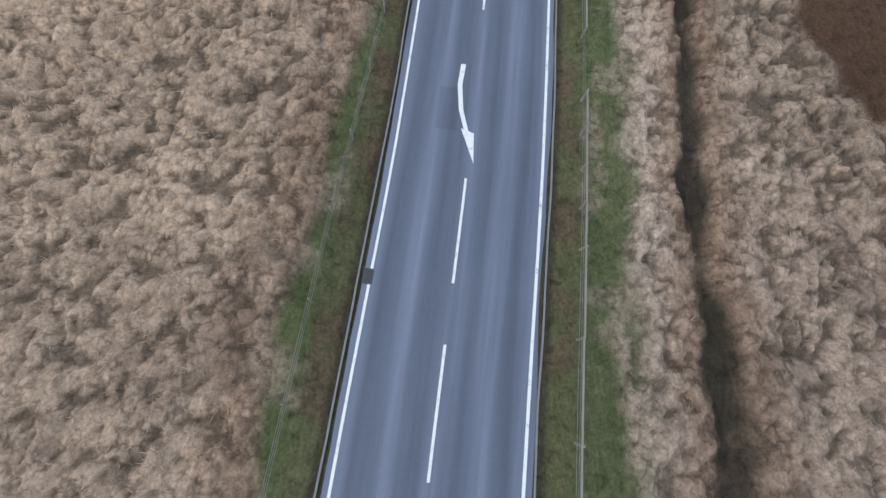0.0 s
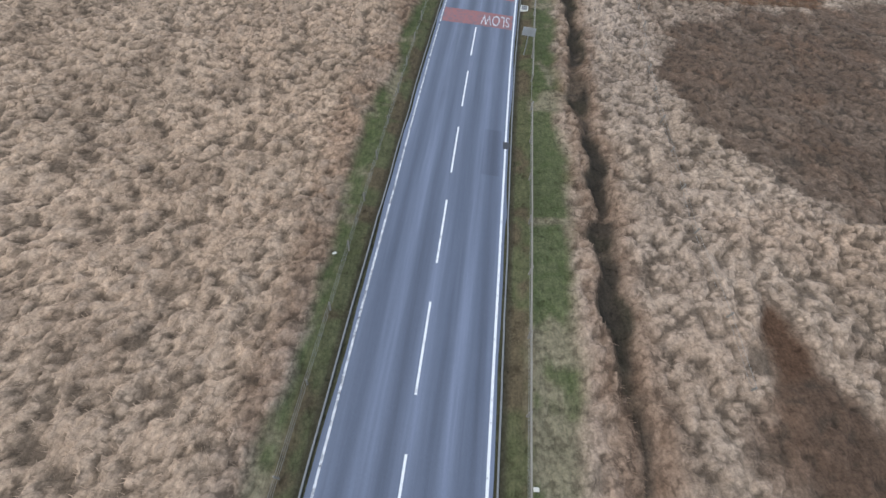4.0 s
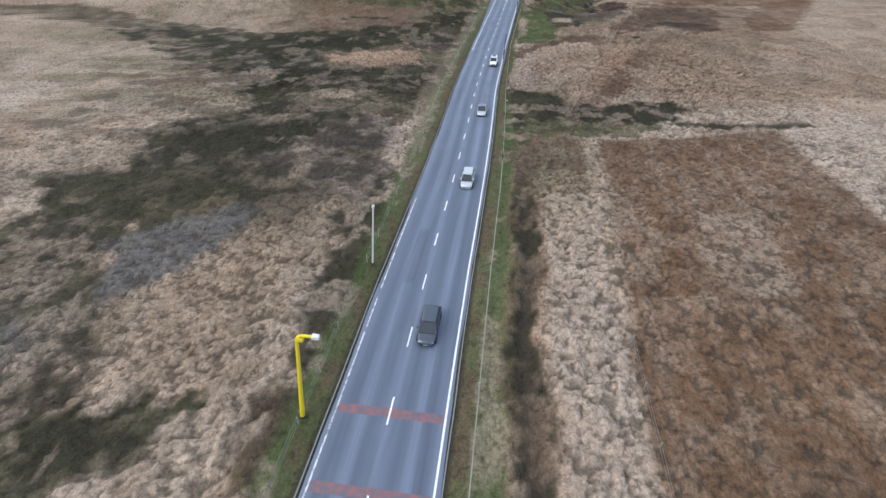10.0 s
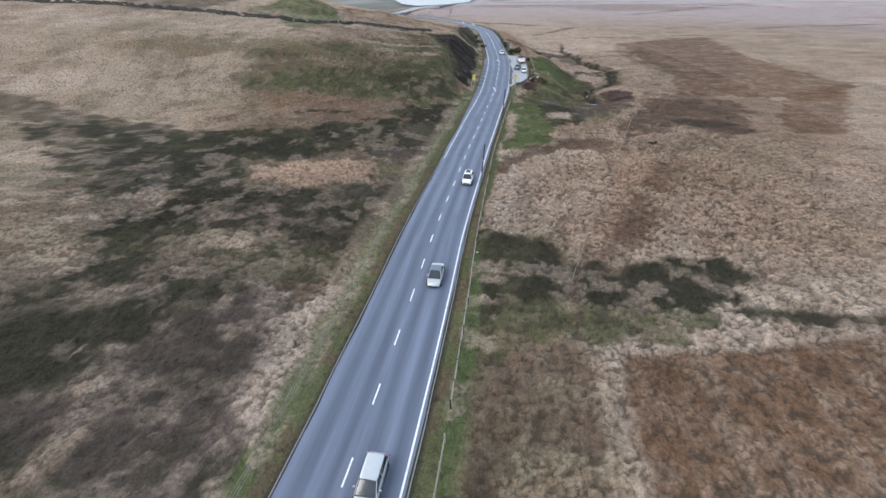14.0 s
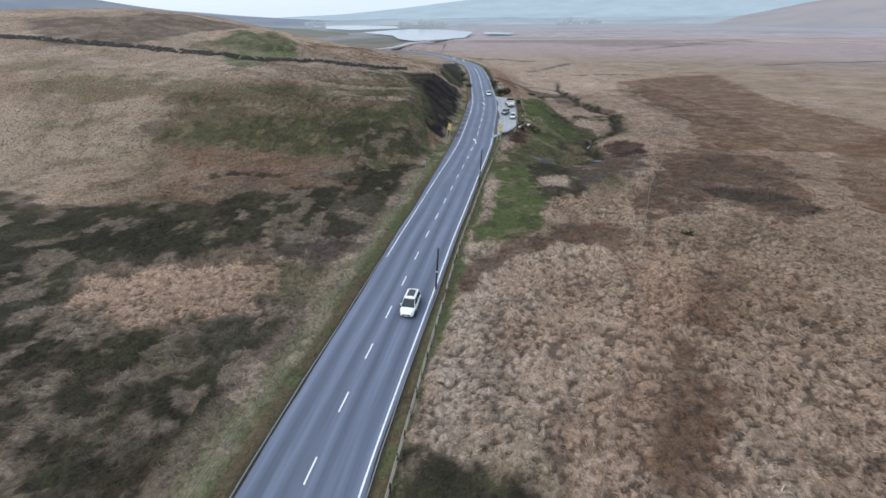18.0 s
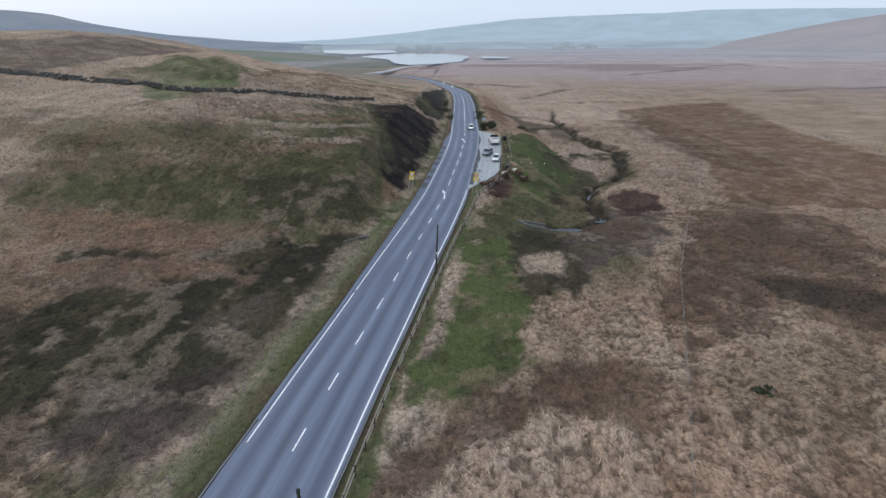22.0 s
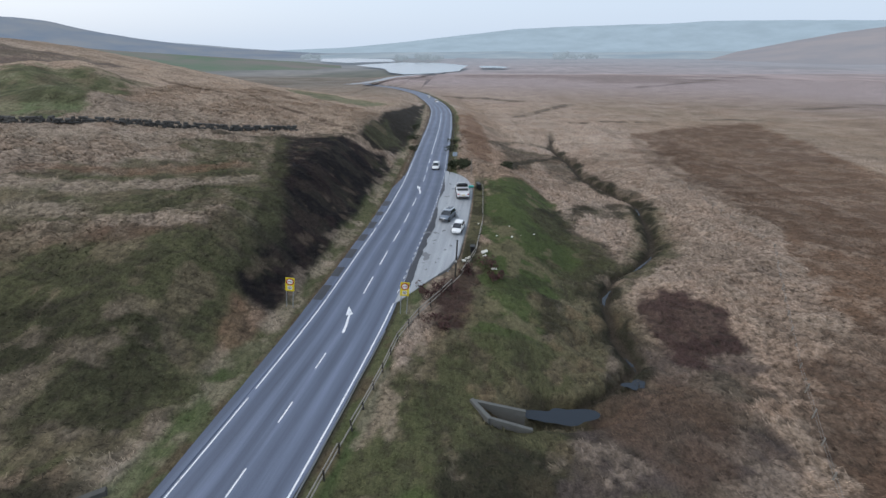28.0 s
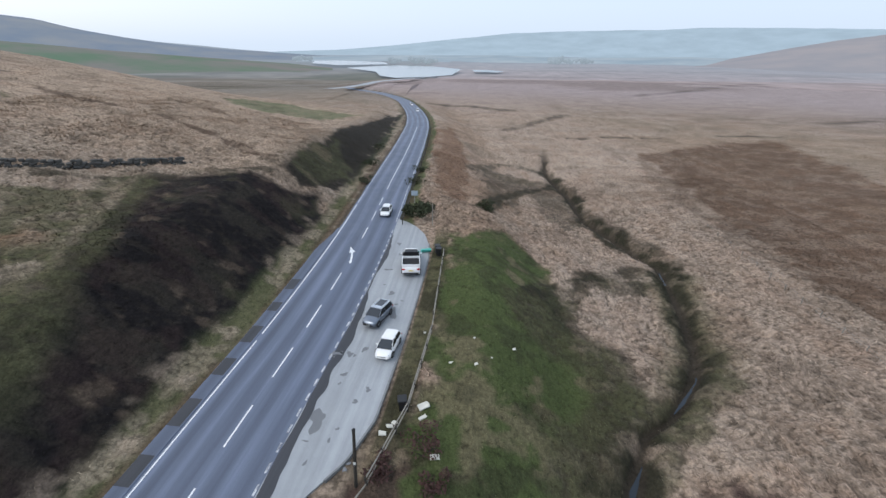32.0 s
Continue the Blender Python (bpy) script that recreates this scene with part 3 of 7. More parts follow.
patch("dark", .95, .7, (-83.2, 157.8), (-60.1, 155.3), (-36.2, 149.4), (-20.5, 154.4), (-17.8, 149.1), (-20, 138.7), (-25.4, 135.3), (-24, 129.4), (-30.2, 128), (-31.7, 125.4), (-38.1, 120))
patch("dark", .8, .6, (-9.8, 150.9), (-6.6, 158.5), (-0.3, 156.3), (-1.3, 149.1), (-5.9, 144.4), (-7.3, 139.5), (-13.4, 139.2))
patch("rust", .55, .4, (-42.2, 176.2), (-21.6, 174.7), (-6, 171.9), (-0.1, 164.8), (-7.3, 160.8), (-27.9, 170))
patch("heather", .7, .6, (-1, 151.4), (5.5, 155.2), (9.5, 153.2), (7.1, 144.5), (1.4, 141.3), (-1.1, 139.3))
patch("olive", .6, .6, (-4.5, 135.8), (2.2, 137.8), (4.2, 135.6), (1.2, 131), (-0.9, 129.5))
patch("dark", .8, .8, (-30.4, 124), (-18.7, 124.8), (-11.4, 122.8), (-4.4, 120.4), (-0.3, 121), (3.1, 124.4), (5.4, 122.5), (4.2, 117.1), (1.5, 116.1), (-2.8, 117), (-8.9, 118.7), (-19.1, 121.4), (-26.8, 120.3))
patch("grey", .6, .6, (-5.6, 123), (-1.3, 127), (2, 124.1), (-1, 121.3))
patch("dark", .85, .6, (-2.6, 116.4), (2.2, 117), (4.2, 114.2), (2.6, 111), (0, 109.1), (-0.2, 105.7), (-4.5, 104.8), (-6.7, 106.8), (-5, 109.1), (-3.6, 112))
patch("olive", .7, .4, (-16.8, 105.8), (-8.1, 107.1), (2.2, 106.3), (4, 101.7), (-11.2, 100.6))
patch("dark", .5, .3, (-16.8, 105.8), (-8.1, 107.1), (2.2, 106.3), (4, 101.7), (-11.2, 100.6))
patch("rust", .8, .7, (39.3, 137.5), (46.9, 140.7), (45.4, 133.6), (40.4, 127.6), (36.5, 128.6))
patch("field", .55, .5, (34.3, 125.3), (40.4, 127.6), (37.1, 115.6), (32.8, 111.8), (30.4, 114))
patch("olive", .85, .9, (-40.2, 179.4), (-35.1, 182.4), (-20.6, 184.6), (-12.4, 182.7), (-10.2, 177.4), (-15.3, 175.5), (-32.5, 179.1))
patch("dark", .4, .5, (-34.8, 181.7), (-20.4, 184.2), (-16.5, 181.6), (-25.6, 179.4), (-32.4, 179.8))
patch("moss", .45, .7, (-17.6, 178.9), (-4.2, 184.5), (10.5, 198.6), (14.2, 188.3), (10.5, 180.2), (-1.5, 173.8), (-15.5, 176.2))
patch("olive", .75, .7, (-17.6, 178.9), (-4.2, 184.5), (10.5, 198.6), (14.2, 188.3), (10.5, 180.2), (-1.5, 173.8), (-15.5, 176.2))
patch("olive", .8, .7, (-16.2, 193.4), (-0.8, 215.6), (6.7, 210.1), (1.4, 198.5), (-12.6, 192.2))
patch("dark", .9, .7, (-42.3, 146.5), (-31.7, 149.3), (-26, 150.7), (-17.2, 153.1), (-14.6, 157.2), (-4.1, 161), (-0.4, 159.5), (-2.3, 152.9), (-4, 145.3), (-6.3, 141), (-11.8, 140.7), (-21, 144.8), (-23.1, 140.5), (-30.2, 136.8))
patch("dark", .95, .7, (-6.3, 166.5), (1.5, 169.1), (5.8, 174.2), (11.2, 174.3), (11.7, 165.3), (8.6, 153.3), (7, 149.1), (4.2, 154.1), (5.4, 160.6), (1.6, 163.1))
patch("brown", .5, .4, (-24.2, 170.6), (-9.8, 176), (2.1, 174.2), (0.3, 167.4), (-5.4, 164.4), (-15.9, 160.7))
patch("heather", .8, .6, (-0.5, 140.6), (3.6, 144.2), (6.8, 142.6), (4.3, 139.5), (2.3, 136.9))
patch("olive", .8, .7, (-1.2, 135), (5.2, 137.2), (6.1, 132.5), (4.9, 129.4), (2.2, 128.2), (-0.3, 131.1))
patch("orange", .6, .6, (-13.9, 134.2), (-2, 136.3), (-0.3, 131.1), (-3.3, 129.1), (-7.4, 127.1), (-14.8, 127.9))
patch("dark", .8, .6, (-4, 124.8), (5.3, 128.6), (7.4, 122.6), (-7.8, 121.5))
patch("brown", .9, .9, (18.5, 136.2), (21.4, 139.4), (27, 143.9), (33.2, 147.1), (38.3, 147.1), (32.7, 144.3), (26.7, 141.1), (22.9, 137.6), (19.7, 132.6))
patch("rust", .9, .9, (41, 136.6), (44.9, 136.7), (45.7, 129.9), (43.8, 128.2), (38, 128.1))
patch("brown", .8, .6, (48.5, 160.8), (63, 188.5), (78.8, 191.4), (73.4, 183), (58.8, 167.7), (45.7, 151))
patch("tawny", .6, .4, (46.1, 149.7), (72.4, 154.7), (77.1, 140.8), (61.6, 127.3), (47.3, 126.9), (45, 128.8), (44.9, 136.7), (41, 136.6))
patch("gully", 1, 1, (60.1, 166.5), (68.4, 165.2), (71.8, 159.6), (71.8, 155.3), (65.8, 151.4), (63.3, 154.3), (61.9, 160.8))
patch("olive", .9, .8, (-17.6, 180.6), (-14.6, 185.8), (9.8, 197.5), (12.8, 190), (6.9, 180.5), (-7.3, 176.3), (-15.4, 177.8))
patch("olive", .85, .8, (-34.7, 181.5), (-27.3, 183.9), (-15.9, 185.1), (-16.7, 181.7), (-27.4, 178.9), (-31.9, 178.8))
patch("olive", .8, .7, (-10.6, 200.6), (-2.7, 215.6), (6.2, 216.5), (8.9, 202.9), (-1.3, 198.1))
patch("dark", .9, .8, (-1.4, 171.2), (8.2, 175.4), (12.4, 175.5), (11.2, 169.3), (7.9, 167.6), (8.5, 162.6), (4.3, 159.2), (1.3, 165.7), (-5.3, 166.3), (-24, 165.8), (-26.6, 168.4), (-6.1, 167.6))
patch("dark", .9, .6, (-20.8, 152.5), (-11.1, 155.7), (-5.3, 157.6), (-0.2, 157.8), (-0, 153.5), (-0.8, 151.4), (2.6, 150.2), (0.4, 146.8), (-4.2, 145.4), (-9.4, 143.2))
patch("heather", .8, .6, (0.4, 153.6), (4.6, 158.6), (6.9, 155.8), (7, 151.7), (3.4, 150.2))
patch("dark", .7, .5, (1, 146), (4.5, 151.4), (6.1, 155.6), (7.8, 157.3), (8.5, 150.6), (6.6, 146.4), (5.5, 142.4), (1, 142.1))
patch("pale", .5, .5, (20.5, 167.7), (25.4, 170.1), (25.2, 156.5), (24.3, 147.6), (22, 147), (20.5, 154.9))
patch("green", .95, .9, (25.3, 179), (32.5, 184.5), (31.7, 168.1), (31.1, 155.9), (30, 148.1), (27, 146.6), (23.8, 144.5), (21.2, 143), (19.1, 142.9), (23.1, 152.3), (25.2, 156.5), (25.6, 163.2))
patch("green", .8, .7, (25.3, 181.9), (35.7, 191.9), (32.3, 173.1), (32, 160.3), (30.5, 150.8), (25.9, 145), (21.3, 141), (20.9, 145), (25.1, 153.6))
patch("brown", .8, .6, (24.6, 143), (28.9, 146.2), (37.5, 148.1), (41.1, 147.3), (40.4, 143.4))
patch("dark", .9, .8, (31.8, 176.4), (39.4, 175), (42.9, 172.3), (39.4, 164.2), (35.2, 159.9), (32.2, 161.5), (31.7, 168.1))
patch("straw", .9, 1, (33, 169.4), (38.1, 171.7), (37.6, 165.7), (33.3, 165.9))
patch("heather", .85, .7, (39.8, 176.9), (50.2, 196.8), (60.8, 193.7), (55.4, 179.5), (48.9, 172.6), (40.6, 166.6))
patch("brown", .85, .7, (63.9, 190.9), (76.2, 188.7), (74.6, 181.9), (76.8, 173.4), (75.6, 161.3), (63.7, 149.9), (58.9, 157.4), (55, 157.2), (50, 152.9), (47.2, 151.7), (47, 155.5))
patch("gully", .9, .8, (59.8, 165.2), (67.9, 163.1), (71.3, 159.5), (63.2, 157.5), (58.7, 159.8))
patch("field", .7, .6, (92.5, 317), (147.7, 344.1), (130.7, 264.1), (129.7, 236), (131.5, 209.6), (109.6, 189.5), (94.5, 194.1), (73.8, 196.3), (85.3, 230), (87.1, 263.7))
patch("brown", .5, .5, (88, 309.1), (129.7, 341.9), (143.1, 334.8), (129.4, 280.3), (123.5, 252.6), (115.3, 228.7), (90.2, 212.9), (84.3, 222.7), (83.3, 247), (81.4, 272.2))
patch("moss", .9, .6, (-51.8, 234.4), (-47.3, 246.1), (-35.1, 251), (-28.6, 229), (-35.3, 222.2), (-39.4, 221.4))
patch("olive", .7, .5, (-15.6, 201), (-5.5, 213.6), (3.7, 218), (8.4, 207.5), (-1, 205.8), (-12.2, 197.1))
patch("brown", .7, .7, (-1.1, 194.1), (0.8, 197), (4.2, 197), (0.9, 193.4))
patch("olive", .95, .85, (-9.9, 185.6), (11.3, 194.3), (12.9, 191.3), (13.1, 187.4), (13.5, 182.7), (11.5, 175.7), (2.8, 172.4))
patch("dark", .6, .5, (-9, 184.5), (8.2, 188.8), (11.1, 185.1), (9.7, 178.5), (1.3, 173.9))
patch("scorched", 1, 1, (11.9, 248.6), (11.3, 294.5), (15.3, 385), (20.4, 290.4), (19.4, 257.9), (14.8, 248))
patch("green", .95, .92, (36.4, 234.7), (44.6, 243.2), (50.3, 236.4), (50.2, 221.1), (52, 214.6), (46.1, 205.3), (41.1, 200.5), (41.3, 193.9), (37.5, 189.2), (34.5, 189.7), (35.3, 199), (36.4, 211.6))
patch("olive", .9, .8, (24.7, 180), (28.6, 187.4), (35, 191.4), (43.2, 191.6), (45.3, 189.3), (39.8, 187.2), (33.9, 184.7), (34.7, 181.2), (40.9, 181.2), (36.5, 177.9), (32.1, 176.1), (26.2, 174.1))
patch("dark", .9, .9, (32, 177.7), (36.6, 179), (40.3, 178.5), (40, 175.5), (32.1, 174.7))
patch("heather", .85, .7, (46.7, 188.7), (50.9, 187.3), (53.8, 182.7), (55.8, 180.7), (51.1, 177.8), (43.1, 175.6), (39.8, 176.3), (43.5, 182.8))
patch("brown", .6, .6, (46.7, 188.7), (51.7, 189.1), (53.7, 184), (47.8, 180.3), (44.1, 180.9))
patch("maroon", .95, .9, (53.4, 204.2), (59.5, 205), (61.4, 199.7), (60.3, 193.4), (55.2, 191.3), (52.9, 196.2))
patch("maroon", .9, .8, (29, 191.5), (31.5, 200.9), (37.2, 206), (35, 199), (32.4, 192.2))
patch("dark", .8, .8, (42.4, 202.5), (44.6, 201.9), (44.6, 197.4), (41.9, 194.1))
patch("brown", .7, .6, (69.6, 195.3), (79.5, 200), (83.1, 195.9), (70.8, 183.4), (64.4, 186.9))
patch("rust", .7, .8, (11.7, 188.7), (12, 192.6), (15.2, 192.6), (15.1, 189.5), (13.2, 187.1))
patch("olive", .8, .5, (-10.7, 223.4), (1.2, 228.8), (5.3, 216.7), (8.3, 210.5), (8.6, 203.8))
patch("burnt", 1, 1, (1, 233.6), (10.8, 242.6), (19, 243.6), (18.2, 219.2), (16.9, 208.2), (16.3, 198.4), (14.9, 192.6), (12.2, 193.4), (10.8, 195.2), (9.9, 199.8), (9.6, 206), (5.4, 220.2))
patch("burnt", 1, 1, (4.6, 235.5), (12.2, 239.9), (17, 247.6), (19.2, 240.3), (18.3, 229.4), (17.8, 220.1), (16.8, 212), (16.9, 207.4), (16.6, 203.8), (16.6, 200.1), (13.9, 196.4), (9.1, 204.5), (8.8, 211.1), (6.1, 217), (3.3, 225.6))
patch("scorched", 1, 1, (12.1, 252.1), (12.2, 282.1), (12.6, 358.2), (19.2, 292.3), (17.8, 266.8), (18.7, 254.2), (15.9, 251.8))
patch("moss", .8, .8, (-22.9, 304.5), (-15.7, 324.5), (6.9, 332.1), (1.5, 301.5), (-13, 292.3))
patch("green", .95, .92, (37.7, 238.2), (43.8, 239), (49.2, 237.4), (45, 223.3), (49.6, 221.9), (52.8, 218.4), (52.5, 215.5), (47, 209.3), (44.1, 203.3), (35.7, 201), (35.6, 209.9), (36.4, 219.9), (37.2, 228.8))
patch("olive", .6, .5, (49.9, 204.7), (55.3, 210.3), (64.4, 219.4), (65, 218.1), (55.6, 209.2), (52.4, 205.6))
patch("dark", .85, .8, (46.1, 229), (56, 237.1), (66.8, 237.6), (65.7, 235.6), (54.9, 232.7), (51.9, 227.6), (54.4, 222), (54.5, 216.4), (52.3, 212.8), (48.7, 209.1), (48.9, 206.7), (45.9, 204.7), (46.8, 208.7), (50.9, 213.9), (52.3, 219), (49.1, 222.2), (45.2, 222.5))
patch("rust", .9, .9, (29.7, 313.7), (36.3, 336.8), (41.2, 284.4), (39.6, 255.1), (34.7, 257.4))
patch("dark", .6, .6, (44.1, 296.5), (63.3, 284.5), (61.7, 262), (56.6, 253.6), (54.3, 276), (42.6, 261.5))


patch("olive", .85, .7, (14.8, 113.7), (17, 109.8), (23.3, 98.2), (35.7, 98.9), (36.4, 95.5), (28.5, 92.2), (22.5, 94.1), (18.1, 94.5), (15.3, 88.5), (13.5, 83.7), (12.5, 83.7))
patch("dark", .95, .55, (15.8, 112.3), (21.6, 112.5), (25.4, 106.2), (30.8, 105.2), (42.5, 107.5), (43.6, 103), (39.9, 98.8), (33.4, 98.8), (26.6, 99), (21.7, 99.8), (18.6, 99.8), (14.7, 96.4))
patch("olive", .7, .7, (12.1, 252.1), (12.1, 265.7), (12.9, 278.9), (17.2, 265.9), (15.9, 251.8))
patch("heather", 0.8, 0.7, (-112.1, 238.2), (-87, 241.6), (-76.4, 266.2), (-51.8, 275.2), (-57, 248.2), (-63.7, 235.4), (-70.3, 221.5), (-88.4, 216))
patch("moss", 0.85, 0.6, (-38, 209.5), (-45.4, 223), (-46.4, 238.2), (-41.9, 247.3), (-32.7, 245.1), (-26.1, 226.6), (-31.3, 219.2), (-32.3, 206.5))
patch("olive", 0.7, 0.5, (-58.3, 224.3), (-53.7, 235), (-51.5, 241.9), (-42.5, 248.6), (-35.7, 258.5), (-27.3, 231.1), (-38.1, 227.2), (-44.6, 218.5))
patch("dark", 0.8, 0.8, (-9.4, 32.4), (-9, 35.9), (-5.4, 41.7), (-2.9, 49.2), (-3.3, 64.6), (-2.1, 81.4), (-0.8, 81.5), (-1.1, 49.4), (-4, 38.8), (-5.8, 31), (-7.4, 29.9))
TRAILS = []


def trail(name, share, half, *line):
    """A narrow band of growth along a line, half as wide as given to each side."""
    TRAILS.append((name, share, half, line))


trail("dark", .8, 1.1, (46.6, 228.3), (51.1, 233.8), (55.9, 236.7), (62.2, 239.6), (68.2, 240.4))
trail("dark", .75, 2.2, (45.9, 225.4), (47.6, 222.2), (51.3, 219.3), (53, 216.1), (52.1, 212.8), (49.1, 209.7), (47, 205.6))
trail("olive", .7, 3.2, (45.9, 225.4), (47.6, 222.2), (51.3, 219.3), (53, 216.1), (52.1, 212.8), (49.1, 209.7), (47, 205.6))
trail("dark", .8, 1.6, (42.2, 254.6), (46.4, 269.1), (53.3, 278.3), (59.3, 283.4))
trail("dark", .7, 1.5, (41.6, 285.2), (49, 302.5), (56.5, 301.2), (61.5, 295.3), (63.3, 281.1), (62.8, 267.2), (63.9, 258.6), (65.8, 252.6))
trail("dark", .75, 2.0, (65.8, 252.6), (68.5, 244.2), (67.4, 237), (65.3, 230.9), (64.6, 224.9), (62.9, 220.5), (59.7, 215.9), (56.1, 212.8), (52.5, 210.2), (49, 205.8))
trail("olive", .6, 3.6, (67.4, 237), (64.6, 224.9), (62.9, 220.5), (59.7, 215.9), (56.1, 212.8))
trail("brown", .8, .8, (-43, 269.3), (-32.3, 266), (-22.6, 263.4))
trail("brown", .9, 1.0, (-14.6, 263.7), (-4.2, 259.5), (2.4, 255.3), (9, 250.3))
trail("gully", .9, 1.4, (77, 343.5), (94.6, 346), (110.1, 345.1))
trail("gully", .8, 1.4, (133.2, 351.8), (154.6, 353.5))
trail("gully", .7, 3, (172.8, 538.1), (234.8, 590.6), (359.4, 712.2))
trail("gully", .7, 2.5, (198.7, 391.6), (248.5, 416), (300.1, 432.1))
trail("gully", .8, 4, (23.3, 449), (44.3, 443.1), (64.7, 426.7))
trail("gully", .7, 3, (57.8, 359.6), (75.9, 388.8), (90.7, 410.8))
trail("brown", .6, .5, (46, 152.4), (41.4, 139.7), (38.1, 132.7), (34.7, 124.4))
trail("brown", .6, .5, (32.8, 120.4), (26.9, 107.2), (24.7, 101.4), (23.7, 95.5), (22.8, 87.2))
trail("dark", .8, .7, (-7.7, 229.9), (0.1, 233.4), (6, 239.6), (11.4, 245.7))
trail("olive", .7, 2.5, (0.6, 232.3), (8.1, 211), (9.1, 205.5), (9.9, 197.7))
trail("olive", .7, .5, (10.2, 196.6), (12.3, 185.1), (13.6, 176.1))


trail("dark", .85, 1.3, (38.5, 184.8), (41, 185.9), (44.5, 186.4), (47, 188), (50.3, 191.2))
trail("brown", .7, 3.5, (46.5, 184), (49, 180), (52, 184))
# pale tan bands across the slope beside the burn, and rusty sedge along the old drain
trail("straw", .75, 1.7, (-13.4, 199.8), (-5.6, 203.2), (4.7, 212.2))
trail("straw", .6, 1.0, (-10, 195.7), (0.2, 197.1), (6, 198.6))
trail("rust", .7, 1.6, (-15, 204), (-7, 208), (2, 217))
trail("brown", .45, 1.6, (46.6, 134.9), (38.6, 121.8), (32.8, 111.8), (29.2, 104.9))
trail("orange", .6, 3.0, (43, 139), (34, 123), (28, 112))
trail("brown", .35, 2.0, (46.6, 134.9), (58, 150), (70.7, 165.9))


def off_line(x, y, line):
    """Distance from an open line of places."""
    near = np.full(x.shape, 1e9)
    for (x0, y0), (x1, y1) in zip(line, line[1:]):
        ex, ey = x1 - x0, y1 - y0
        t = np.clip(((x - x0) * ex + (y - y0) * ey) / (ex * ex + ey * ey), 0, 1)
        near = np.minimum(near, np.hypot(x - x0 - t * ex, y - y0 - t * ey))
    return near


def inside(x, y, poly):
    """Signed nearness to a patch: positive inside, in metres from its rim."""
    hit = np.zeros(x.shape, bool)
    near = np.full(x.shape, 1e9)
    n = len(poly)
    for i in range(n):
        (x0, y0), (x1, y1) = poly[i], poly[(i + 1) % n]
        if y0 != y1:
            hit ^= ((y0 > y) != (y1 > y)) & (x < (x1 - x0) * (y - y0) / (y1 - y0) + x0)
        ex, ey = x1 - x0, y1 - y0
        t = np.clip(((x - x0) * ex + (y - y0) * ey) / max(ex * ex + ey * ey, 1e-9), 0, 1)
        near = np.minimum(near, np.hypot(x - x0 - t * ex, y - y0 - t * ey))
    return np.where(hit, near, -near)


def tussocks(x, y, cell=0.56, seed=47):
    """Rounded tussocks in an uneven scatter: how high each place lies on one, and that tussock's own shade."""
    if seed not in _tables:
        _tables[seed] = np.random.RandomState(seed).rand(257, 257)
    tab = _tables[seed]
    u = x / cell + 0.9 * (vnoise(x, y, 0.8, seed + 1) - 0.5)
    v = y / cell + 0.9 * (vnoise(x, y, 0.8, seed + 2) - 0.5)
    iu, iv = np.floor(u).astype(int), np.floor(v).astype(int)
    top, tint = np.zeros(len(x)), np.full(len(x), 0.5)
    for a in (-1, 0, 1):
        for b in (-1, 0, 1):
            ju, jv = (iu + a) % 256, (iv + b) % 256
            r1, r2, r3 = tab[ju, jv], tab[jv, ju], tab[(ju + 91) % 256, (jv + 37) % 256]
            rad = 0.5 + 0.45 * r3
            dome = (0.55 + 0.45 * r1) * (1 - ((u - iu - a - 0.1 - 0.8 * r1) ** 2 + (v - iv - b - 0.1 - 0.8 * r2) ** 2) / rad ** 2)
            dome = np.where((r3 * 7.3) % 1 < 0.2, 0, dome)
            tint = np.where(dome > top, (r1 * 5.1 + r2) % 1, tint)
            top = np.maximum(top, dome)
    return top, tint


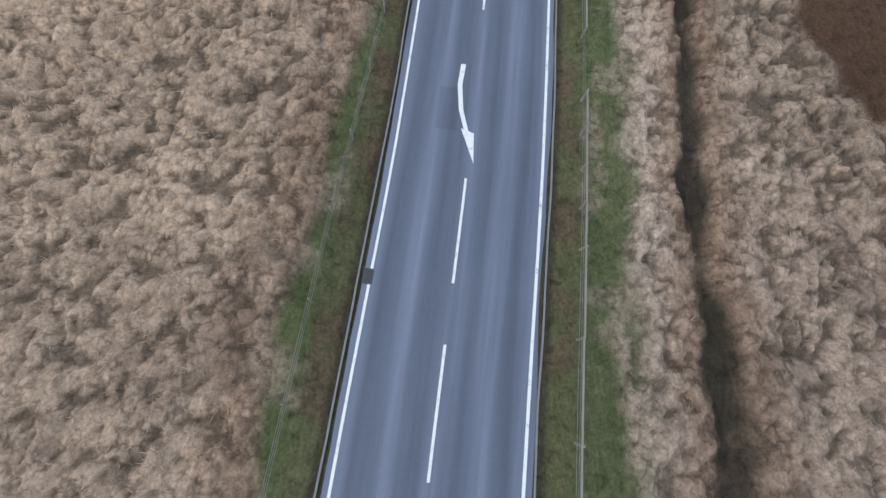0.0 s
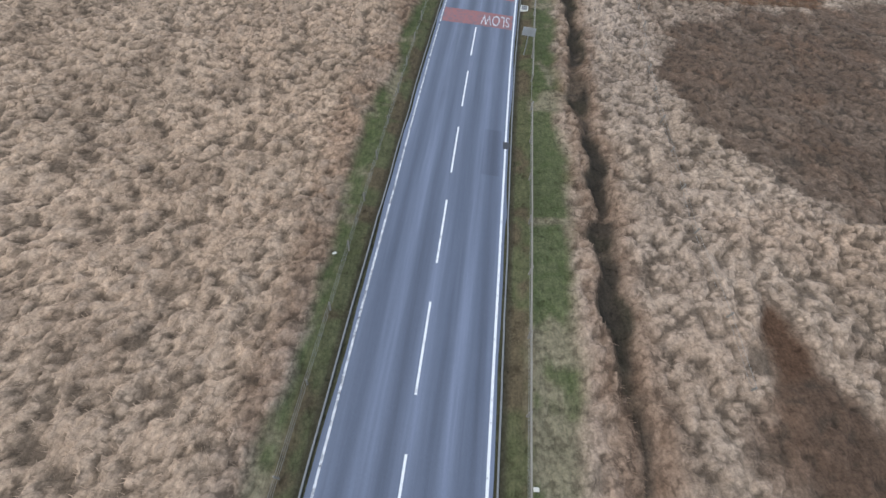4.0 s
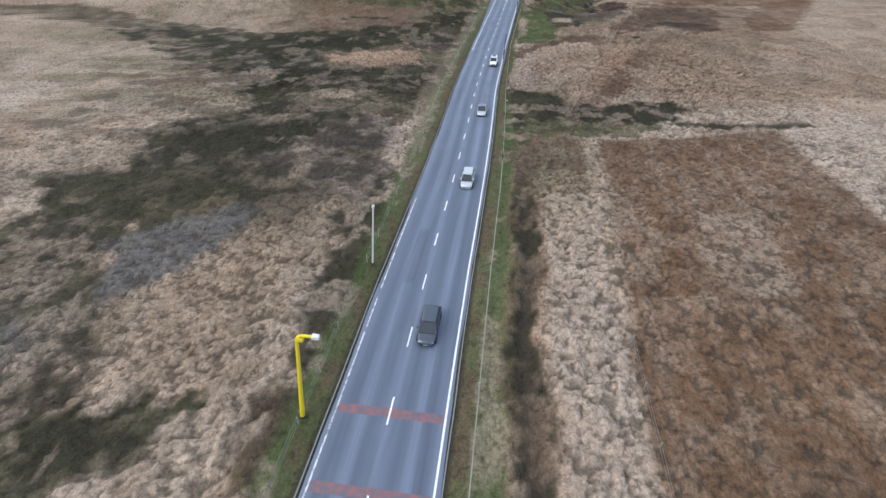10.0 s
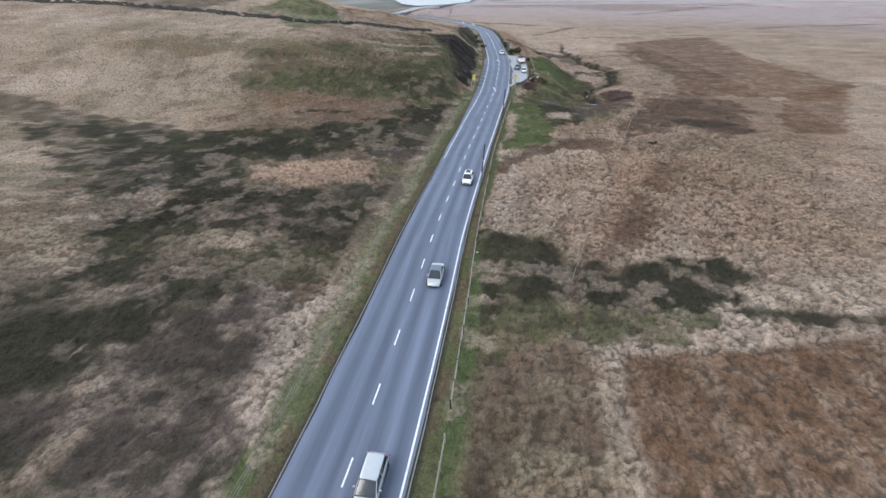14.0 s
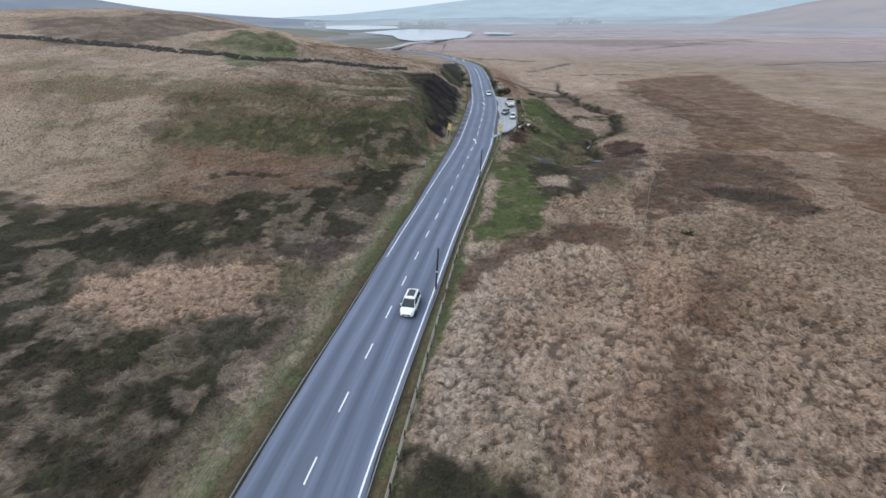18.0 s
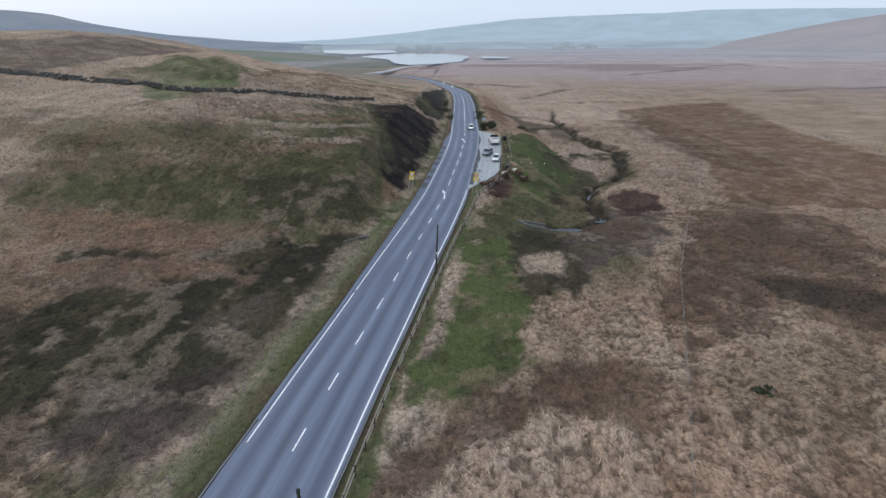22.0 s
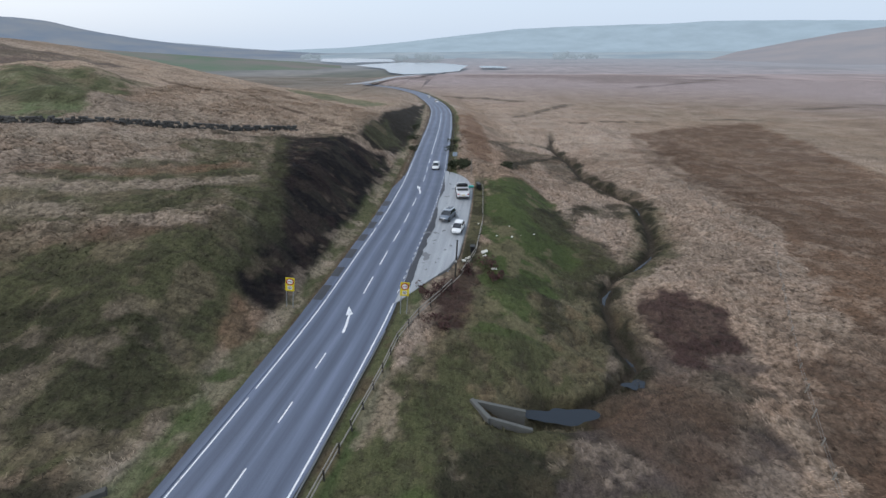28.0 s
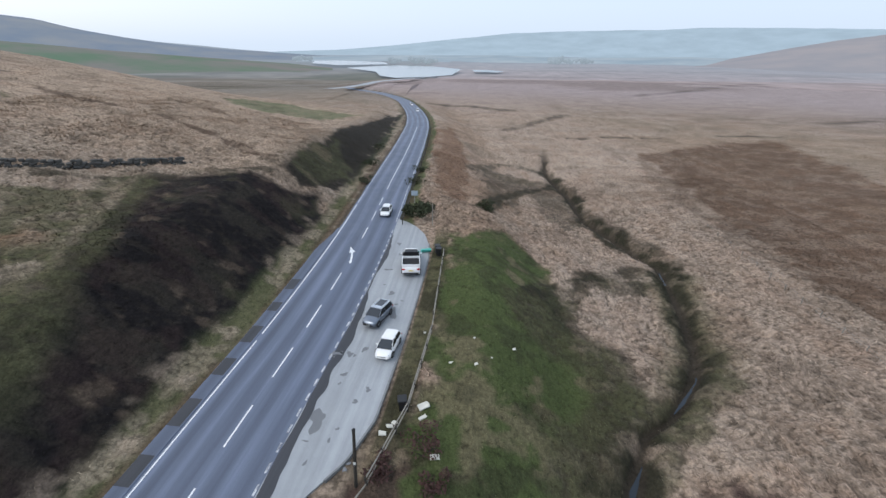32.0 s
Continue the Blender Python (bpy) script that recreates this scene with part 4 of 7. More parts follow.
def vegetation(x, y):
    """Colour of the growth at each place, and how tall and tufted it is."""
    d = side(x, y)
    wob = fbm(x, y, 14, 3) - 0.5
    wob2 = fbm(x, y, 3.5, 9) - 0.5
    col = np.tile(np.array(VEG["straw"]), (len(x), 1))
    tall = np.ones(len(x))

    def lay(name, w, height_to=None, at=None):
        """Lays one growth over the rest, everywhere or at some places only."""
        if at is None:
            at = np.nonzero(w > 0.003)[0]
            w = w[at]
        w = np.minimum(w, 1)[:, None]
        col[at] += (np.array(VEG[name]) - col[at]) * w
        if height_to is not None:
            tall[at] += (height_to - tall[at]) * w[:, 0]

    lay("pale", ramp(fbm(x, y, 26, 21), 0.5, 0.62) * 0.6)
    lay("orange", ramp(fbm(x, y, 19, 31), 0.56, 0.66) * 0.45)
    lay("brown", ramp(fbm(x, y, 9, 41), 0.6, 0.68) * 0.35)
    streak = fbm(x * 0.45, y * 1.5, 9, 61)
    lay("tawny", ramp(-d, 6, 14) * ramp(y, 120, 170) * (0.25 + 0.3 * ramp(streak, 0.45, 0.58)))
    lay("olive", ramp(-d, 6, 14) * (1 - ramp(-d, 90, 130)) * ramp(y, 80, 120) * (1 - ramp(y, 225, 245)) * (0.1 + 0.4 * ramp(streak, 0.5, 0.62)))
    lay("dark", ramp(-d, 6, 14) * (1 - ramp(-d, 60, 90)) * ramp(y, 60, 90) * (1 - ramp(y, 190, 215)) * ramp(fbm(x * 0.6, y * 1.5, 6, 67), 0.54, 0.62) * 0.5)
    lay("tawny", ramp(d, 7, 14) * ramp(y, 98, 112) * (0.3 + 0.3 * ramp(fbm(x, y, 12, 65), 0.45, 0.6)))
    lay("orange", ramp(d, 7, 12) * (1 - ramp(d, 60, 90)) * ramp(y, 98, 112) * (0.2 + 0.4 * ramp(fbm(x, y, 6, 69, 3), 0.44, 0.58)))
    lay("pale", ramp(d, 18, 28) * (1 - ramp(d, 60, 90)) * ramp(y, 185, 215) * 0.45)
    lay("olive", ramp(d, 7, 10) * (1 - ramp(d, 27, 32)) * ramp(y, 158, 170) * (1 - ramp(y, 200, 210)) * 0.85)
    lay("tawny", ramp(d, 8.5, 10.5) * (1 - ramp(y, -25, 15)) * 0.5)
    lay("brown", ramp(d, 8.5, 12) * (1 - ramp(y, -25, 5)) * 0.22)
    lay("dark", ramp(-d, 7, 10) * (1 - ramp(-d, 40, 60)) * ramp(y, 112, 125) * (1 - ramp(y, 158, 175)) * 0.4)
    lay("olive", ramp(d, 5.5, 7) * (1 - ramp(d, 14, 20)) * ramp(y, 64, 80) * (1 - ramp(y, 108, 118)) * 0.6)
    lay("olive", ramp(-d, 6, 9) * (1 - ramp(-d, 50, 70)) * ramp(y, 168, 176) * (1 - ramp(y, 188, 200)) * 0.5)
    lay("straw", ramp(-d, 14, 20) * (1 - ramp(-d, 80, 110)) * ramp(y, 196, 204) * (1 - ramp(y, 330, 380)) * (0.45 + 0.3 * ramp(streak, 0.4, 0.5)))
    lay("blond", ramp(-d, 14, 20) * (1 - ramp(-d, 80, 110)) * ramp(y, 236, 246) * (1 - ramp(y, 330, 380)) * 0.4)
    # tussock and hollow: paler growth, browner patches and reddish drifts
    top, tint = tussocks(x, y)
    mott = fbm(x * 1.3, y, 5.0, 45, 4)
    lay("blond", (1 - ramp(y, 10, 60)) * ramp(-d, 5.5, 8) * 0.75)
    lay("blond", ramp(d, 7, 9) * (1 - ramp(d, 20, 40)) * (1 - ramp(y, 70, 90)) * 0.25)
    lay("rust", ramp(mott, 0.56, 0.66) * 0.3 * ramp(y, 20, 100))
    lay("brown", (1 - ramp(mott, 0.34, 0.42)) * 0.3)
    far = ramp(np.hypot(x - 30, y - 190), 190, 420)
    # distance haze put into the colour of the far moor
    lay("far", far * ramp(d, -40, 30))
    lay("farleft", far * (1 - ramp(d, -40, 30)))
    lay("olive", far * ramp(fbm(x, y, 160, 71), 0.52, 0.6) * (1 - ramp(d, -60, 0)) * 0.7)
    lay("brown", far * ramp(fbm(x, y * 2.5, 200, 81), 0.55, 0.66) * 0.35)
    ht = {"burnt": 0.5, "scorched": 0.6, "green": 0.35, "olive": 0.55, "dark": 0.8, "brown": 0.65, "maroon": 0.7, "heather": 0.6, "orange": 1.0, "rust": 0.7, "moss": 0.3, "peat": 0.12, "field": 0.5}
    ragged = (fbm(x, y, 4.5, 15, 4) - 0.5) * 2
    breaks = fbm(x, y, 2.0, 25, 4)
    s3, s6, s7 = fbm(x, y, 3.0, 27, 4), fbm(x, y, 6.0, 29, 4), fbm(x, y, 2.6, 35, 3)
    for name, share, whole, poly in PATCHES:
        px, py = [p[0] for p in poly], [p[1] for p in poly]
        at = np.nonzero((x > min(px) - 9) & (x < max(px) + 9) & (y > min(py) - 9) & (y < max(py) + 9))[0]
        if not len(at):
            continue
        s = inside(x[at], y[at], poly)
        crisp = name in ("burnt", "scorched", "gully", "peat")
        size = min(1.0, math.sqrt((max(px) - min(px)) * (max(py) - min(py))) / 14)
        rough = 0.5 if name == "burnt" or name == "field" and min(py) < 60 else 1.0 if crisp else 2.2
        w = ramp(s + (ragged[at] * rough + wob[at] * 0.7 * rough + (breaks[at] - 0.5) * 1.6 * rough) * size + (0.1 if crisp else 0.4), -0.6, 0.7)
        w = w * share * (whole + (1 - whole) * ramp(breaks[at], 0.4, 0.52))
        lay(name, w, ht.get(name), at)
        a3, a6, a7 = s3[at], s6[at], s7[at]
        if name == "burnt":
            lay("scorched", w * ramp(a3, 0.5, 0.62) * 0.8, None, at)
            lay("olive", w * ramp(a6, 0.62, 0.7) * 0.3, None, at)
            lay("maroon", w * (1 - ramp(a7, 0.4, 0.5)) * 0.25, None, at)
            lay("tawny", w * ramp(breaks[at] + 0.3 * a6, 0.82, 0.9) * 0.25, None, at)
        if name in ("green", "olive", "moss"):
            lay("tawny", w * ramp(a3, 0.55, 0.65) * 0.4, None, at)
            lay("dark", w * (1 - ramp(a7, 0.34, 0.44)) * 0.45, None, at)
        if name in ("dark", "heather"):
            lay("straw", w * ramp(a3, 0.56, 0.64) * 0.45, None, at)
            lay("olive", w * ramp(a6, 0.54, 0.62) * 0.3, None, at)
        if name in ("field", "brown"):
            lay("rust", w * ramp(a7, 0.56, 0.66) * 0.3, None, at)
            lay("straw", w * ramp(a3, 0.6, 0.68) * 0.2, None, at)
    for name, share, half, line in TRAILS:
        px, py = [p[0] for p in line], [p[1] for p in line]
        at = np.nonzero((x > min(px) - 9) & (x < max(px) + 9) & (y > min(py) - 9) & (y < max(py) + 9))[0]
        gone = off_line(x[at], y[at], line) + (wob2[at] * 3 + wob[at]) * min(1, half)
        lay(name, share * (1 - ramp(gone, half * 0.55, half * 1.25)) * (0.6 + 0.4 * ramp(breaks[at], 0.4, 0.5)), ht.get(name), at)
    # mown lines along the brown field, and the pale strip of tussocks before it
    rows_ = fbm((x - 0.16 * y) * 4, y * 0.28, 3.2, 85, 3)
    lay("straw", ramp(d, 16.5, 18) * (1 - ramp(d, 50, 60)) * ramp(y, 18, 30) * (1 - ramp(y, 88, 100)) * ramp(rows_, 0.52, 0.7) * 0.16)
    lay("pale", ramp(d + wob2, 10.2, 11.2) * (1 - ramp(d + wob2, 15.6, 16.8)) * (1 - ramp(y, 62, 80)) * (0.1 + 0.42 * ramp(y, 10, 35)), 1.1)
    lay("rust", ramp(-d, 5.6, 6.4) * (1 - ramp(-d + 4 * wob, 7.5, 9.5)) * (1 - ramp(y, 30, 60)) * 0.55, 1.1)
    lay("dark", ramp(-d, 9, 12) * (1 - ramp(-d, 34, 44)) * ramp(y, 64, 74) * (1 - ramp(y, 94, 106)) * (0.2 + 0.4 * ramp(s6, 0.42, 0.52)))
    # each tussock's own tint, with litter and painted shade darkening the gaps between them
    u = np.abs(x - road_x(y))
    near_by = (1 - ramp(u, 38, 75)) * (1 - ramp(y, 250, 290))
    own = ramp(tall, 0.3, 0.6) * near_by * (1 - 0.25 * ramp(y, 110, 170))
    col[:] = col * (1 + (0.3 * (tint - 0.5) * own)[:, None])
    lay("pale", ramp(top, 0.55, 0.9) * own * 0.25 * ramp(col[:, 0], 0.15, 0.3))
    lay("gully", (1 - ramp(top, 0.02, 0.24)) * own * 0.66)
    # wet ground along the stream
    sx = np.interp(y, STREAM_Y, STREAM_X)
    wet = ramp(y, 180, 190) * (1 - ramp(y, 300, 330))
    lay("dark", wet * (1 - ramp(np.abs(x - sx) + wob2 * 4 + wob * 3, 0.9, 2.2)) * (0.45 + 0.5 * ramp(breaks, 0.4, 0.5)), 0.7)
    lay("gully", wet * (1 - ramp(np.abs(x - sx) + wob2, 0.35, 0.8)) * 0.9, 0.1)
    # straw fringe above the verge under the hill
    lay("olive", ramp(-d, 4.6, 5.2) * (1 - ramp(-d + 2 * wob, 6.6, 7.6)) * ramp(y, 184, 192) * (1 - ramp(y, 252, 268)) * 0.9, 0.4)
    lay("straw", ramp(-d, 5.2, 5.8) * (1 - ramp(-d + 2 * wob2, 6.6, 7.6)) * ramp(y, 184, 192) * (1 - ramp(y, 252, 268)) * ramp(breaks, 0.44, 0.56) * 0.8, 0.8)
    lay("olive", ramp(y, 203, 207) * (1 - ramp(y, 236, 242)) * ramp(d, 9.3, 9.6) * (1 - ramp(d, 11, 11.5)) * 0.9, 0.3)
    lay("dark", ramp(y, 203, 207) * (1 - ramp(y, 236, 242)) * ramp(d, 9.3, 9.6) * (1 - ramp(d, 11, 11.5)) * ramp(breaks, 0.4, 0.55) * 0.7, 0.3)
    # verges along the road
    early = 1 - ramp(y, 60, 110)
    lay("verge", ramp(-d, 3.2, 3.8) * (1 - ramp(-d + 2.0 * wob2 + 1.6 * wob, 6.7 - 0.8 * early, 7.9 - 1.2 * early)) * 0.92 * (1 - 0.7 * ramp(y, 182, 192)), 0.22)
    lay("straw", ramp(-d, 5.2, 6.2) * (1 - ramp(-d + 3 * wob, 8.0, 9.5)) * ramp(y, 75, 100) * (1 - ramp(y, 168, 180)) * 0.3, 0.9)
    lay("verge", ramp(d, 3.2, 3.8) * (1 - ramp(d + 2.2 * wob2, 5.6 + 1.6 * early, 6.4 + 2.0 * early)) * 0.92, 0.22)
    dn = ramp(y, -90, -70) * (1 - ramp(y, 72, 92))
    off = np.abs(d - ditch_at(y) - 0.3 * np.sin(y * 0.31) - 0.15 * np.sin(y * 1.3))
    wider = 0.25 + 0.75 * ramp(y, 15, 40)
    lay("rust", dn * (1 - ramp(off + 1.6 * wob2, 0.9, 2.4)) * 0.5, 0.9)
    lay("dark", dn * (1 - ramp(off + 2.4 * wob2 + 0.8 * wob, wider, wider + 0.6)) * (0.5 + 0.45 * ramp(s7, 0.42, 0.52)), 0.5)
    lay("soil", dn * (1 - ramp(off + 1.1 * wob2 + 0.8 * wob, 0.3, 0.85)) * (0.35 + 0.55 * ramp(breaks, 0.42, 0.54)), 0.1)
    lay("brown", (1 - ramp(np.abs(np.abs(d) - 4.8), 0.3, 0.9)) * (0.2 + 0.5 * ramp(s7, 0.44, 0.56)))
    lay("straw", ramp(np.abs(d), 5.0, 5.6) * (1 - ramp(np.abs(d), 8, 9)) * ramp(s3, 0.56, 0.66) * 0.4)
    lay("soil", (1 - ramp(np.abs(np.abs(d) - 4.1), 0.15, 0.5)) * 0.75, 0.05)
    on_road = 1 - ramp(np.abs(d), 4.3, 5.0)
    bay = ramp(y, 196, 199) * (1 - ramp(y, 243, 246)) * ramp(d, 3, 4) * (1 - ramp(d, 9.3, 9.9))
    paved = (1 - ramp(-d, 5.1, 5.6)) * ramp(-d, 3, 4) * ramp(y, 170, 190) * (1 - ramp(y, 238, 241))
    tall = tall * (1 - on_road) * (1 - bay) * (1 - paved)
    pool = np.exp(-(((x - 42.2) / 4.0) ** 2 + ((y - 184.8) / 2.1) ** 2)) > 0.4
    tall[pool] = 0
    return col, tall


def lumps(x, y, tall):
    """Tussocks as relief of the sheet itself."""
    near_by = (1 - ramp(np.abs(x - road_x(y)), 38, 75)) * (1 - ramp(y, 250, 290)) * (1 - 0.25 * ramp(y, 110, 170))
    return tall * (0.44 * near_by * tussocks(x, y)[0] + 0.3 * ramp(fbm(x, y, 2.4, 101, 3), 0.34, 0.66) + 0.25 * (fbm(x, y, 5, 111, 2) - 0.5) * 2)


def grow(start, end, first, rate):
    out, s = [start], first
    while out[-1] < end:
        out.append(out[-1] + s)
        s *= rate
    return out


gu_pos = np.array(list(np.arange(0, 36, 0.24)) + grow(36, 90, 0.3, 1.015) + grow(93, 4300, 1.2, 1.09))
gu = np.concatenate([-gu_pos[:0:-1], gu_pos])
gv = np.array(sorted([-v for v in grow(78, 900, 1.0, 1.2)]) + list(np.arange(-77, 250, 0.27)) + grow(250, 4700, 0.3, 1.03))
GU, GV = np.meshgrid(gu, gv)
gx = (road_x(np.minimum(GV, 470)) + GU).ravel()
gy = GV.ravel()
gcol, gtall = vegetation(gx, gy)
gz = height(gx, gy)
fade = 1 - ramp(np.hypot(gx - 20, gy - 120), 220, 420)
gz = gz + lumps(gx, gy, gtall) * fade + (1 - fade) * (fbm(gx, gy, 260, 131, 3) - 0.5) * 9 * ramp(np.abs(side(gx, gy)), 8, 40)
# far land: it dips to the lake and lifts to the sides


gz = gz + 60 * ramp(gx - 0.35 * gy, 500, 1900) + 85 * ramp(-gx - 0.25 * gy, 400, 1900)
nu, nv = len(gu), len(gv)
idx = np.arange(nu * nv).reshape(nv, nu)
gf = np.stack([idx[:-1, :-1], idx[:-1, 1:], idx[1:, 1:], idx[1:, :-1]], -1).reshape(-1, 4)
mid = np.hypot(gx[gf].mean(1) - 30, gy[gf].mean(1) - 190)
near_f, far_f = gf[mid <= 560], gf[mid > 560]


def sheet(name, faces, material):
    used, where = np.unique(faces, return_inverse=True)
    return new(name, from_arrays(name, np.c_[gx, gy, gz][used], where.reshape(faces.shape), material, gcol[used], True)), used


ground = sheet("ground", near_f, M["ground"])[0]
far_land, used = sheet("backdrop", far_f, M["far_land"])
tagged(far_land, "far moorland fading into painted haze", "moorland", kind="structure")
haze_share = far_land.data.attributes.new("haze_share", "FLOAT", "POINT")
haze_share.data.foreach_set("value", (1 - np.exp(-np.maximum(0, np.hypot(gx[used] - 30, gy[used] - 190) - 560) / 1250)).astype(np.float32))
tagged(ground, "tussocky dry moorland with brown, green and burnt patches", "moorland", kind="structure")
GZ, GC, GT = gz.reshape(nv, nu), gcol.reshape(nv, nu, 3), gtall.reshape(nv, nu)


def land(x, y):
    """Height of the bare ground at one place."""
    return float(height(np.array([float(x)]), np.array([float(y)]))[0])


def at_road(d, y, dz=0.0, turn=0.0):
    """A pose on the road: d to the right of its middle, facing along it."""
    k = float(road_turn(np.array([y]))[0])
    n = math.sqrt(1 + k * k)
    slope = float(road_z(np.array([y + 1.0]))[0] - road_z(np.array([y - 1.0]))[0]) / 2
    z = float(road_z(np.array([y]))[0])
    return pose(float(road_x(np.array([y]))[0]) + d / n, y - d * k / n, z + dz, math.degrees(math.atan(slope)), 0, -math.degrees(math.atan(k)) + turn)


# ---------------------------------------------------------------- road
def strip(name, material, parent, y0, y1, d0, d1, lift, step=2.0, cols=2, edge=None, label="", thick=0.0):
    """A band laid along the road between two offsets; d0 and d1 may be functions of y."""
    n = max(1, int(round((y1 - y0) / step)))
    ys = np.linspace(y0, y1, n + 1)
    a = d0(ys) if callable(d0) else np.full(n + 1, float(d0))
    b = d1(ys) if callable(d1) else np.full(n + 1, float(d1))
    k = road_turn(ys)
    nn = np.sqrt(1 + k * k)
    t = np.linspace(0, 1, cols + 1)
    D = a[:, None] * (1 - t) + b[:, None] * t
    X = road_x(ys)[:, None] + D / nn[:, None]
    Y = ys[:, None] - D * (k / nn)[:, None]
    Zr = road_z(ys)[:, None] + lift - 0.012 * np.abs(D)
    V = np.stack([X, Y, Zr], -1).reshape(-1, 3)
    ids = np.arange((n + 1) * (cols + 1)).reshape(n + 1, cols + 1)
    Fq = np.stack([ids[:-1, :-1], ids[:-1, 1:], ids[1:, 1:], ids[1:, :-1]], -1).reshape(-1, 4)
    if thick:
        low = V.copy()
        low[:, 2] -= thick
        m = len(V)
        rim = []
        for r in range(n):
            rim += [(ids[r, 0], ids[r + 1, 0], ids[r + 1, 0] + m, ids[r, 0] + m), (ids[r + 1, -1], ids[r, -1], ids[r, -1] + m, ids[r + 1, -1] + m)]
        rim += [(ids[0, c + 1], ids[0, c], ids[0, c] + m, ids[0, c + 1] + m) for c in range(cols)]
        rim += [(ids[-1, c], ids[-1, c + 1], ids[-1, c + 1] + m, ids[-1, c] + m) for c in range(cols)]
        V = np.concatenate([V, low])
        Fq = np.concatenate([Fq, np.array(rim)])
    me = from_arrays(name, V, Fq, material)
    uvl = me.uv_layers.new(name="lane")
    vi = np.zeros(len(me.loops), np.int32)
    me.loops.foreach_get("vertex_index", vi)
    U = np.stack([D, np.repeat(ys[:, None], cols + 1, 1)], -1).reshape(-1, 2)
    U = np.concatenate([U, U]) if thick else U
    uvl.data.foreach_set("uv", U[vi].astype(np.float32).ravel())
    ob = new(name, me)
    ob.parent = parent
    return tagged(ob, label) if label else ob


def wavy(base, amp, size, seed):
    return lambda ys: base + amp * 2 * (fbm(ys, ys * 0 + base, size, seed, 3) - 0.5)


ROAD_A, ROAD_B = -110.0, 606.0
road = strip("road", M["asphalt"], None, ROAD_A, ROAD_B, wavy(-3.88, 0.16, 5, 201), wavy(3.92, 0.14, 5, 211), 0.0, 0.8, 10, thick=0.2)
tagged(road, "worn blue-grey asphalt two-lane moorland road", "road", kind="structure")
for sgn, seed in ((-1, 221), (1, 231)):
    strip("kerb_edging", M["kerb"], road, -100, 192, wavy(sgn * 4.02, 0.07, 5, seed), wavy(sgn * 4.10, 0.07, 5, seed), 0.05, 1.0, 1, label="broken pale concrete edging", thick=0.15)
# edge lines
strip("edge_line", M["white_line"], road, -110, 196.5, wavy(3.56, 0.03, 9, 241), wavy(3.70, 0.03, 9, 241), 0.008, 1.5, 1)
strip("edge_line", M["worn_line"], road, 243, 430, 3.5, 3.62, 0.008, 1.5, 1)
for a, b, mat in ((-110, -34, "white_line"), (-33, -18, "worn_line"), (-17, 24, "worn_line"), (24.5, 60, "worn_line"), (61, 76, "worn_line"), (140, 160, "white_line"),
                  (160.5, 182, "white_line"), (183, 215, "white_line"), (216, 250, "white_line"), (251, 300, "worn_line"), (301, 430, "worn_line")):
    strip("edge_line", M[mat], road, a, b, wavy(-3.62, 0.03, 9, 251), wavy(-3.50, 0.03, 9, 251), 0.008, 1.5, 1)
# centre line: long dashes before the red band, short ones after, a longer warning pattern near the bay
dash_mid = [(21.7 - 7.72 * i, 2.55) for i in range(17)]
dash_mid += [(float(v), 1.0) for v in np.interp(np.arange(27), [0, 11, 21, 23, 26], [31.0, 99.8, 158.4, 169.7, 187.0])]
dash_mid += [(199.7 + 6.5 * i, 1.8) for i in range(9)]
for y, half in dash_mid:
    if not (-46 < y < -37) and not 229 < y < 236:
        strip("centre_dash", M["white_line"], road, y - half, y + half, -0.06, 0.06, 0.008, 1.0, 1)
strip("centre_dash", M["white_line"], road, 258, 330, -0.06, 0.06, 0.009, 2.0, 1)
# red bands across the road
strip("red_band", M["red"], road, 24.7, 27.5, -3.45, 3.45, 0.005, 0.6, 4, label="worn red surfacing band")
for i, yb in enumerate((31.0, 35.3, 39.9, 44.6, 49.6)):
    strip("red_band", M["red" if i < 3 else "red_faint"], road, yb - 0.32, yb + 0.32, -3.45, 3.45, 0.005, 0.4, 4, label="thin worn red rumble band")
# paved gutter under the hill
strip("gutter", M["asphalt"], road, 142, 240, lambda ys: wavy(-4.95, 0.08, 5, 223)(ys) + 0.9 * (1 - ramp(ys, 150, 194)) + 0.8 * ramp(ys, 232, 240), -3.8, 0.055, 0.8, 2, label="narrow paved gutter strip", thick=0.2)
# dark repairs
for y0, y1, d0, d1 in ((-42.7, -40.2, -1.8, -0.75), (33.6, 37.0, -3.2, -0.3), (4, 9, 2.0, 3.3), (62, 70, -1.9, -0.9)):
    strip("road_patch", make_asphalt("mended_asphalt", (0.056, 0.068, 0.098), (0.088, 0.102, 0.142)), road, y0, y1, d0, d1, 0.003, 1.0, 2)
for y0, y1 in ((201, 203.2), (205.5, 208), (210.5, 212.5), (214.6, 217), (219.5, 221), (223.5, 225.6), (196, 199), (-50.9, -50.2), (-18.4, -17.8)):
    strip("drain_patch", M["patch"], road, y0, y1, -4.9 if y0 > 0 else -3.85, -3.9 if y0 > 0 else -3.45, 0.07 if y0 > 0 else 0.012, 0.5, 1, label="dark tarmac patch at the gutter")
for y0 in (-19.0, 7.0, 42.0):
    strip("drain_patch", M["patch"], road, y0, y0 + 0.8, 3.45, 3.95, 0.010, 0.4, 1, label="dark iron gully")


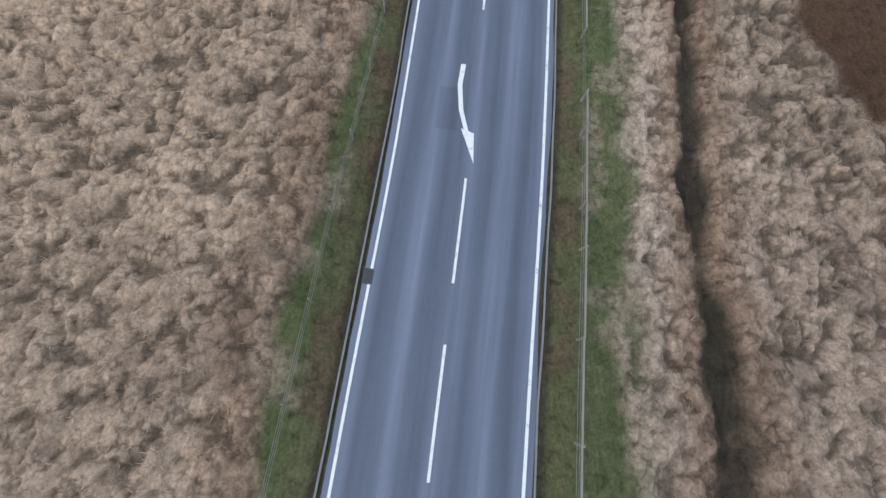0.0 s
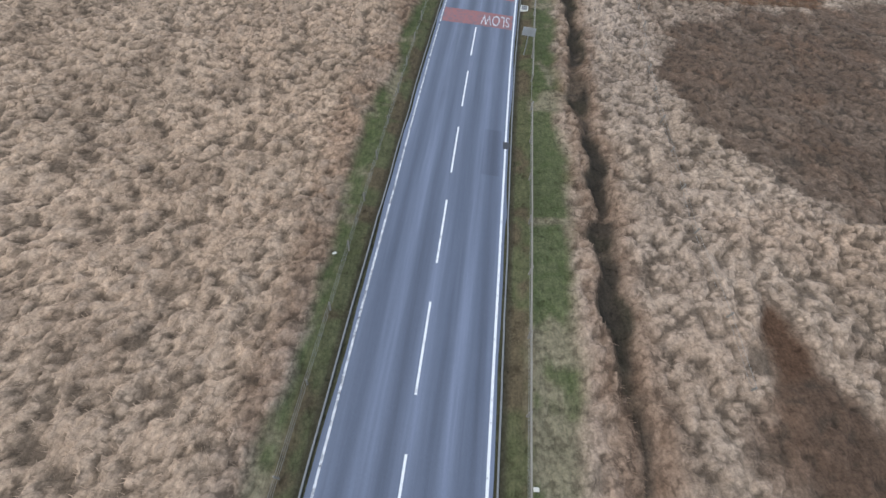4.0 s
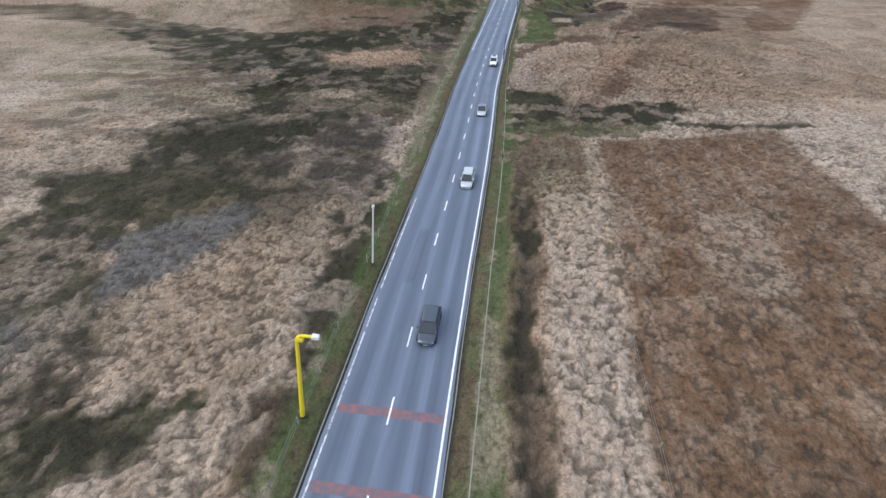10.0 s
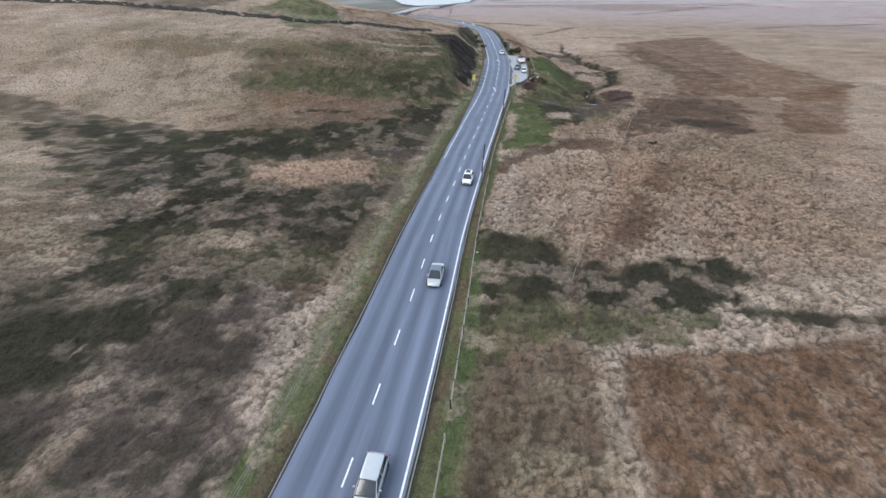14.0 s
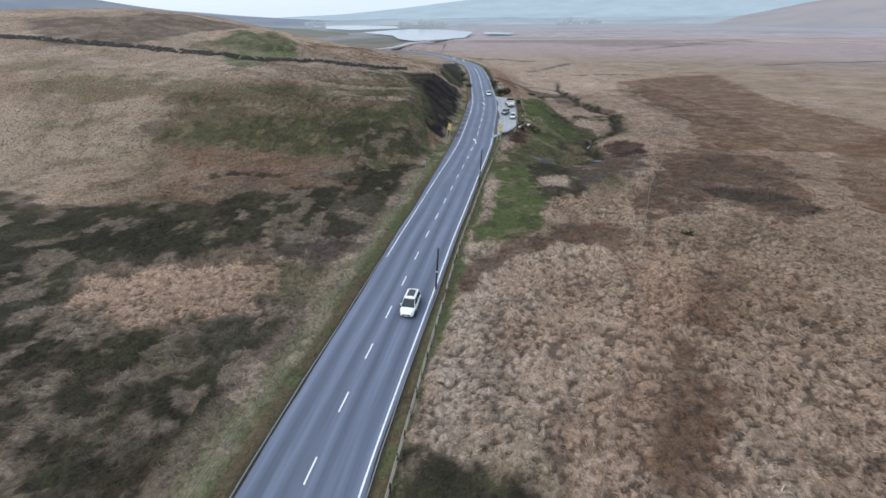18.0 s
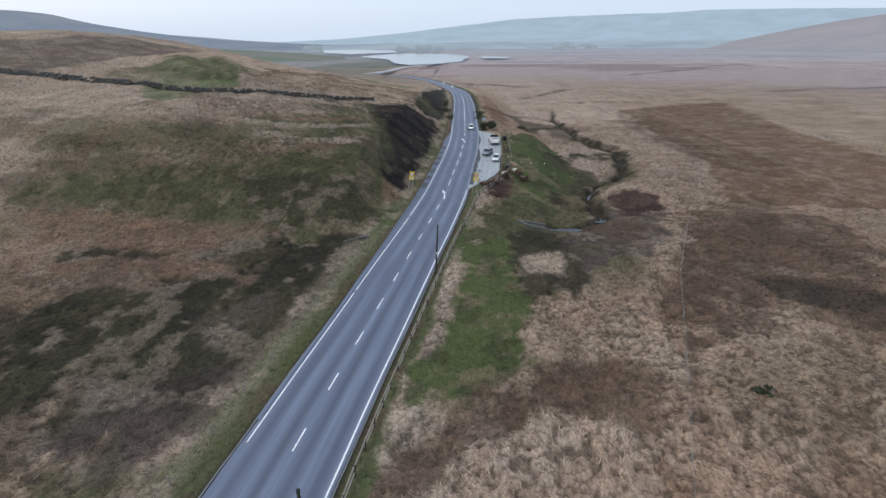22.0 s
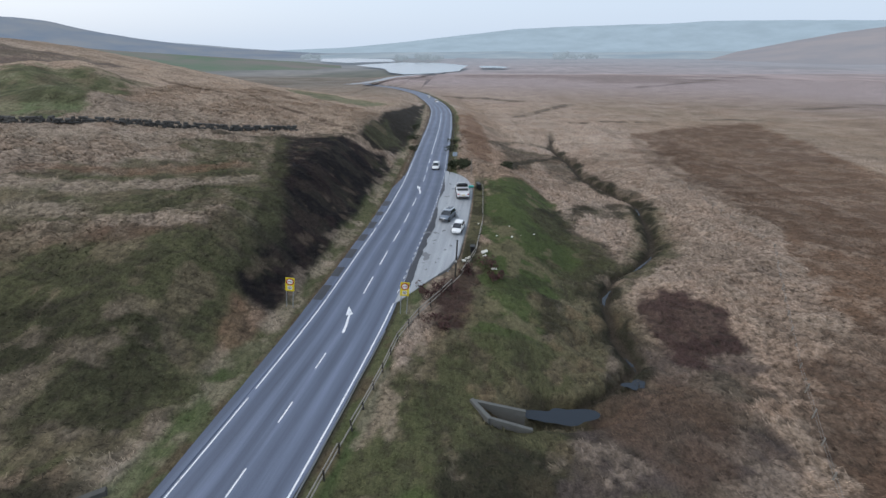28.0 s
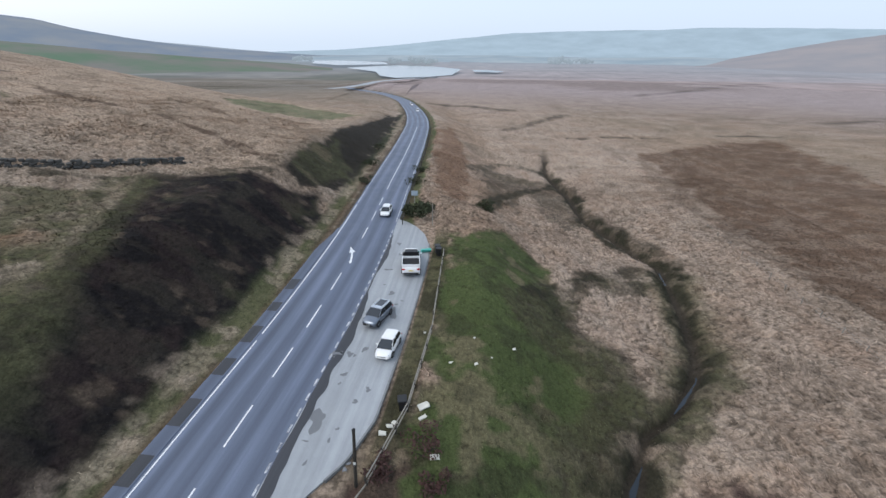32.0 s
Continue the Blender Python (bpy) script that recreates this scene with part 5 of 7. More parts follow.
def arrow(pts, head):
    """A curved lane arrow: its shaft through places (d, y), its head as a triangle of places."""
    bm = bmesh.new()
    t = np.linspace(0, 1, 10)
    k = np.linspace(0, 1, len(pts))
    ds, ys = np.interp(t, k, [p[0] for p in pts]), np.interp(t, k, [p[1] for p in pts])
    rows = []
    for i in range(10):
        j, q = min(i + 1, 9), max(i - 1, 0)
        n = np.array((ys[j] - ys[q], -(ds[j] - ds[q])))
        n /= np.linalg.norm(n)
        w = 0.13 - 0.03 * i / 9
        rows.append([bm.verts.new(at_road(ds[i] + e * w * n[0], ys[i] + e * w * n[1], 0.010).translation) for e in (-1, 1)])
    for a, b in zip(rows, rows[1:]):
        bm.faces.new((a[0], a[1], b[1], b[0]))
    bm.faces.new([bm.verts.new(at_road(a, b, 0.012).translation) for a, b in head])
    bm.normal_update()
    for f in bm.faces:
        if f.normal.z < 0:
            f.normal_flip()
    return part("lane_arrow", bm, M["white_line"], road, "white painted lane arrow")


arrow([(-0.75, -38.7), (-0.82, -40.0), (-0.62, -41.5), (-0.2, -42.8)], [(-0.52, -42.55), (0.14, -42.75), (0.27, -44.4)])
arrow([(0.33, 191.0), (0.18, 192.2), (-0.15, 193.9)], [(-0.45, 193.7), (0.2, 194.0), (-0.71, 195.3)])
arrow([(0.32, 229.8), (0.12, 231.2), (-0.2, 232.6)], [(-0.5, 232.4), (0.15, 232.8), (-0.8, 234.1)])

# the word on the road, meant for oncoming drivers
txt = bpy.data.curves.new("slow_word", "FONT")
txt.body, txt.size, txt.align_x, txt.align_y = "SLOW", 1.0, "CENTER", "CENTER"
tmp = new("slow_word", txt)
bpy.context.view_layer.update()
slow_me = bpy.data.meshes.new_from_object(tmp.evaluated_get(bpy.context.evaluated_depsgraph_get()))
bpy.data.objects.remove(tmp)
slow_me.materials.clear()
slow_me.materials.append(M["worn_line"])
slow = new("slow_word", slow_me)
slow.parent = road
slow.matrix_world = at_road(1.78, 26.1, 0.012) @ pose(0, 0, 0, 0, 0, 180) @ Matrix.Diagonal((1.02, 2.9, 1, 1))
tagged(slow, "white painted word SLOW")

# ---------------------------------------------------------------- lay-by
def bay_in(ys):
    return np.interp(ys, [196.5, 199, 204, 238, 244], [3.7, 3.72, 3.72, 3.72, 3.72])


def bay_out(ys):
    return np.interp(ys, [196.5, 198, 201.5, 204.5, 208, 232, 236, 239, 241.5, 243, 244], [3.76, 4.6, 6.4, 8.1, 9.0, 9.15, 8.8, 8.0, 6.6, 5.2, 3.9])


layby = strip("layby", M["layby"], None, 196.5, 244, bay_in, bay_out, 0.02, 0.5, 10, thick=0.25)
tagged(layby, "pale worn concrete-grey lay-by surface", "lay-by", kind="structure")
strip("layby_seam", M["patch"], layby, 199, 240, wavy(3.75, 0.1, 3, 261), lambda ys: wavy(4.5, 0.45, 3, 271)(ys) - 0.5 * ramp(ys, 218, 226), 0.027, 0.4, 1, label="dark broken tarmac seam")
stain = make_asphalt("bay_stain", (0.13, 0.135, 0.145), (0.19, 0.195, 0.205), False)
rs = np.random.RandomState(281)
spots = [(5.1, 207.4, 0.55, 0.9), (3.9, 214.3, 0.5, 0.4), (7.3, 220.5, 0.35, 0.8), (6.4, 224.0, 0.35, 0.3), (5.0, 228.8, 0.4, 0.2)]
spots += [(rs.uniform(4.8, 8.6), rs.uniform(203, 236), rs.uniform(0.08, 0.32), rs.uniform(0.08, 0.4)) for _ in range(26)]
for n, (sd, sy, rd, ry) in enumerate(spots):
    bm = bmesh.new()
    ph = rs.rand(4) * 6.28
    ring = []
    for q in range(16):
        a = q * math.pi / 8
        r = 1 + 0.3 * math.sin(2 * a + ph[0]) + 0.22 * math.sin(3 * a + ph[1]) + 0.14 * math.sin(5 * a + ph[2])
        d = sd + rd * r * math.cos(a)
        ring.append(bm.verts.new(at_road(d, sy + ry * r * math.sin(a), 0.027 - 0.012 * d).translation))
    bm.faces.new(ring)
    part("layby_patch", bm, stain, layby, "dark worn stain")
y = 198.5
while y < 240:
    strip("bay_line", M["worn_line"], layby, y, y + 0.75, 3.50, 3.64, 0.012 + 0.02, 0.5, 1)
    y += 1.5
strip("kerb", M["kerb"], layby, 203, 236, lambda ys: bay_out(ys) + 0.02, lambda ys: bay_out(ys) + 0.16, 0.12, 0.6, 1, label="concrete kerb", thick=0.25)

# ---------------------------------------------------------------- water and distance
def water_sheet(name, poly, z, material, label, category):
    bm = bmesh.new()
    bm.faces.new([bm.verts.new((x, y, z)) for x, y in poly])
    ob = part(name, bm, material, None, label)
    return tagged(ob, category=category, kind="structure")


def blob(cx, cy, rx, ry, seed, n=40, rough=0.25):
    rs = np.random.RandomState(seed)
    ph = rs.rand(6) * 6.28
    out = []
    for i in range(n):
        a = 2 * math.pi * i / n
        r = 1 + rough * sum(math.sin((k + 2) * a + ph[k]) / (k + 1.5) for k in range(5))
        out.append((cx + rx * r * math.cos(a), cy + ry * r * math.sin(a)))
    return out


water_sheet("pool", blob(48.6, 188.4, 0.9, 0.6, 7, 40, 0.4), -6.3, M["water"], "small dark pool where the stream bends", "pool")
water_sheet("pool", blob(41.4, 184.5, 2.5, 1.05, 5, 60, 0.4), -6.3, M["water"], "still dark pool in front of the culvert", "pool")
for k, (ya, yb) in enumerate(((187, 194), (203, 208.5), (214, 219), (236, 242))):
    ys = np.linspace(ya, yb, 24)
    xs = np.interp(ys, STREAM_Y, STREAM_X) + 0.3 * np.sin(ys * 0.7)
    zs = float(np.min(height(xs, ys))) + 0.12
    wd = 0.3 * np.sin(np.linspace(0.15, 3.0, 24))
    water_sheet("stream", list(zip(xs - wd, ys)) + list(zip((xs + wd)[::-1], ys[::-1])), zs, M["water"], "narrow dark moorland stream between rushes", "stream")
LAKE_Z = -27.0
water_sheet("lake", [(-243, 1378), (-139, 1196), (-107, 1054), (-70, 993), (-14, 1036), (25, 1098), (30, 1183), (45, 1348), (-28, 1508), (-145, 1562), (-207, 1461)], LAKE_Z, M["lake"], "pale far reservoir reflecting the sky", "lake")
water_sheet("lake", [(-500, 1960), (-420, 2010), (-229, 1883), (-177, 1655), (-309, 1550), (-430, 1690)], LAKE_Z, M["lake"], "pale far arm of the reservoir", "lake")
water_sheet("lake", [(70, 1323), (106, 1331), (141, 1268), (121, 1214), (73, 1241)], LAKE_Z, M["lake"], "pale far arm of the reservoir", "lake")
bm = bmesh.new()
fr = [(-62, 545), (-54, 570), (-48, 600), (-38, 630), (-27, 665), (-18, 710), (-10, 752), (0, 800), (20, 860)]
rows = []
for i, (x, y) in enumerate(fr):
    z = land(x, y) + 2.5
    rows.append([bm.verts.new((x + s * 4.5, y, z)) for s in (-1, 1)])
for a, b in zip(rows, rows[1:]):
    bm.faces.new((a[0], a[1], b[1], b[0]))
far_road = part("road", bm, M["layby"], None, "pale far stretch of the road by the reservoir")
tagged(far_road, category="road", kind="structure")


def ridge(name, az0, az1, dist, deep, tops, seed, material, label, eye=(40, 185)):
    """A far hill: a slope that climbs away from the valley to an uneven crest."""
    n, rows = 90, 7
    az = np.radians(np.linspace(az0, az1, n))
    crest = np.interp(np.degrees(az), [t[0] for t in tops], [t[1] for t in tops])
    V = []
    for r in range(rows):
        f = r / (rows - 1)
        D = dist + deep * f
        hh = -35 + (crest * (0.93 + 0.14 * fbm(np.degrees(az) * 40, az * 0 + f * 300, 220, seed, 4)) + 35) * (math.sin(f * math.pi / 2) ** 1.4)
        V.append(np.stack([eye[0] + D * np.sin(az), eye[1] + D * np.cos(az), hh], -1))
    V = np.concatenate(V)
    ids = np.arange(n * rows).reshape(rows, n)
    Fq = np.stack([ids[:-1, :-1], ids[:-1, 1:], ids[1:, 1:], ids[1:, :-1]], -1).reshape(-1, 4)
    ob = new(name, from_arrays(name, V, Fq, material, smooth=True))
    return tagged(ob, label, "hill", kind="structure")


def crest(pairs, dist, eye=20.4):
    return [(az, eye + dist * math.tan(radians(el))) for az, el in pairs]


ridge("backdrop", -30, 62, 3500, 900, crest([(-30, -0.8), (-22, -0.58), (-14, -0.3), (-7.5, 0.23), (-0.9, 0.89), (5.7, 1.52), (12, 1.77), (18, 1.82), (26, 2.14), (33, 1.95), (40, 1.76), (62, 1.6)], 4400), 301, hazy("haze_ridge", (0.275, 0.35, 0.415), 0.95), "pale blue-grey far moorland ridge in painted haze")
ridge("backdrop", -70, -8, 2300, 700, crest([(-70, 4.0), (-55, 3.0), (-43.6, 2.3), (-41, 2.0), (-38, 1.25), (-35, 0.7), (-31.2, 0.15), (-26, -0.33), (-21, -0.64), (-18, -0.8), (-13, -1.1), (-8, -1.5)], 3000), 311, hazy("haze_hill", (0.155, 0.2, 0.27), 0.85, (0.2, 0.225, 0.26)), "blue-grey hill in painted haze")
ridge("backdrop", 18, 70, 1700, 800, crest([(18, -1.6), (26.8, -1.2), (30.6, -0.44), (33.7, 0.25), (36.9, 0.88), (40.1, 1.32), (52, 1.9), (70, 2.2)], 2500), 321, hazy("haze_moor", (0.24, 0.25, 0.285), 0.87, (0.275, 0.265, 0.285)), "pinkish-brown moor hill in painted haze")
ridge("backdrop", -19, 70, 2050, 500, crest([(-19, -1.05), (-10, -0.9), (5, -0.75), (12, -0.95), (25, -0.7), (44, -0.9), (70, -0.8)], 2550), 331, hazy("haze_wood", (0.235, 0.3, 0.36), 0.9, (0.29, 0.34, 0.385)), "lower fields beyond the reservoir in painted haze")

ridge("backdrop", -72, -15, 1000, 420, crest([(-72, 1.6), (-55, 0.8), (-44, 0.25), (-36, -0.55), (-28, -1.15), (-20, -1.75), (-15, -2.2)], 1420), 351, hazy("haze_pasture", (0.12, 0.185, 0.14), 0.75, (0.2, 0.18, 0.19)), "dull green-brown hillside in light painted haze")

# ---------------------------------------------------------------- dry grass
def shag(count, area, seed, long0, wide0, bite):
    """Loose blades combed over the tussocks, shorter where the growth is short."""
    rs = np.random.RandomState(seed)
    u, v = rs.uniform(area[0], area[1], count), rs.uniform(area[2], area[3], count)
    i, j = np.clip(np.searchsorted(gv, v) - 1, 0, nv - 2), np.clip(np.searchsorted(gu, u) - 1, 0, nu - 2)
    keep = (GT[i, j] > 0.3) & (rs.rand(count) < 0.3 + 0.7 * GT[i, j])
    u, v, i, j = u[keep], v[keep], i[keep], j[keep]
    n = len(u)
    fu, fv = (u - gu[j]) / (gu[j + 1] - gu[j]), (v - gv[i]) / (gv[i + 1] - gv[i])
    z = (GZ[i, j] * (1 - fu) + GZ[i, j + 1] * fu) * (1 - fv) + (GZ[i + 1, j] * (1 - fu) + GZ[i + 1, j + 1] * fu) * fv
    col = GC[np.where(fv > 0.5, i + 1, i), np.where(fu > 0.5, j + 1, j)]
    x = road_x(v) + u
    way = 3.8 + 2.4 * (fbm(x, v, 7, 141, 2) - 0.5) * 2 + rs.normal(0, 0.8, n)
    long = long0 * rs.uniform(0.6, 1.4, n) * (0.4 + 0.6 * GT[i, j])
    wide = wide0 * rs.uniform(0.6, 1.4, n)
    ca, sa = np.cos(way), np.sin(way)
    V = np.stack([np.stack([x - sa * wide, v + ca * wide, z - 0.03], -1), np.stack([x + sa * wide, v - ca * wide, z - 0.03], -1),
                  np.stack([x + ca * long, v + sa * long, z + long * rs.uniform(0.25, 0.7, n)], -1)], 1).reshape(-1, 3)
    shade = rs.uniform(1 - bite, 1.05 + bite, (n, 1, 1)) * np.array([0.9, 0.9, 1.15])[None, :, None]
    return V, np.arange(n * 3).reshape(-1, 3), np.clip((col[:, None, :] * shade).reshape(-1, 3), 0, 1)


for label, args in (("loose dry blades of straw-coloured moor grass", (360000, (-38, 38, -74, 120), 421, 0.22, 0.02, 0.32)),
                    ("dry moor grass and dark rushes", (500000, (-60, 75, 110, 290), 431, 0.38, 0.04, 0.55))):
    V, Ft, C = shag(*args)
    grass = new("moor_grass", from_arrays("moor_grass", V, Ft, M["blades"], C))
    tagged(grass, label, "grass", kind="stuff")
V = Ft = C = None

# ---------------------------------------------------------------- cars
def section(y, w, z0, z1, tuck=0.0):
    """One ring of a car's body seen from the front: flat floor, bulging side, rounded shoulder and a crowned top."""
    m = (z0 + z1) / 2
    half = [(w * 0.86, z0), (w * 0.97, z0 + 0.05), (w, z0 + 0.16), (w + 0.015, m), (w, z1 - 0.16), (w - tuck - 0.02, z1 - 0.07), (w - tuck - 0.07, z1 - 0.02), (w - tuck - 0.18, z1 + 0.005), (w * 0.45, z1 + 0.03)]
    return [(x, y, z) for x, z in half] + [(-x, y, z) for x, z in half[::-1]]


WHEEL = {}


def wheel_meshes(r):
    if r not in WHEEL:
        bm = bmesh.new()
        n = 18
        prof = [(-0.10, r - 0.09), (-0.11, r - 0.02), (-0.08, r), (0.08, r), (0.11, r - 0.02), (0.10, r - 0.09)]
        rows = [[bm.verts.new((px, pr * math.cos(2 * math.pi * i / n), pr * math.sin(2 * math.pi * i / n))) for i in range(n)] for px, pr in prof]
        rows.append(rows[0])
        for a, b in zip(rows, rows[1:]):
            for i in range(n):
                bm.faces.new((a[i], a[(i + 1) % n], b[(i + 1) % n], b[i]))
        bmesh.ops.recalc_face_normals(bm, faces=bm.faces)
        ty = mesh_of("tyre", bm, M["tyre"])
        bm = bmesh.new()
        bmesh.ops.create_cone(bm, cap_ends=True, segments=16, radius1=r - 0.09, radius2=r - 0.09, depth=0.13, matrix=pose(0, 0, 0, 0, 90, 0))
        for i in range(5):
            a = 2 * math.pi * i / 5
            for s in (-1, 1):
                box(bm, (s * 0.075, 0, 0), (0.03, 0.05, (r - 0.1) * 0.95), 0, pose(0, 0, 0, math.degrees(a), 0, 0) @ Matrix.Translation((0, 0, (r - 0.1) / 2)))
        WHEEL[r] = ty, mesh_of("rim", bm, M["rim"])
    return WHEEL[r]


def car(name, label, m, paint, L=4.5, W=1.84, H=1.65, form="suv", roof=None, front_plate="plate_w", k=0.8):
    """A car that faces along its +y: loft of the lower body, glasshouse, roof, wheels, lamps and trim."""
    ob = thing(name, label, "pickup" if form == "pickup" else "car", m @ Matrix.Diagonal((k, k, k, 1)), "cars on the road")
    w, h2 = W / 2, L / 2
    belt = 0.62 * H if form in ("suv", "pickup") else 0.63 * H
    hood = belt - (0.06 if form == "suv" else 0.1)
    zb = 0.26 if form in ("suv", "pickup") else 0.2
    wr = 0.36 if form in ("suv", "pickup") else 0.32
    nose = h2
    bm = bmesh.new()
    rear_z = belt - (0.0 if form != "saloon" else 0.06)
    stations = [(-h2, w * 0.70, zb + 0.2, rear_z - 0.3), (-h2 + 0.03, w * 0.84, zb + 0.1, rear_z - 0.16), (-h2 + 0.1, w * 0.93, zb + 0.04, rear_z - 0.06), (-h2 + 0.28, w * 0.98, zb, rear_z - 0.01), (-h2 + 0.6, w, zb, rear_z), (-0.4, w, zb, belt), (0.75, w, zb, belt),
                (1.0, w * 0.995, zb, hood + 0.03), (nose - 0.9, w * 0.985, zb, hood), (nose - 0.6, w * 0.96, zb, hood - 0.04), (nose - 0.36, w * 0.92, zb + 0.02, hood - 0.09), (nose - 0.18, w * 0.85, zb + 0.05, hood - 0.16), (nose - 0.06, w * 0.74, zb + 0.09, hood - 0.27), (nose, w * 0.56, zb + 0.15, hood - 0.38)]
    loft(bm, [section(y, ww, a, b, 0.04) for y, ww, a, b in stations])
    part("body", bm, paint, ob, smooth=True)
    # glasshouse
    if form == "pickup":
        g = [(-0.30, belt - 0.02), (-0.18, H - 0.03), (0.62, H), (1.28, belt - 0.02)]
    elif form == "saloon":
        g = [(-h2 + 0.75, belt - 0.02), (-h2 + 1.45, H - 0.02), (0.3, H), (1.3, belt - 0.03)]
    elif form == "hatch":
        g = [(-h2 + 0.16, belt - 0.02), (-h2 + 0.55, H - 0.07), (0.3, H), (1.3, belt - 0.03)]
    else:
        g = [(-h2 + 0.12, belt - 0.02), (-h2 + 0.42, H - 0.08), (0.35, H), (1.22, belt - 0.03)]
    (y0, zz0), (y1, zz1), (y2, zz2), (y3, zz3) = g
    bw, tw = w - 0.07, w - 0.24
    bm = bmesh.new()
    rings = [[(-bw, y0, zz0), (bw, y0, zz0), (bw, y3, zz3), (-bw, y3, zz3)], [(-tw, y1, zz1 - 0.03), (tw, y1, zz1 - 0.03), (tw, y2, zz2 - 0.03), (-tw, y2, zz2 - 0.03)]]
    loft(bm, rings)
    part("cabin", bm, M["trim"], ob)
    lo, hi = [Vector(p) for p in rings[0]], [Vector(p) for p in rings[1]]
    mid = sum(lo + hi, Vector()) / 8
    for nm, i, j in (("rear_window", 0, 1), ("side_window", 1, 2), ("windscreen", 2, 3), ("side_window", 3, 0)):
        q = [lo[i], lo[j], hi[j], hi[i]]
        c = sum(q, Vector()) / 4
        nrm = (q[1] - q[0]).cross(q[3] - q[0]).normalized()
        if nrm.dot(c - mid) < 0:
            nrm = -nrm
        q = [c + (p - c) * 0.9 for p in q]
        bm = bmesh.new()
        loft(bm, [[p + nrm * 0.002 for p in q], [p + nrm * 0.012 for p in q]])
        part(nm, bm, M["glass"], ob, "dark tinted glass")
    # roof with pillars
    rp = M[roof] if roof else paint
    bm = bmesh.new()
    rw = tw + 0.02
    ring = []
    for t in (0, 0.08, 0.3, 0.6, 0.9, 1.0):
        y = y1 - 0.05 + (y2 - y1 + 0.08) * t
        z = zz1 + (zz2 - zz1) * min(1, t * 1.3) + 0.015
        e = rw * (0.9 if t in (0, 1.0) else 1.0)
        ring.append([(-e, y, z - 0.06), (e, y, z - 0.06), (e, y, z - 0.03), (e * 0.94, y, z), (e * 0.75, y, z + 0.02), (e * 0.3, y, z + 0.03), (-e * 0.3, y, z + 0.03), (-e * 0.75, y, z + 0.02), (-e * 0.94, y, z), (-e, y, z - 0.03)])
    loft(bm, ring)
    part("roof", bm, rp, ob, "silver-grey roof panel" if roof else "", True)
    for s in (-1, 1):
        for (ya, za), (yb, zb2), th in (((y3 - 0.02, zz3), (y2, zz2 - 0.02), 0.032), ((y0 + 0.02, zz0), (y1, zz1 - 0.02), 0.05), ((-0.35 if form != "pickup" else 0.4, zz0), (-0.38 if form != "pickup" else 0.38, zz2 - 0.04), 0.028)):
            bm = bmesh.new()
            tube(bm, (s * (bw + 0.005), ya, za), (s * (tw + 0.005), yb, zb2), th, th * 0.8, 6)
            part("pillar", bm, paint, ob)
    if form == "suv":
        bm = bmesh.new()
        box(bm, (0, y1 + 0.95, H + 0.022), (tw * 1.36, 1.5, 0.03), 0.01)
        part("sunroof", bm, M["glass"], ob, "dark glass panoramic sunroof")
        for s in (-1, 1):
            bm = bmesh.new()
            box(bm, (s * (tw - 0.02), (y1 + y2) / 2, H + 0.03), (0.045, (y2 - y1) * 0.98, 0.05), 0.012)
            part("roof_rail", bm, M["white"], ob, "bright roof rail")
    # bumpers and sills
    for s, yy in ((-1, -h2 + 0.03), (1, nose - 0.05)):
        bm = bmesh.new()
        box(bm, (0, yy, zb + 0.17), (W * (0.84 if s < 0 else 0.68), 0.16, 0.2), 0.06)
        part("bumper", bm, M["trim"] if form != "hatch" else paint, ob)
    for s in (-1, 1):
        bm = bmesh.new()
        box(bm, (s * (w - 0.03), 0, zb + 0.06), (0.1, L * 0.52, 0.12), 0.02)
        part("sill", bm, M["trim"], ob)
        # mirrors
        bm = bmesh.new()
        box(bm, (s * (w + 0.1), 0.72, belt + 0.06), (0.2, 0.12, 0.14), 0.035)
        part("door_mirror", bm, paint, ob)
        # lamps
        bm = bmesh.new()
        box(bm, (s * (w - 0.2), -h2 + 0.08, belt - 0.2), (0.36, 0.16, 0.16), 0.05)
        part("tail_light", bm, M["lamp_red"], ob, "red tail light")
        bm = bmesh.new()
        box(bm, (s * (w - 0.34), nose - 0.27, hood - 0.22), (0.32, 0.24, 0.12), 0.045)
        part("headlight", bm, M["lamp_clear"], ob, "clear headlight")
        # door seams and handles
        for yy in (0.72, -0.33, -1.15 if form != "pickup" else 0.1):
            bm = bmesh.new()
            box(bm, (s * (w + 0.004), yy, (zb + belt) / 2 + 0.04), (0.014, 0.014, (belt - zb) * 0.75))
            part("door_seam", bm, M["trim"], ob)
        for yy in (-0.15, -0.98 if form != "pickup" else 0.2):
            bm = bmesh.new()
            box(bm, (s * (w + 0.012), yy, belt - 0.14), (0.03, 0.17, 0.035), 0.01)
            part("door_handle", bm, paint, ob)
    bm = bmesh.new()
    box(bm, (0, -h2 - 0.005, belt - 0.34), (0.5, 0.03, 0.11), 0.006)
    part("number_plate", bm, M["plate_y"], ob, "plain yellow number plate")
    bm = bmesh.new()
    box(bm, (0, nose + 0.012, zb + 0.2), (0.5, 0.03, 0.1), 0.006)
    part("number_plate", bm, M[front_plate], ob, "plain white number plate")
    bm = bmesh.new()
    box(bm, (0, nose - 0.02, hood - 0.42), (W * 0.5, 0.06, 0.16), 0.02)
    part("grille", bm, M["black"], ob, "black grille")
    ty, rm = wheel_meshes(wr)
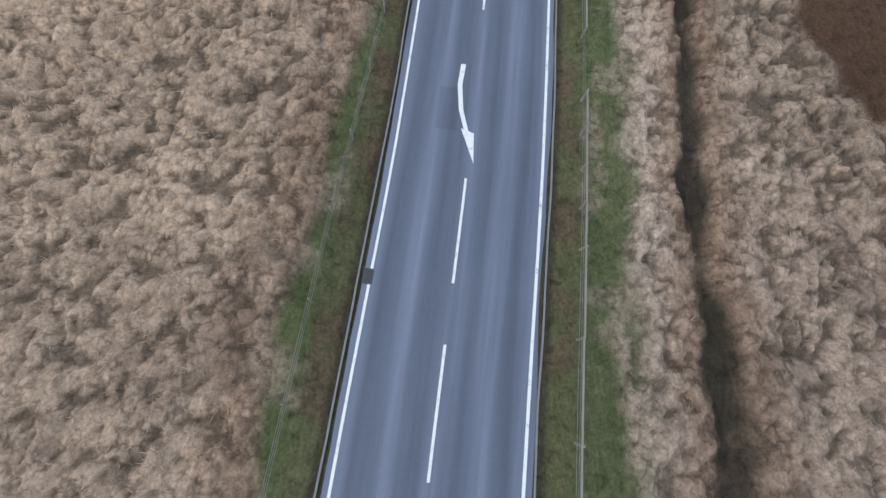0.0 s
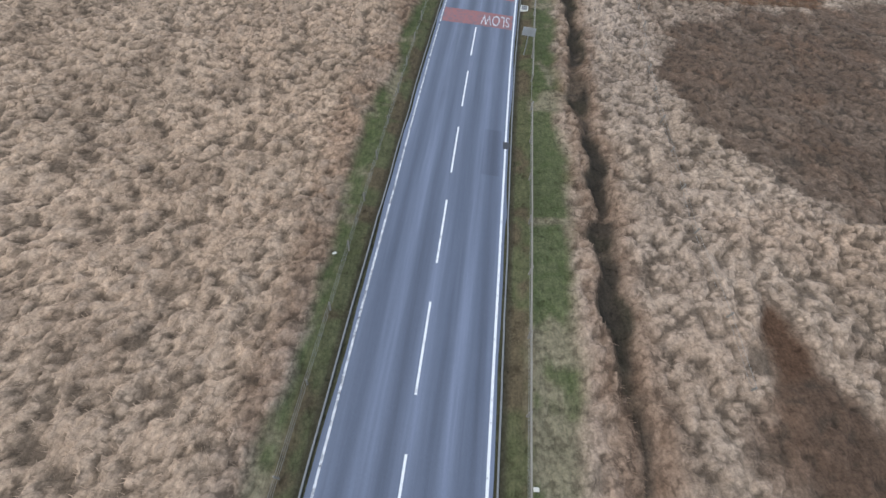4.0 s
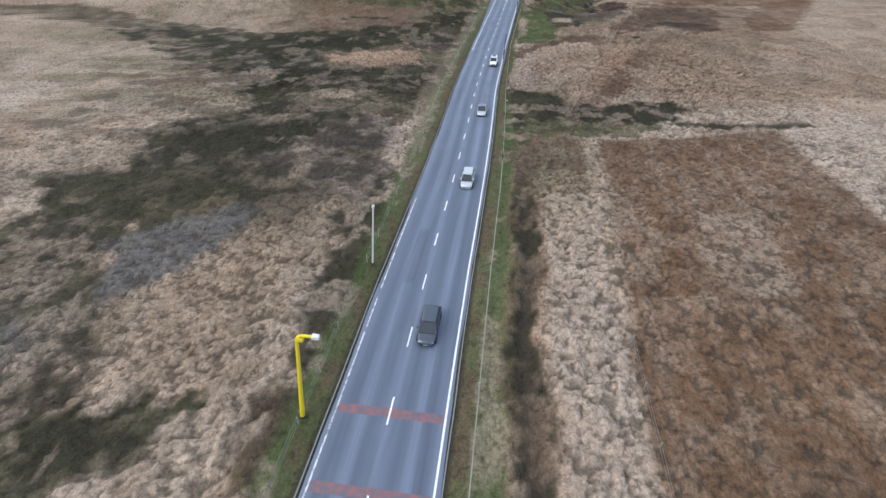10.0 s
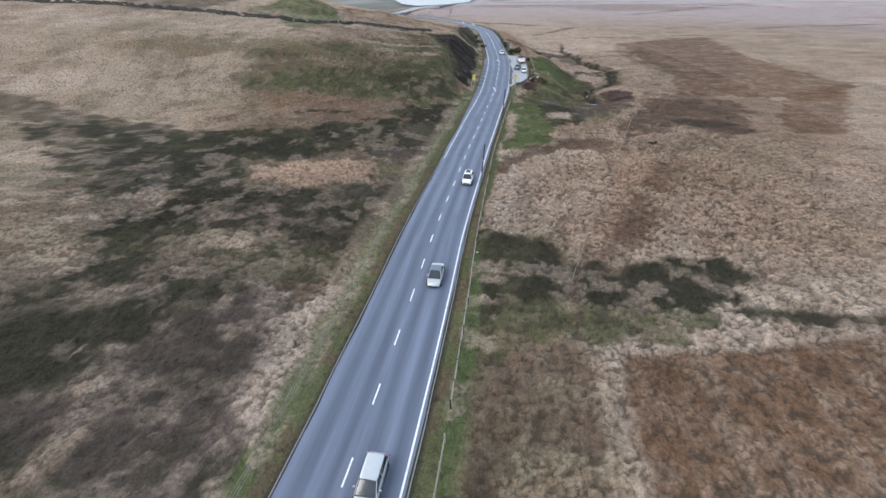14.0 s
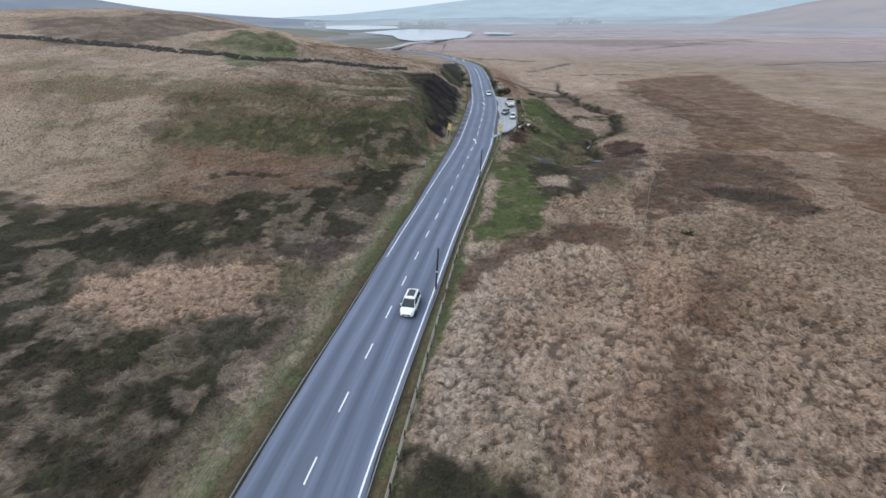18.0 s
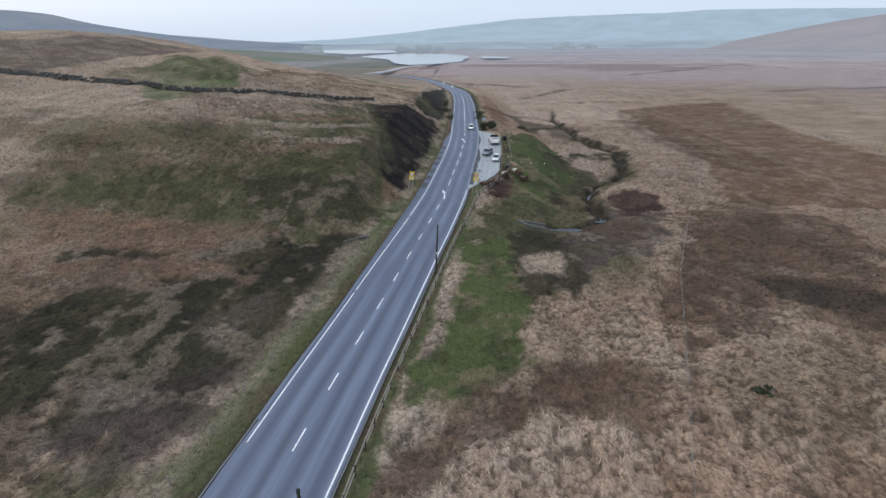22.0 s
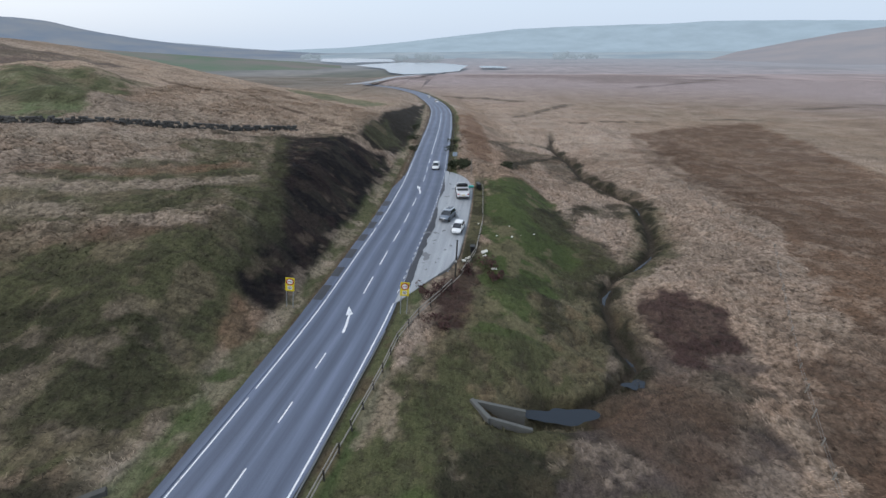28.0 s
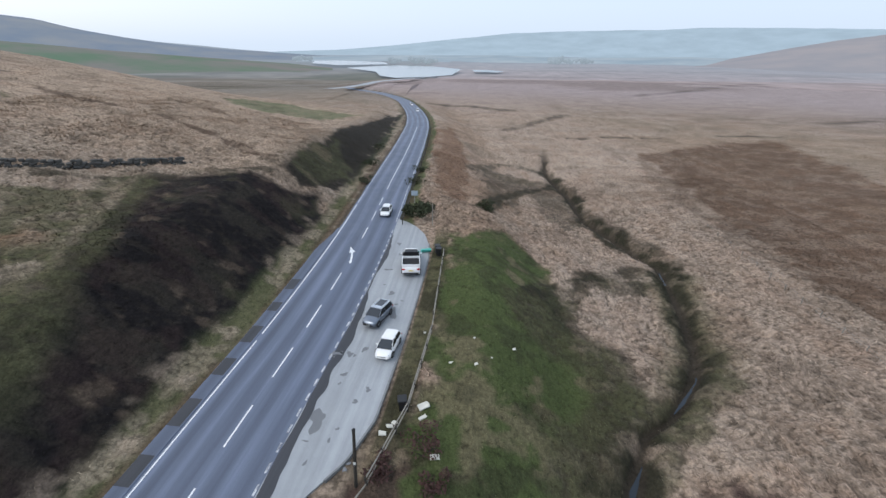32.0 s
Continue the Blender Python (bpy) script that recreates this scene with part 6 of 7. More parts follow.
    for s in (-1, 1):
        for yy in (-h2 + 0.85, nose - 0.85):
            bm = bmesh.new()
            bmesh.ops.create_cone(bm, cap_ends=True, segments=18, radius1=wr + 0.06, radius2=wr + 0.06, depth=0.06, matrix=pose(s * (w - 0.015), yy, wr + 0.02, 0, 90, 0))
            part("wheel_arch", bm, M["black"], ob)
            t = shared("wheel", ty, ob, pose(s * (w - 0.06), yy, wr))
            shared("rim", rm, t, Matrix.Identity(4))
    if form == "pickup":
        bm = bmesh.new()
        for cx, cy, sx, sy in ((-w + 0.05, -1.3, 0.06, 1.95), (w - 0.05, -1.3, 0.06, 1.95), (0, -2.25, W - 0.1, 0.06), (0, -0.36, W - 0.1, 0.06)):
            box(bm, (cx, cy, belt + 0.12), (sx, sy, 0.34), 0.012)
        part("load_bed", bm, paint, ob, "white drop-side load bed")
        bm = bmesh.new()
        box(bm, (0, -0.31, belt + 0.42), (W - 0.2, 0.05, 0.62), 0.02)
        box(bm, (0, 0.05, H + 0.05), (W - 0.5, 0.7, 0.05), 0.02)
        part("headboard", bm, M["black"], ob, "black headboard and rack over the cab")
        bm = bmesh.new()
        box(bm, (0, -1.3, belt + 0.02), (W - 0.16, 1.85, 0.05))
        part("bed_floor", bm, M["black"], ob, "dark load bed floor")
        for s in (-1, 1):
            bm = bmesh.new()
            tube(bm, (s * 0.8, -0.34, belt), (s * 0.8, -0.34, H + 0.08), 0.03)
            part("rack_post", bm, M["black"], ob)
        bm = bmesh.new()
        tube(bm, (-0.8, -0.34, H + 0.08), (0.8, -0.34, H + 0.08), 0.03)
        part("rack_bar", bm, M["black"], ob)
    return ob


car("suv", "dark blue-grey estate-bodied SUV with silver roof and glass sunroof", at_road(-1.97, -24.75, 0.02), M["car_dark"], 4.6, 1.86, 1.66, "suv", "car_roof", k=0.78)
car("car", "dark blue saloon driving on the road", at_road(1.35, 57.0, 0.02, 180), M["car_blue"], 4.6, 1.8, 1.45, "hatch")
car("car", "silver estate car driving on the road", at_road(1.75, 80.4, 0.02, 180), M["car_silver"], 4.5, 1.8, 1.5, "hatch")
car("car", "silver-white saloon with dark roof driving on the road", at_road(1.85, 103.0, 0.02, 180), M["car_silver"], 4.6, 1.82, 1.46, "saloon", "car_dark")
car("suv", "white off-road car driving on the road", at_road(2.0, 130.0, 0.02, 180), M["car_white"], 4.4, 1.85, 1.8, "suv")
car("car", "white hatchback driving on the road", at_road(1.7, 246.0, 0.02, 180), M["car_white"], 4.3, 1.8, 1.46, "hatch")
car("car", "white hatchback parked in the lay-by", at_road(8.1, 215.4, 0.04, 176), M["car_white"], 4.3, 1.8, 1.46, "hatch")
car("pickup", "white pickup with drop-side bed parked in the lay-by", at_road(7.5, 229.8, 0.04, 8), M["car_white"], 4.9, 1.86, 1.72, "pickup", k=1.08)
car("suv", "dark grey SUV with silver roof pulled in beside the white hatchback", at_road(6.1, 219.4, 0.04, 166), M["car_dark"], 4.6, 1.86, 1.66, "suv", "car_roof")
for yy, dd in ((392.0, 1.6), (432.0, 1.6)):
    car("car", "white car far off on the bend", at_road(dd, yy, 0.02, 180), M["car_white"], 4.3, 1.8, 1.46, "hatch")


# ---------------------------------------------------------------- fences
def fence(label, line, gap, post_h, rails, seed, post_mat, rail_mat, wires=(), r=0.055):
    """Posts along a line of (x, y) places, with rails and wires between them."""
    rs = np.random.RandomState(seed)
    pts = [line[0]]
    for (xa, ya), (xb, yb) in zip(line, line[1:]):
        n = max(1, int(round(math.hypot(xb - xa, yb - ya) / gap)))
        pts += [(xa + (xb - xa) * i / n, ya + (yb - ya) * i / n) for i in range(1, n + 1)]
    x0, y0 = pts[0]
    ob = thing("fence", label, "fence", pose(x0, y0, land(x0, y0)))
    inv = ob.matrix_world.inverted()
    bm = bmesh.new()
    box(bm, (0, 0, post_h / 2 - 0.15), (r * 2, r * 1.8, post_h + 0.3), 0.012)
    pm = mesh_of("post", bm, post_mat)
    bm = bmesh.new()
    box(bm, (0.5, 0, 0), (1.0, 0.075, 0.1), 0.008)
    rm = mesh_of("rail", bm, rail_mat)
    bm = bmesh.new()
    tube(bm, (0, 0, 0), (1, 0, 0), 0.008, seg=4)
    wm = mesh_of("wire", bm, M["wire"])
    tops = []
    for x, y in pts:
        z = land(x, y)
        m = pose(x, y, z, rs.normal(0, 2.5), rs.normal(0, 2.5), rs.uniform(-15, 15))
        shared("post", pm, ob, inv @ m @ Matrix.Diagonal((1, 1, rs.uniform(0.92, 1.06), 1)))
        tops.append(Vector((x, y, z)))
    for a, b in zip(tops, tops[1:]):
        for hgt, me, nm, jit in [(h, rm, "rail", 0.03) for h in rails] + [(h, wm, "wire", 0.01) for h in wires]:
            if nm == "rail" and rs.rand() < 0.04:
                continue
            pa, pb = a + Vector((0, 0, hgt + rs.normal(0, jit))), b + Vector((0, 0, hgt + rs.normal(0, jit)))
            dvec = pb - pa
            q = dvec.to_track_quat("X", "Z").to_matrix().to_4x4()
            shared(nm, me, ob, inv @ Matrix.Translation(pa) @ q @ Matrix.Diagonal((dvec.length, 1, 1, 1)))
    return ob


def along(offsets, y0, y1, step):
    out = []
    y = y0
    while y <= y1 + 1e-6:
        d = float(np.interp(y, [o[0] for o in offsets], [o[1] for o in offsets]))
        t = at_road(d, y).translation
        out.append((t.x, t.y))
        y += step
    return out


OFF_R = [(-80, 5.6), (-50, 5.5), (-14, 5.3), (25, 5.5), (81, 5.7), (116, 5.4), (141, 4.9), (160, 5.0), (172, 5.1), (191, 5.7), (196, 7.0)]
OFF_L = [(-80, -5.9), (-48, -5.7), (-29, -5.0), (40, -5.4), (85, -5.9), (104, -6.2), (149, -6.2), (170, -6.4)]
fence("weathered timber post-and-rail fence along the verge", along(OFF_R, -76, 84, 4.0), 2.7, 1.0, (0.92,), 501, M["wood"], M["wood"], (0.35, 0.62))
fence("dark timber post-and-rail fence along the verge", along(OFF_R, 86.7, 196, 4.0) + [(33.2, 202.1), (34.4, 206.1), (35.0, 208.0), (36.2, 217.0), (36.8, 232.5)], 2.3, 1.05, (0.95, 0.5), 511, M["dark_wood"], M["wood"], ())
fence("thin post-and-wire fence along the verge", along(OFF_L, -76, 60, 4.0), 4.0, 0.95, (), 521, M["wood"], M["wood"], (0.9, 0.6, 0.3), 0.04)
fence("leaning post-and-wire fence in long grass", along(OFF_L, 64, 172, 4.0), 2.8, 1.05, (), 531, M["wood"], M["wood"], (0.95, 0.6, 0.3), 0.05)
fence("dark fence along the far verge", along([(242, 4.6), (430, 4.6)], 242, 330, 6.0), 3.0, 1.05, (0.95, 0.5), 541, M["dark_wood"], M["dark_wood"], ())
fence("old post-and-wire fence across the moor", [(25.0, 103.2), (29.5, 114.6), (37.4, 132.7), (43.0, 146.4), (51.2, 166.2), (63.4, 190.0), (78.4, 217.6), (79.6, 240), (80.5, 255)], 3.4, 0.95, (), 551, M["wood"], M["wood"], (0.85, 0.5), 0.045)
fence("old post-and-wire fence across the moor", [(12.2, -11), (12.5, -7), (12.6, -1.2), (14.4, 14.5), (15.6, 22.3), (16.7, 26.8), (20.0, 56.0)], 4.0, 0.95, (), 561, M["wood"], M["wood"], (0.85, 0.5), 0.045)


# ---------------------------------------------------------------- poles, camera post and signs
def pole(label, x, y, h, r, mat, lean=(0, 0), cap=None, category="pole", name="post"):
    ob = thing(name, label, category, pose(x, y, land(x, y), lean[0], lean[1], 0))
    bm = bmesh.new()
    tube(bm, (0, 0, -0.4), (0, 0, h), r, r * 0.8, 10)
    part("shaft", bm, mat, ob, smooth=False)
    if cap:
        bm = bmesh.new()
        box(bm, (0, -0.06, h - 0.1), (0.22, 0.3, 0.18), 0.03)
        part("sensor_head", bm, M[cap], ob, "small pale sensor head")
        bm = bmesh.new()
        tube(bm, (0, 0, -0.02), (0, 0, 0.28), r * 1.6, r * 1.5, 10)
        part("base_collar", bm, M["black"], ob, "dark base collar")
    return ob


pole("pale painted detector post beside the verge", -4.7, 33.2, 7.0, 0.085, M["pole_white"], (0, 9), "pole_white", "post", "detector_post")
pole("pale painted detector post beside the verge", -0.85, 64.6, 6.6, 0.085, M["pole_white"], (0, 7), "pole_white", "post", "detector_post")
ob = thing("camera_post", "bright yellow speed camera post with bent arm", "camera post", pose(-3.0, 49.2, land(-3.0, 49.2), 0, 10, 0))
bm = bmesh.new()
tube(bm, (0, 0, -0.4), (0, 0, 7.9), 0.16, 0.10, 12)
part("mast", bm, M["yellow"], ob)
bm = bmesh.new()
pts = [(0, 0, 7.9), (0.05, 0, 8.15), (0.25, 0, 8.3), (0.6, 0, 8.32), (0.85, 0, 8.32)]
for a, b in zip(pts, pts[1:]):
    tube(bm, a, b, 0.09, 0.085, 8)
part("arm", bm, M["yellow"], ob)
bm = bmesh.new()
box(bm, (1.0, 0, 8.34), (0.4, 0.28, 0.26), 0.04)
part("camera_head", bm, M["plate_w"], ob, "pale camera head")
bm = bmesh.new()
box(bm, (0.2, 0, 8.0), (0.34, 0.24, 0.3), 0.04)
part("junction_box", bm, M["yellow"], ob)
bm = bmesh.new()
tube(bm, (0, 0, 0), (0, 0, 0.25), 0.25, 0.22, 12)
part("base_flange", bm, M["trim"], ob)

for x, y, h, ln in ((16.6, 133.6, 4.9, 4), (22.2, 165.0, 6.3, 3), (32.5, 202.2, 4.6, 2.5)):
    ob = pole("dark timber pole by the roadside fence", x, y, h, 0.11, M["dark_wood"], (0, ln), None, "pole", "timber_pole")
    bm = bmesh.new()
    tube(bm, (0, 0, h - 0.02), (0, 0, h + 0.08), 0.12, 0.05, 10)
    part("cap", bm, M["black"], ob)
    bm = bmesh.new()
    box(bm, (0, -0.12, h * 0.45), (0.14, 0.04, 0.2), 0.01)
    part("marker_plate", bm, M["plate_w"], ob, "small pale marker plate")
pole("thin timber pole beyond the lay-by", 34.9, 242.0, 3.2, 0.07, M["wood"], (0, 0), None, "pole", "timber_pole")


def ring_mesh(bm, r0, r1, z, n=28):
    a = [bm.verts.new((r0 * math.cos(6.2832 * i / n), z, r0 * math.sin(6.2832 * i / n))) for i in range(n)]
    b = [bm.verts.new((r1 * math.cos(6.2832 * i / n), z, r1 * math.sin(6.2832 * i / n))) for i in range(n)]
    for i in range(n):
        bm.faces.new((a[i], a[(i + 1) % n], b[(i + 1) % n], b[i]))


def disc_mesh(bm, r, z, n=28):
    bm.faces.new([bm.verts.new((r * math.cos(6.2832 * i / n), z, r * math.sin(6.2832 * i / n))) for i in range(n)])


def warning_sign(x, y, turn, lean):
    ob = thing("road_sign", "yellow-backed road sign with red-ringed disc on two grey posts", "road sign", pose(x, y, land(x, y), 0, lean, turn), "yellow road signs")
    for s in (-1, 1):
        bm = bmesh.new()
        tube(bm, (s * 0.32, 0.06, -0.4), (s * 0.32, 0.06, 2.9), 0.045, 0.045, 8)
        part("post", bm, M["galv"], ob)
    bm = bmesh.new()
    box(bm, (0, 0, 2.85), (0.86, 0.03, 1.5), 0.012)
    board = part("board", bm, M["yellow"], ob, "yellow backing board")
    bm = bmesh.new()
    box(bm, (0, 0.035, 2.85), (0.78, 0.03, 1.4), 0.01)
    part("board_back", bm, M["sign_grey"], ob)
    for mat, zz, fn in (("white", -0.020, lambda b, z: disc_mesh(b, 0.35, z)), ("red_paint", -0.024, lambda b, z: ring_mesh(b, 0.27, 0.36, z)), ("black", -0.024, lambda b, z: ring_mesh(b, 0.36, 0.38, z))):
        bm = bmesh.new()
        fn(bm, zz)
        o = part("roundel", bm, M[mat], board)
        o.matrix_local = pose(0, 0, 3.15)
    for i, dx in enumerate((-0.11, 0.11)):
        bm = bmesh.new()
        box(bm, (dx, -0.028, 3.15), (0.15, 0.008, 0.09), 0.002)
        part("symbol_bar", bm, M["red_paint" if i == 0 else "black"], board)
    bm = bmesh.new()
    box(bm, (0, -0.022, 2.48), (0.44, 0.012, 0.4), 0.003)
    part("sub_plate", bm, M["white"], board, "white plate under the disc")
    for dz, ww in ((0.1, 0.28), (0.0, 0.34), (-0.1, 0.24)):
        bm = bmesh.new()
        box(bm, (0, -0.031, 2.48 + dz), (ww, 0.006, 0.045))
        part("text_bar", bm, M["black"], board)
    return ob


warning_sign(16.0, 194.5, 6, 9)
warning_sign(27.5, 194.3, 4, 5)

ob = thing("road_sign", "grey-backed rectangular road sign on a single post", "road sign", pose(4.0, 19.9, land(4.0, 19.9), 0, 0, -8))
bm = bmesh.new()
tube(bm, (0, 0, -0.3), (0, 0, 2.5), 0.04, 0.04, 8)
part("post", bm, M["galv"], ob)
bm = bmesh.new()
box(bm, (0, 0.05, 2.25), (1.15, 0.025, 0.75), 0.01)
part("board", bm, M["sign_grey"], ob, "grey metal sign back")
for dz in (-0.2, 0.2):
    bm = bmesh.new()
    box(bm, (0, 0.02, 2.25 + dz), (1.0, 0.03, 0.05), 0.005)
    part("stiffener", bm, M["galv"], ob)
ob = thing("chamber_cover", "pale concrete chamber cover set in the grass verge", "chamber cover", pose(4.75, 28.9, land(4.75, 28.9), 0, 0, -8))
bm = bmesh.new()
box(bm, (0, 0, 0.03), (0.78, 1.05, 0.26), 0.03)
part("surround", bm, M["pole_white"], ob)
bm = bmesh.new()
box(bm, (0, 0, 0.17), (0.6, 0.82, 0.03), 0.008)
part("lid", bm, M["kerb"], ob, "grey lid")
for e in (-0.2, 0.2):
    bm = bmesh.new()
    box(bm, (0, e, 0.192), (0.16, 0.05, 0.015), 0.004)
    part("lifting_slot", bm, M["black"], ob)
ob = thing("road_sign", "small pale blue sign beyond the lay-by", "road sign", pose(31.6, 250.7, land(31.6, 250.7)))
bm = bmesh.new()
tube(bm, (0, 0.04, -0.3), (0, 0.04, 2.0), 0.035, 0.035, 8)
part("post", bm, M["galv"], ob)
bm = bmesh.new()
box(bm, (0, 0, 1.8), (1.0, 0.025, 0.8), 0.01)
part("board", bm, M["blue"], ob, "pale blue board")

# ---------------------------------------------------------------- bins and rubbish
def wheelie_bin(x, y, turn, label):
    ob = thing("litter_bin", label, "bin", pose(x, y, land(x, y), 0, 0, turn), "bins in the lay-by")
    bm = bmesh.new()
    loft(bm, [[(-0.24, -0.26, 0.06), (0.24, -0.26, 0.06), (0.24, 0.26, 0.06), (-0.24, 0.26, 0.06)], [(-0.3, -0.34, 1.0), (0.3, -0.34, 1.0), (0.3, 0.34, 1.0), (-0.3, 0.34, 1.0)]])
    part("body", bm, M["black"], ob)
    bm = bmesh.new()
    box(bm, (0, 0, 1.05), (0.66, 0.74, 0.1), 0.035)
    part("lid", bm, M["black"], ob)
    bm = bmesh.new()
    tube(bm, (-0.25, 0.4, 0.98), (0.25, 0.4, 0.98), 0.03)
    part("handle", bm, M["black"], ob)
    for s in (-1, 1):
        bm = bmesh.new()
        tube(bm, (s * 0.27, 0.28, 0.1), (s * 0.2, 0.28, 0.1), 0.1, 0.1, 12)
        part("wheel", bm, M["tyre"], ob)
    return ob


wheelie_bin(34.6, 208.3, 10, "black wheeled litter bin at the lay-by fence")
wheelie_bin(36.2, 232.4, -5, "black wheeled litter bin at the lay-by fence")
wheelie_bin(36.0, 233.2, 15, "black wheeled litter bin at the lay-by fence")


def rubbish(label, x, y, s, turn, mat, seed, tilt=8):
    rs = np.random.RandomState(seed)
    bm = bmesh.new()
    box(bm, (0, 0, s[2] / 2), s, min(s) * 0.2)
    for v in bm.verts:
        v.co += Vector(rs.normal(0, 0.035, 3)) * s[0]
    ob = part("rubbish", bm, mat, None, label)
    ob.matrix_world = pose(x, y, land(x, y) + 0.12, rs.normal(0, tilt), rs.normal(0, tilt), turn)
    return tagged(ob, category="rubbish", group="dumped rubbish")


for i, (x, y, sx, sy, sz, t) in enumerate(((36.1, 208.6, 1.1, 0.75, 0.3, 30), (36.1, 207.6, 0.8, 0.35, 0.2, 40), (37.1, 204.5, 0.8, 0.55, 0.25, 10), (38.0, 213.3, 0.5, 0.3, 0.15, 50), (40.0, 213.4, 0.6, 0.35, 0.18, 20),
                                           (41.4, 214.7, 0.35, 0.2, 0.12, 5), (43.6, 217.0, 0.6, 0.3, 0.15, -10), (40.0, 216.7, 0.35, 0.25, 0.12, 70), (33.9, 206.6, 0.6, 0.4, 0.3, 15), (34.2, 206.9, 0.45, 0.5, 0.35, 60),
                                           (33.5, 206.0, 0.7, 0.45, 0.3, 5), (35.6, 217.0, 0.3, 0.25, 0.25, 0), (1.3, 108.9, 0.45, 0.3, 0.12, 20), (15.2, 108.0, 0.3, 0.25, 0.12, 0), (-11.2, 4.4, 0.55, 0.4, 0.25, 15), (1.7, -15.5, 0.3, 0.25, 0.12, 0), (-8.9, -3.9, 0.3, 0.2, 0.12, 40))):
    rubbish("pale piece of dumped rubbish in the grass", x, y, (sx * 0.75, sy * 0.7, sz * 0.5), t, M["card"], 600 + i)
rubbish("teal plastic sheet dumped beside the pickup", 34.6, 233.3, (1.3, 0.5, 0.35), 20, M["teal"], 650)

# ---------------------------------------------------------------- culvert
ob = thing("culvert", "grey concrete culvert headwall with splayed wing walls", "culvert", pose(34.4, 183.2, -4.6))


def slab(a, b, top_a, top_b, low, thick):
    """A wall between two places with a sloping coping."""
    bm = bmesh.new()
    a, b = Vector((a[0], a[1], 0)), Vector((b[0], b[1], 0))
    n = (b - a).normalized().cross(Vector((0, 0, 1))) * thick / 2
    ring = []
    for p, t in ((a, top_a), (b, top_b)):
        ring.append([p - n + Vector((0, 0, low)), p + n + Vector((0, 0, low)), p + n + Vector((0, 0, t - 0.03)), p + n * 0.9 + Vector((0, 0, t)), p - n * 0.9 + Vector((0, 0, t)), p - n + Vector((0, 0, t - 0.03))])
    return loft(bm, ring)


part("headwall", slab((-0.3, 0.75), (1.05, -1.2), 0.42, 0.42, -2.6, 0.34), M["concrete"], ob)
part("wing_wall", slab((-0.22, 0.66), (3.85, 0.0), 0.40, 0.05, -2.6, 0.26), M["concrete"], ob)
part("wing_wall", slab((1.08, -1.12), (4.2, -1.6), 0.40, -0.15, -2.6, 0.26), M["concrete"], ob)
bm = bmesh.new()
box(bm, (2.2, -0.5, -1.75), (3.4, 1.3, 0.1))
part("apron", bm, M["stone"], ob)
ob = thing("culvert", "dark stone culvert parapet sunk in the bank", "culvert", pose(11.3, 173.4, land(11.3, 173.4)))
part("parapet", slab((-1.9, -0.9), (1.0, 0.9), 0.5, 0.55, -1.2, 0.4), M["stone"], ob)
# solid black block in place of the shade under the parapet
bm = bmesh.new()
box(bm, (-0.6, 0.15, -0.1), (2.6, 0.9, 0.4), 0.05, pose(0, 0, 0, 0, 0, 32))
part("opening_shade", bm, M["black"], ob, "black block standing in for shade under the parapet")

# ---------------------------------------------------------------- dry stone wall
def stone_wall(label, line, h, seed, size=0.85, near=300):
    rs = np.random.RandomState(seed)
    x0, y0 = line[0]
    ob = thing("stone_wall", label, "stone wall", pose(x0, y0, land(x0, y0)), kind="structure")
    inv = ob.matrix_world.inverted()
    kinds = []
    for k in range(6):
        bm = bmesh.new()
        box(bm, (0, 0, 0), (1, 1, 1), 0.16)
        for v in bm.verts:
            v.co += Vector(rs.normal(0, 0.07, 3))
        kinds.append(mesh_of("stone", bm, M["stone"]))
    count = 0
    for (xa, ya), (xb, yb) in zip(line, line[1:]):
        L = math.hypot(xb - xa, yb - ya)
        n = int(L / size)
        ang = math.degrees(math.atan2(yb - ya, xb - xa))
        for i in range(n):
            for row in range(3):
                if rs.rand() < 0.12 * (row + 0.3) or count >= near:
                    continue
                t = (i + 0.5 + 0.5 * (row % 2) + rs.normal(0, 0.1)) / n
                x, y = xa + (xb - xa) * t, ya + (yb - ya) * t
                s = (size * rs.uniform(0.8, 1.15), 0.62 - 0.1 * row + rs.normal(0, 0.05), h / 3 * rs.uniform(0.95, 1.3))
                m = pose(x + rs.normal(0, 0.06), y + rs.normal(0, 0.06), land(x, y) + 0.15 + h / 3 * (row + 0.5), rs.normal(0, 5), rs.normal(0, 5), ang + rs.normal(0, 6))
                shared("stone", kinds[rs.randint(6)], ob, inv @ m @ Matrix.Diagonal((*s, 1)))
                count += 1
    return ob


stone_wall("tumbled dark dry stone wall climbing the hill", [(2.3, 242.0), (-7, 232.0), (-15.6, 225.6), (-28.3, 218.0), (-45.2, 218.8)], 1.0, 701, 0.62)
stone_wall("dark dry stone wall high on the hill", [(-45.2, 218.8), (-73, 219.2), (-91.7, 219.8), (-124.9, 224), (-170, 232)], 1.1, 711, 1.5)


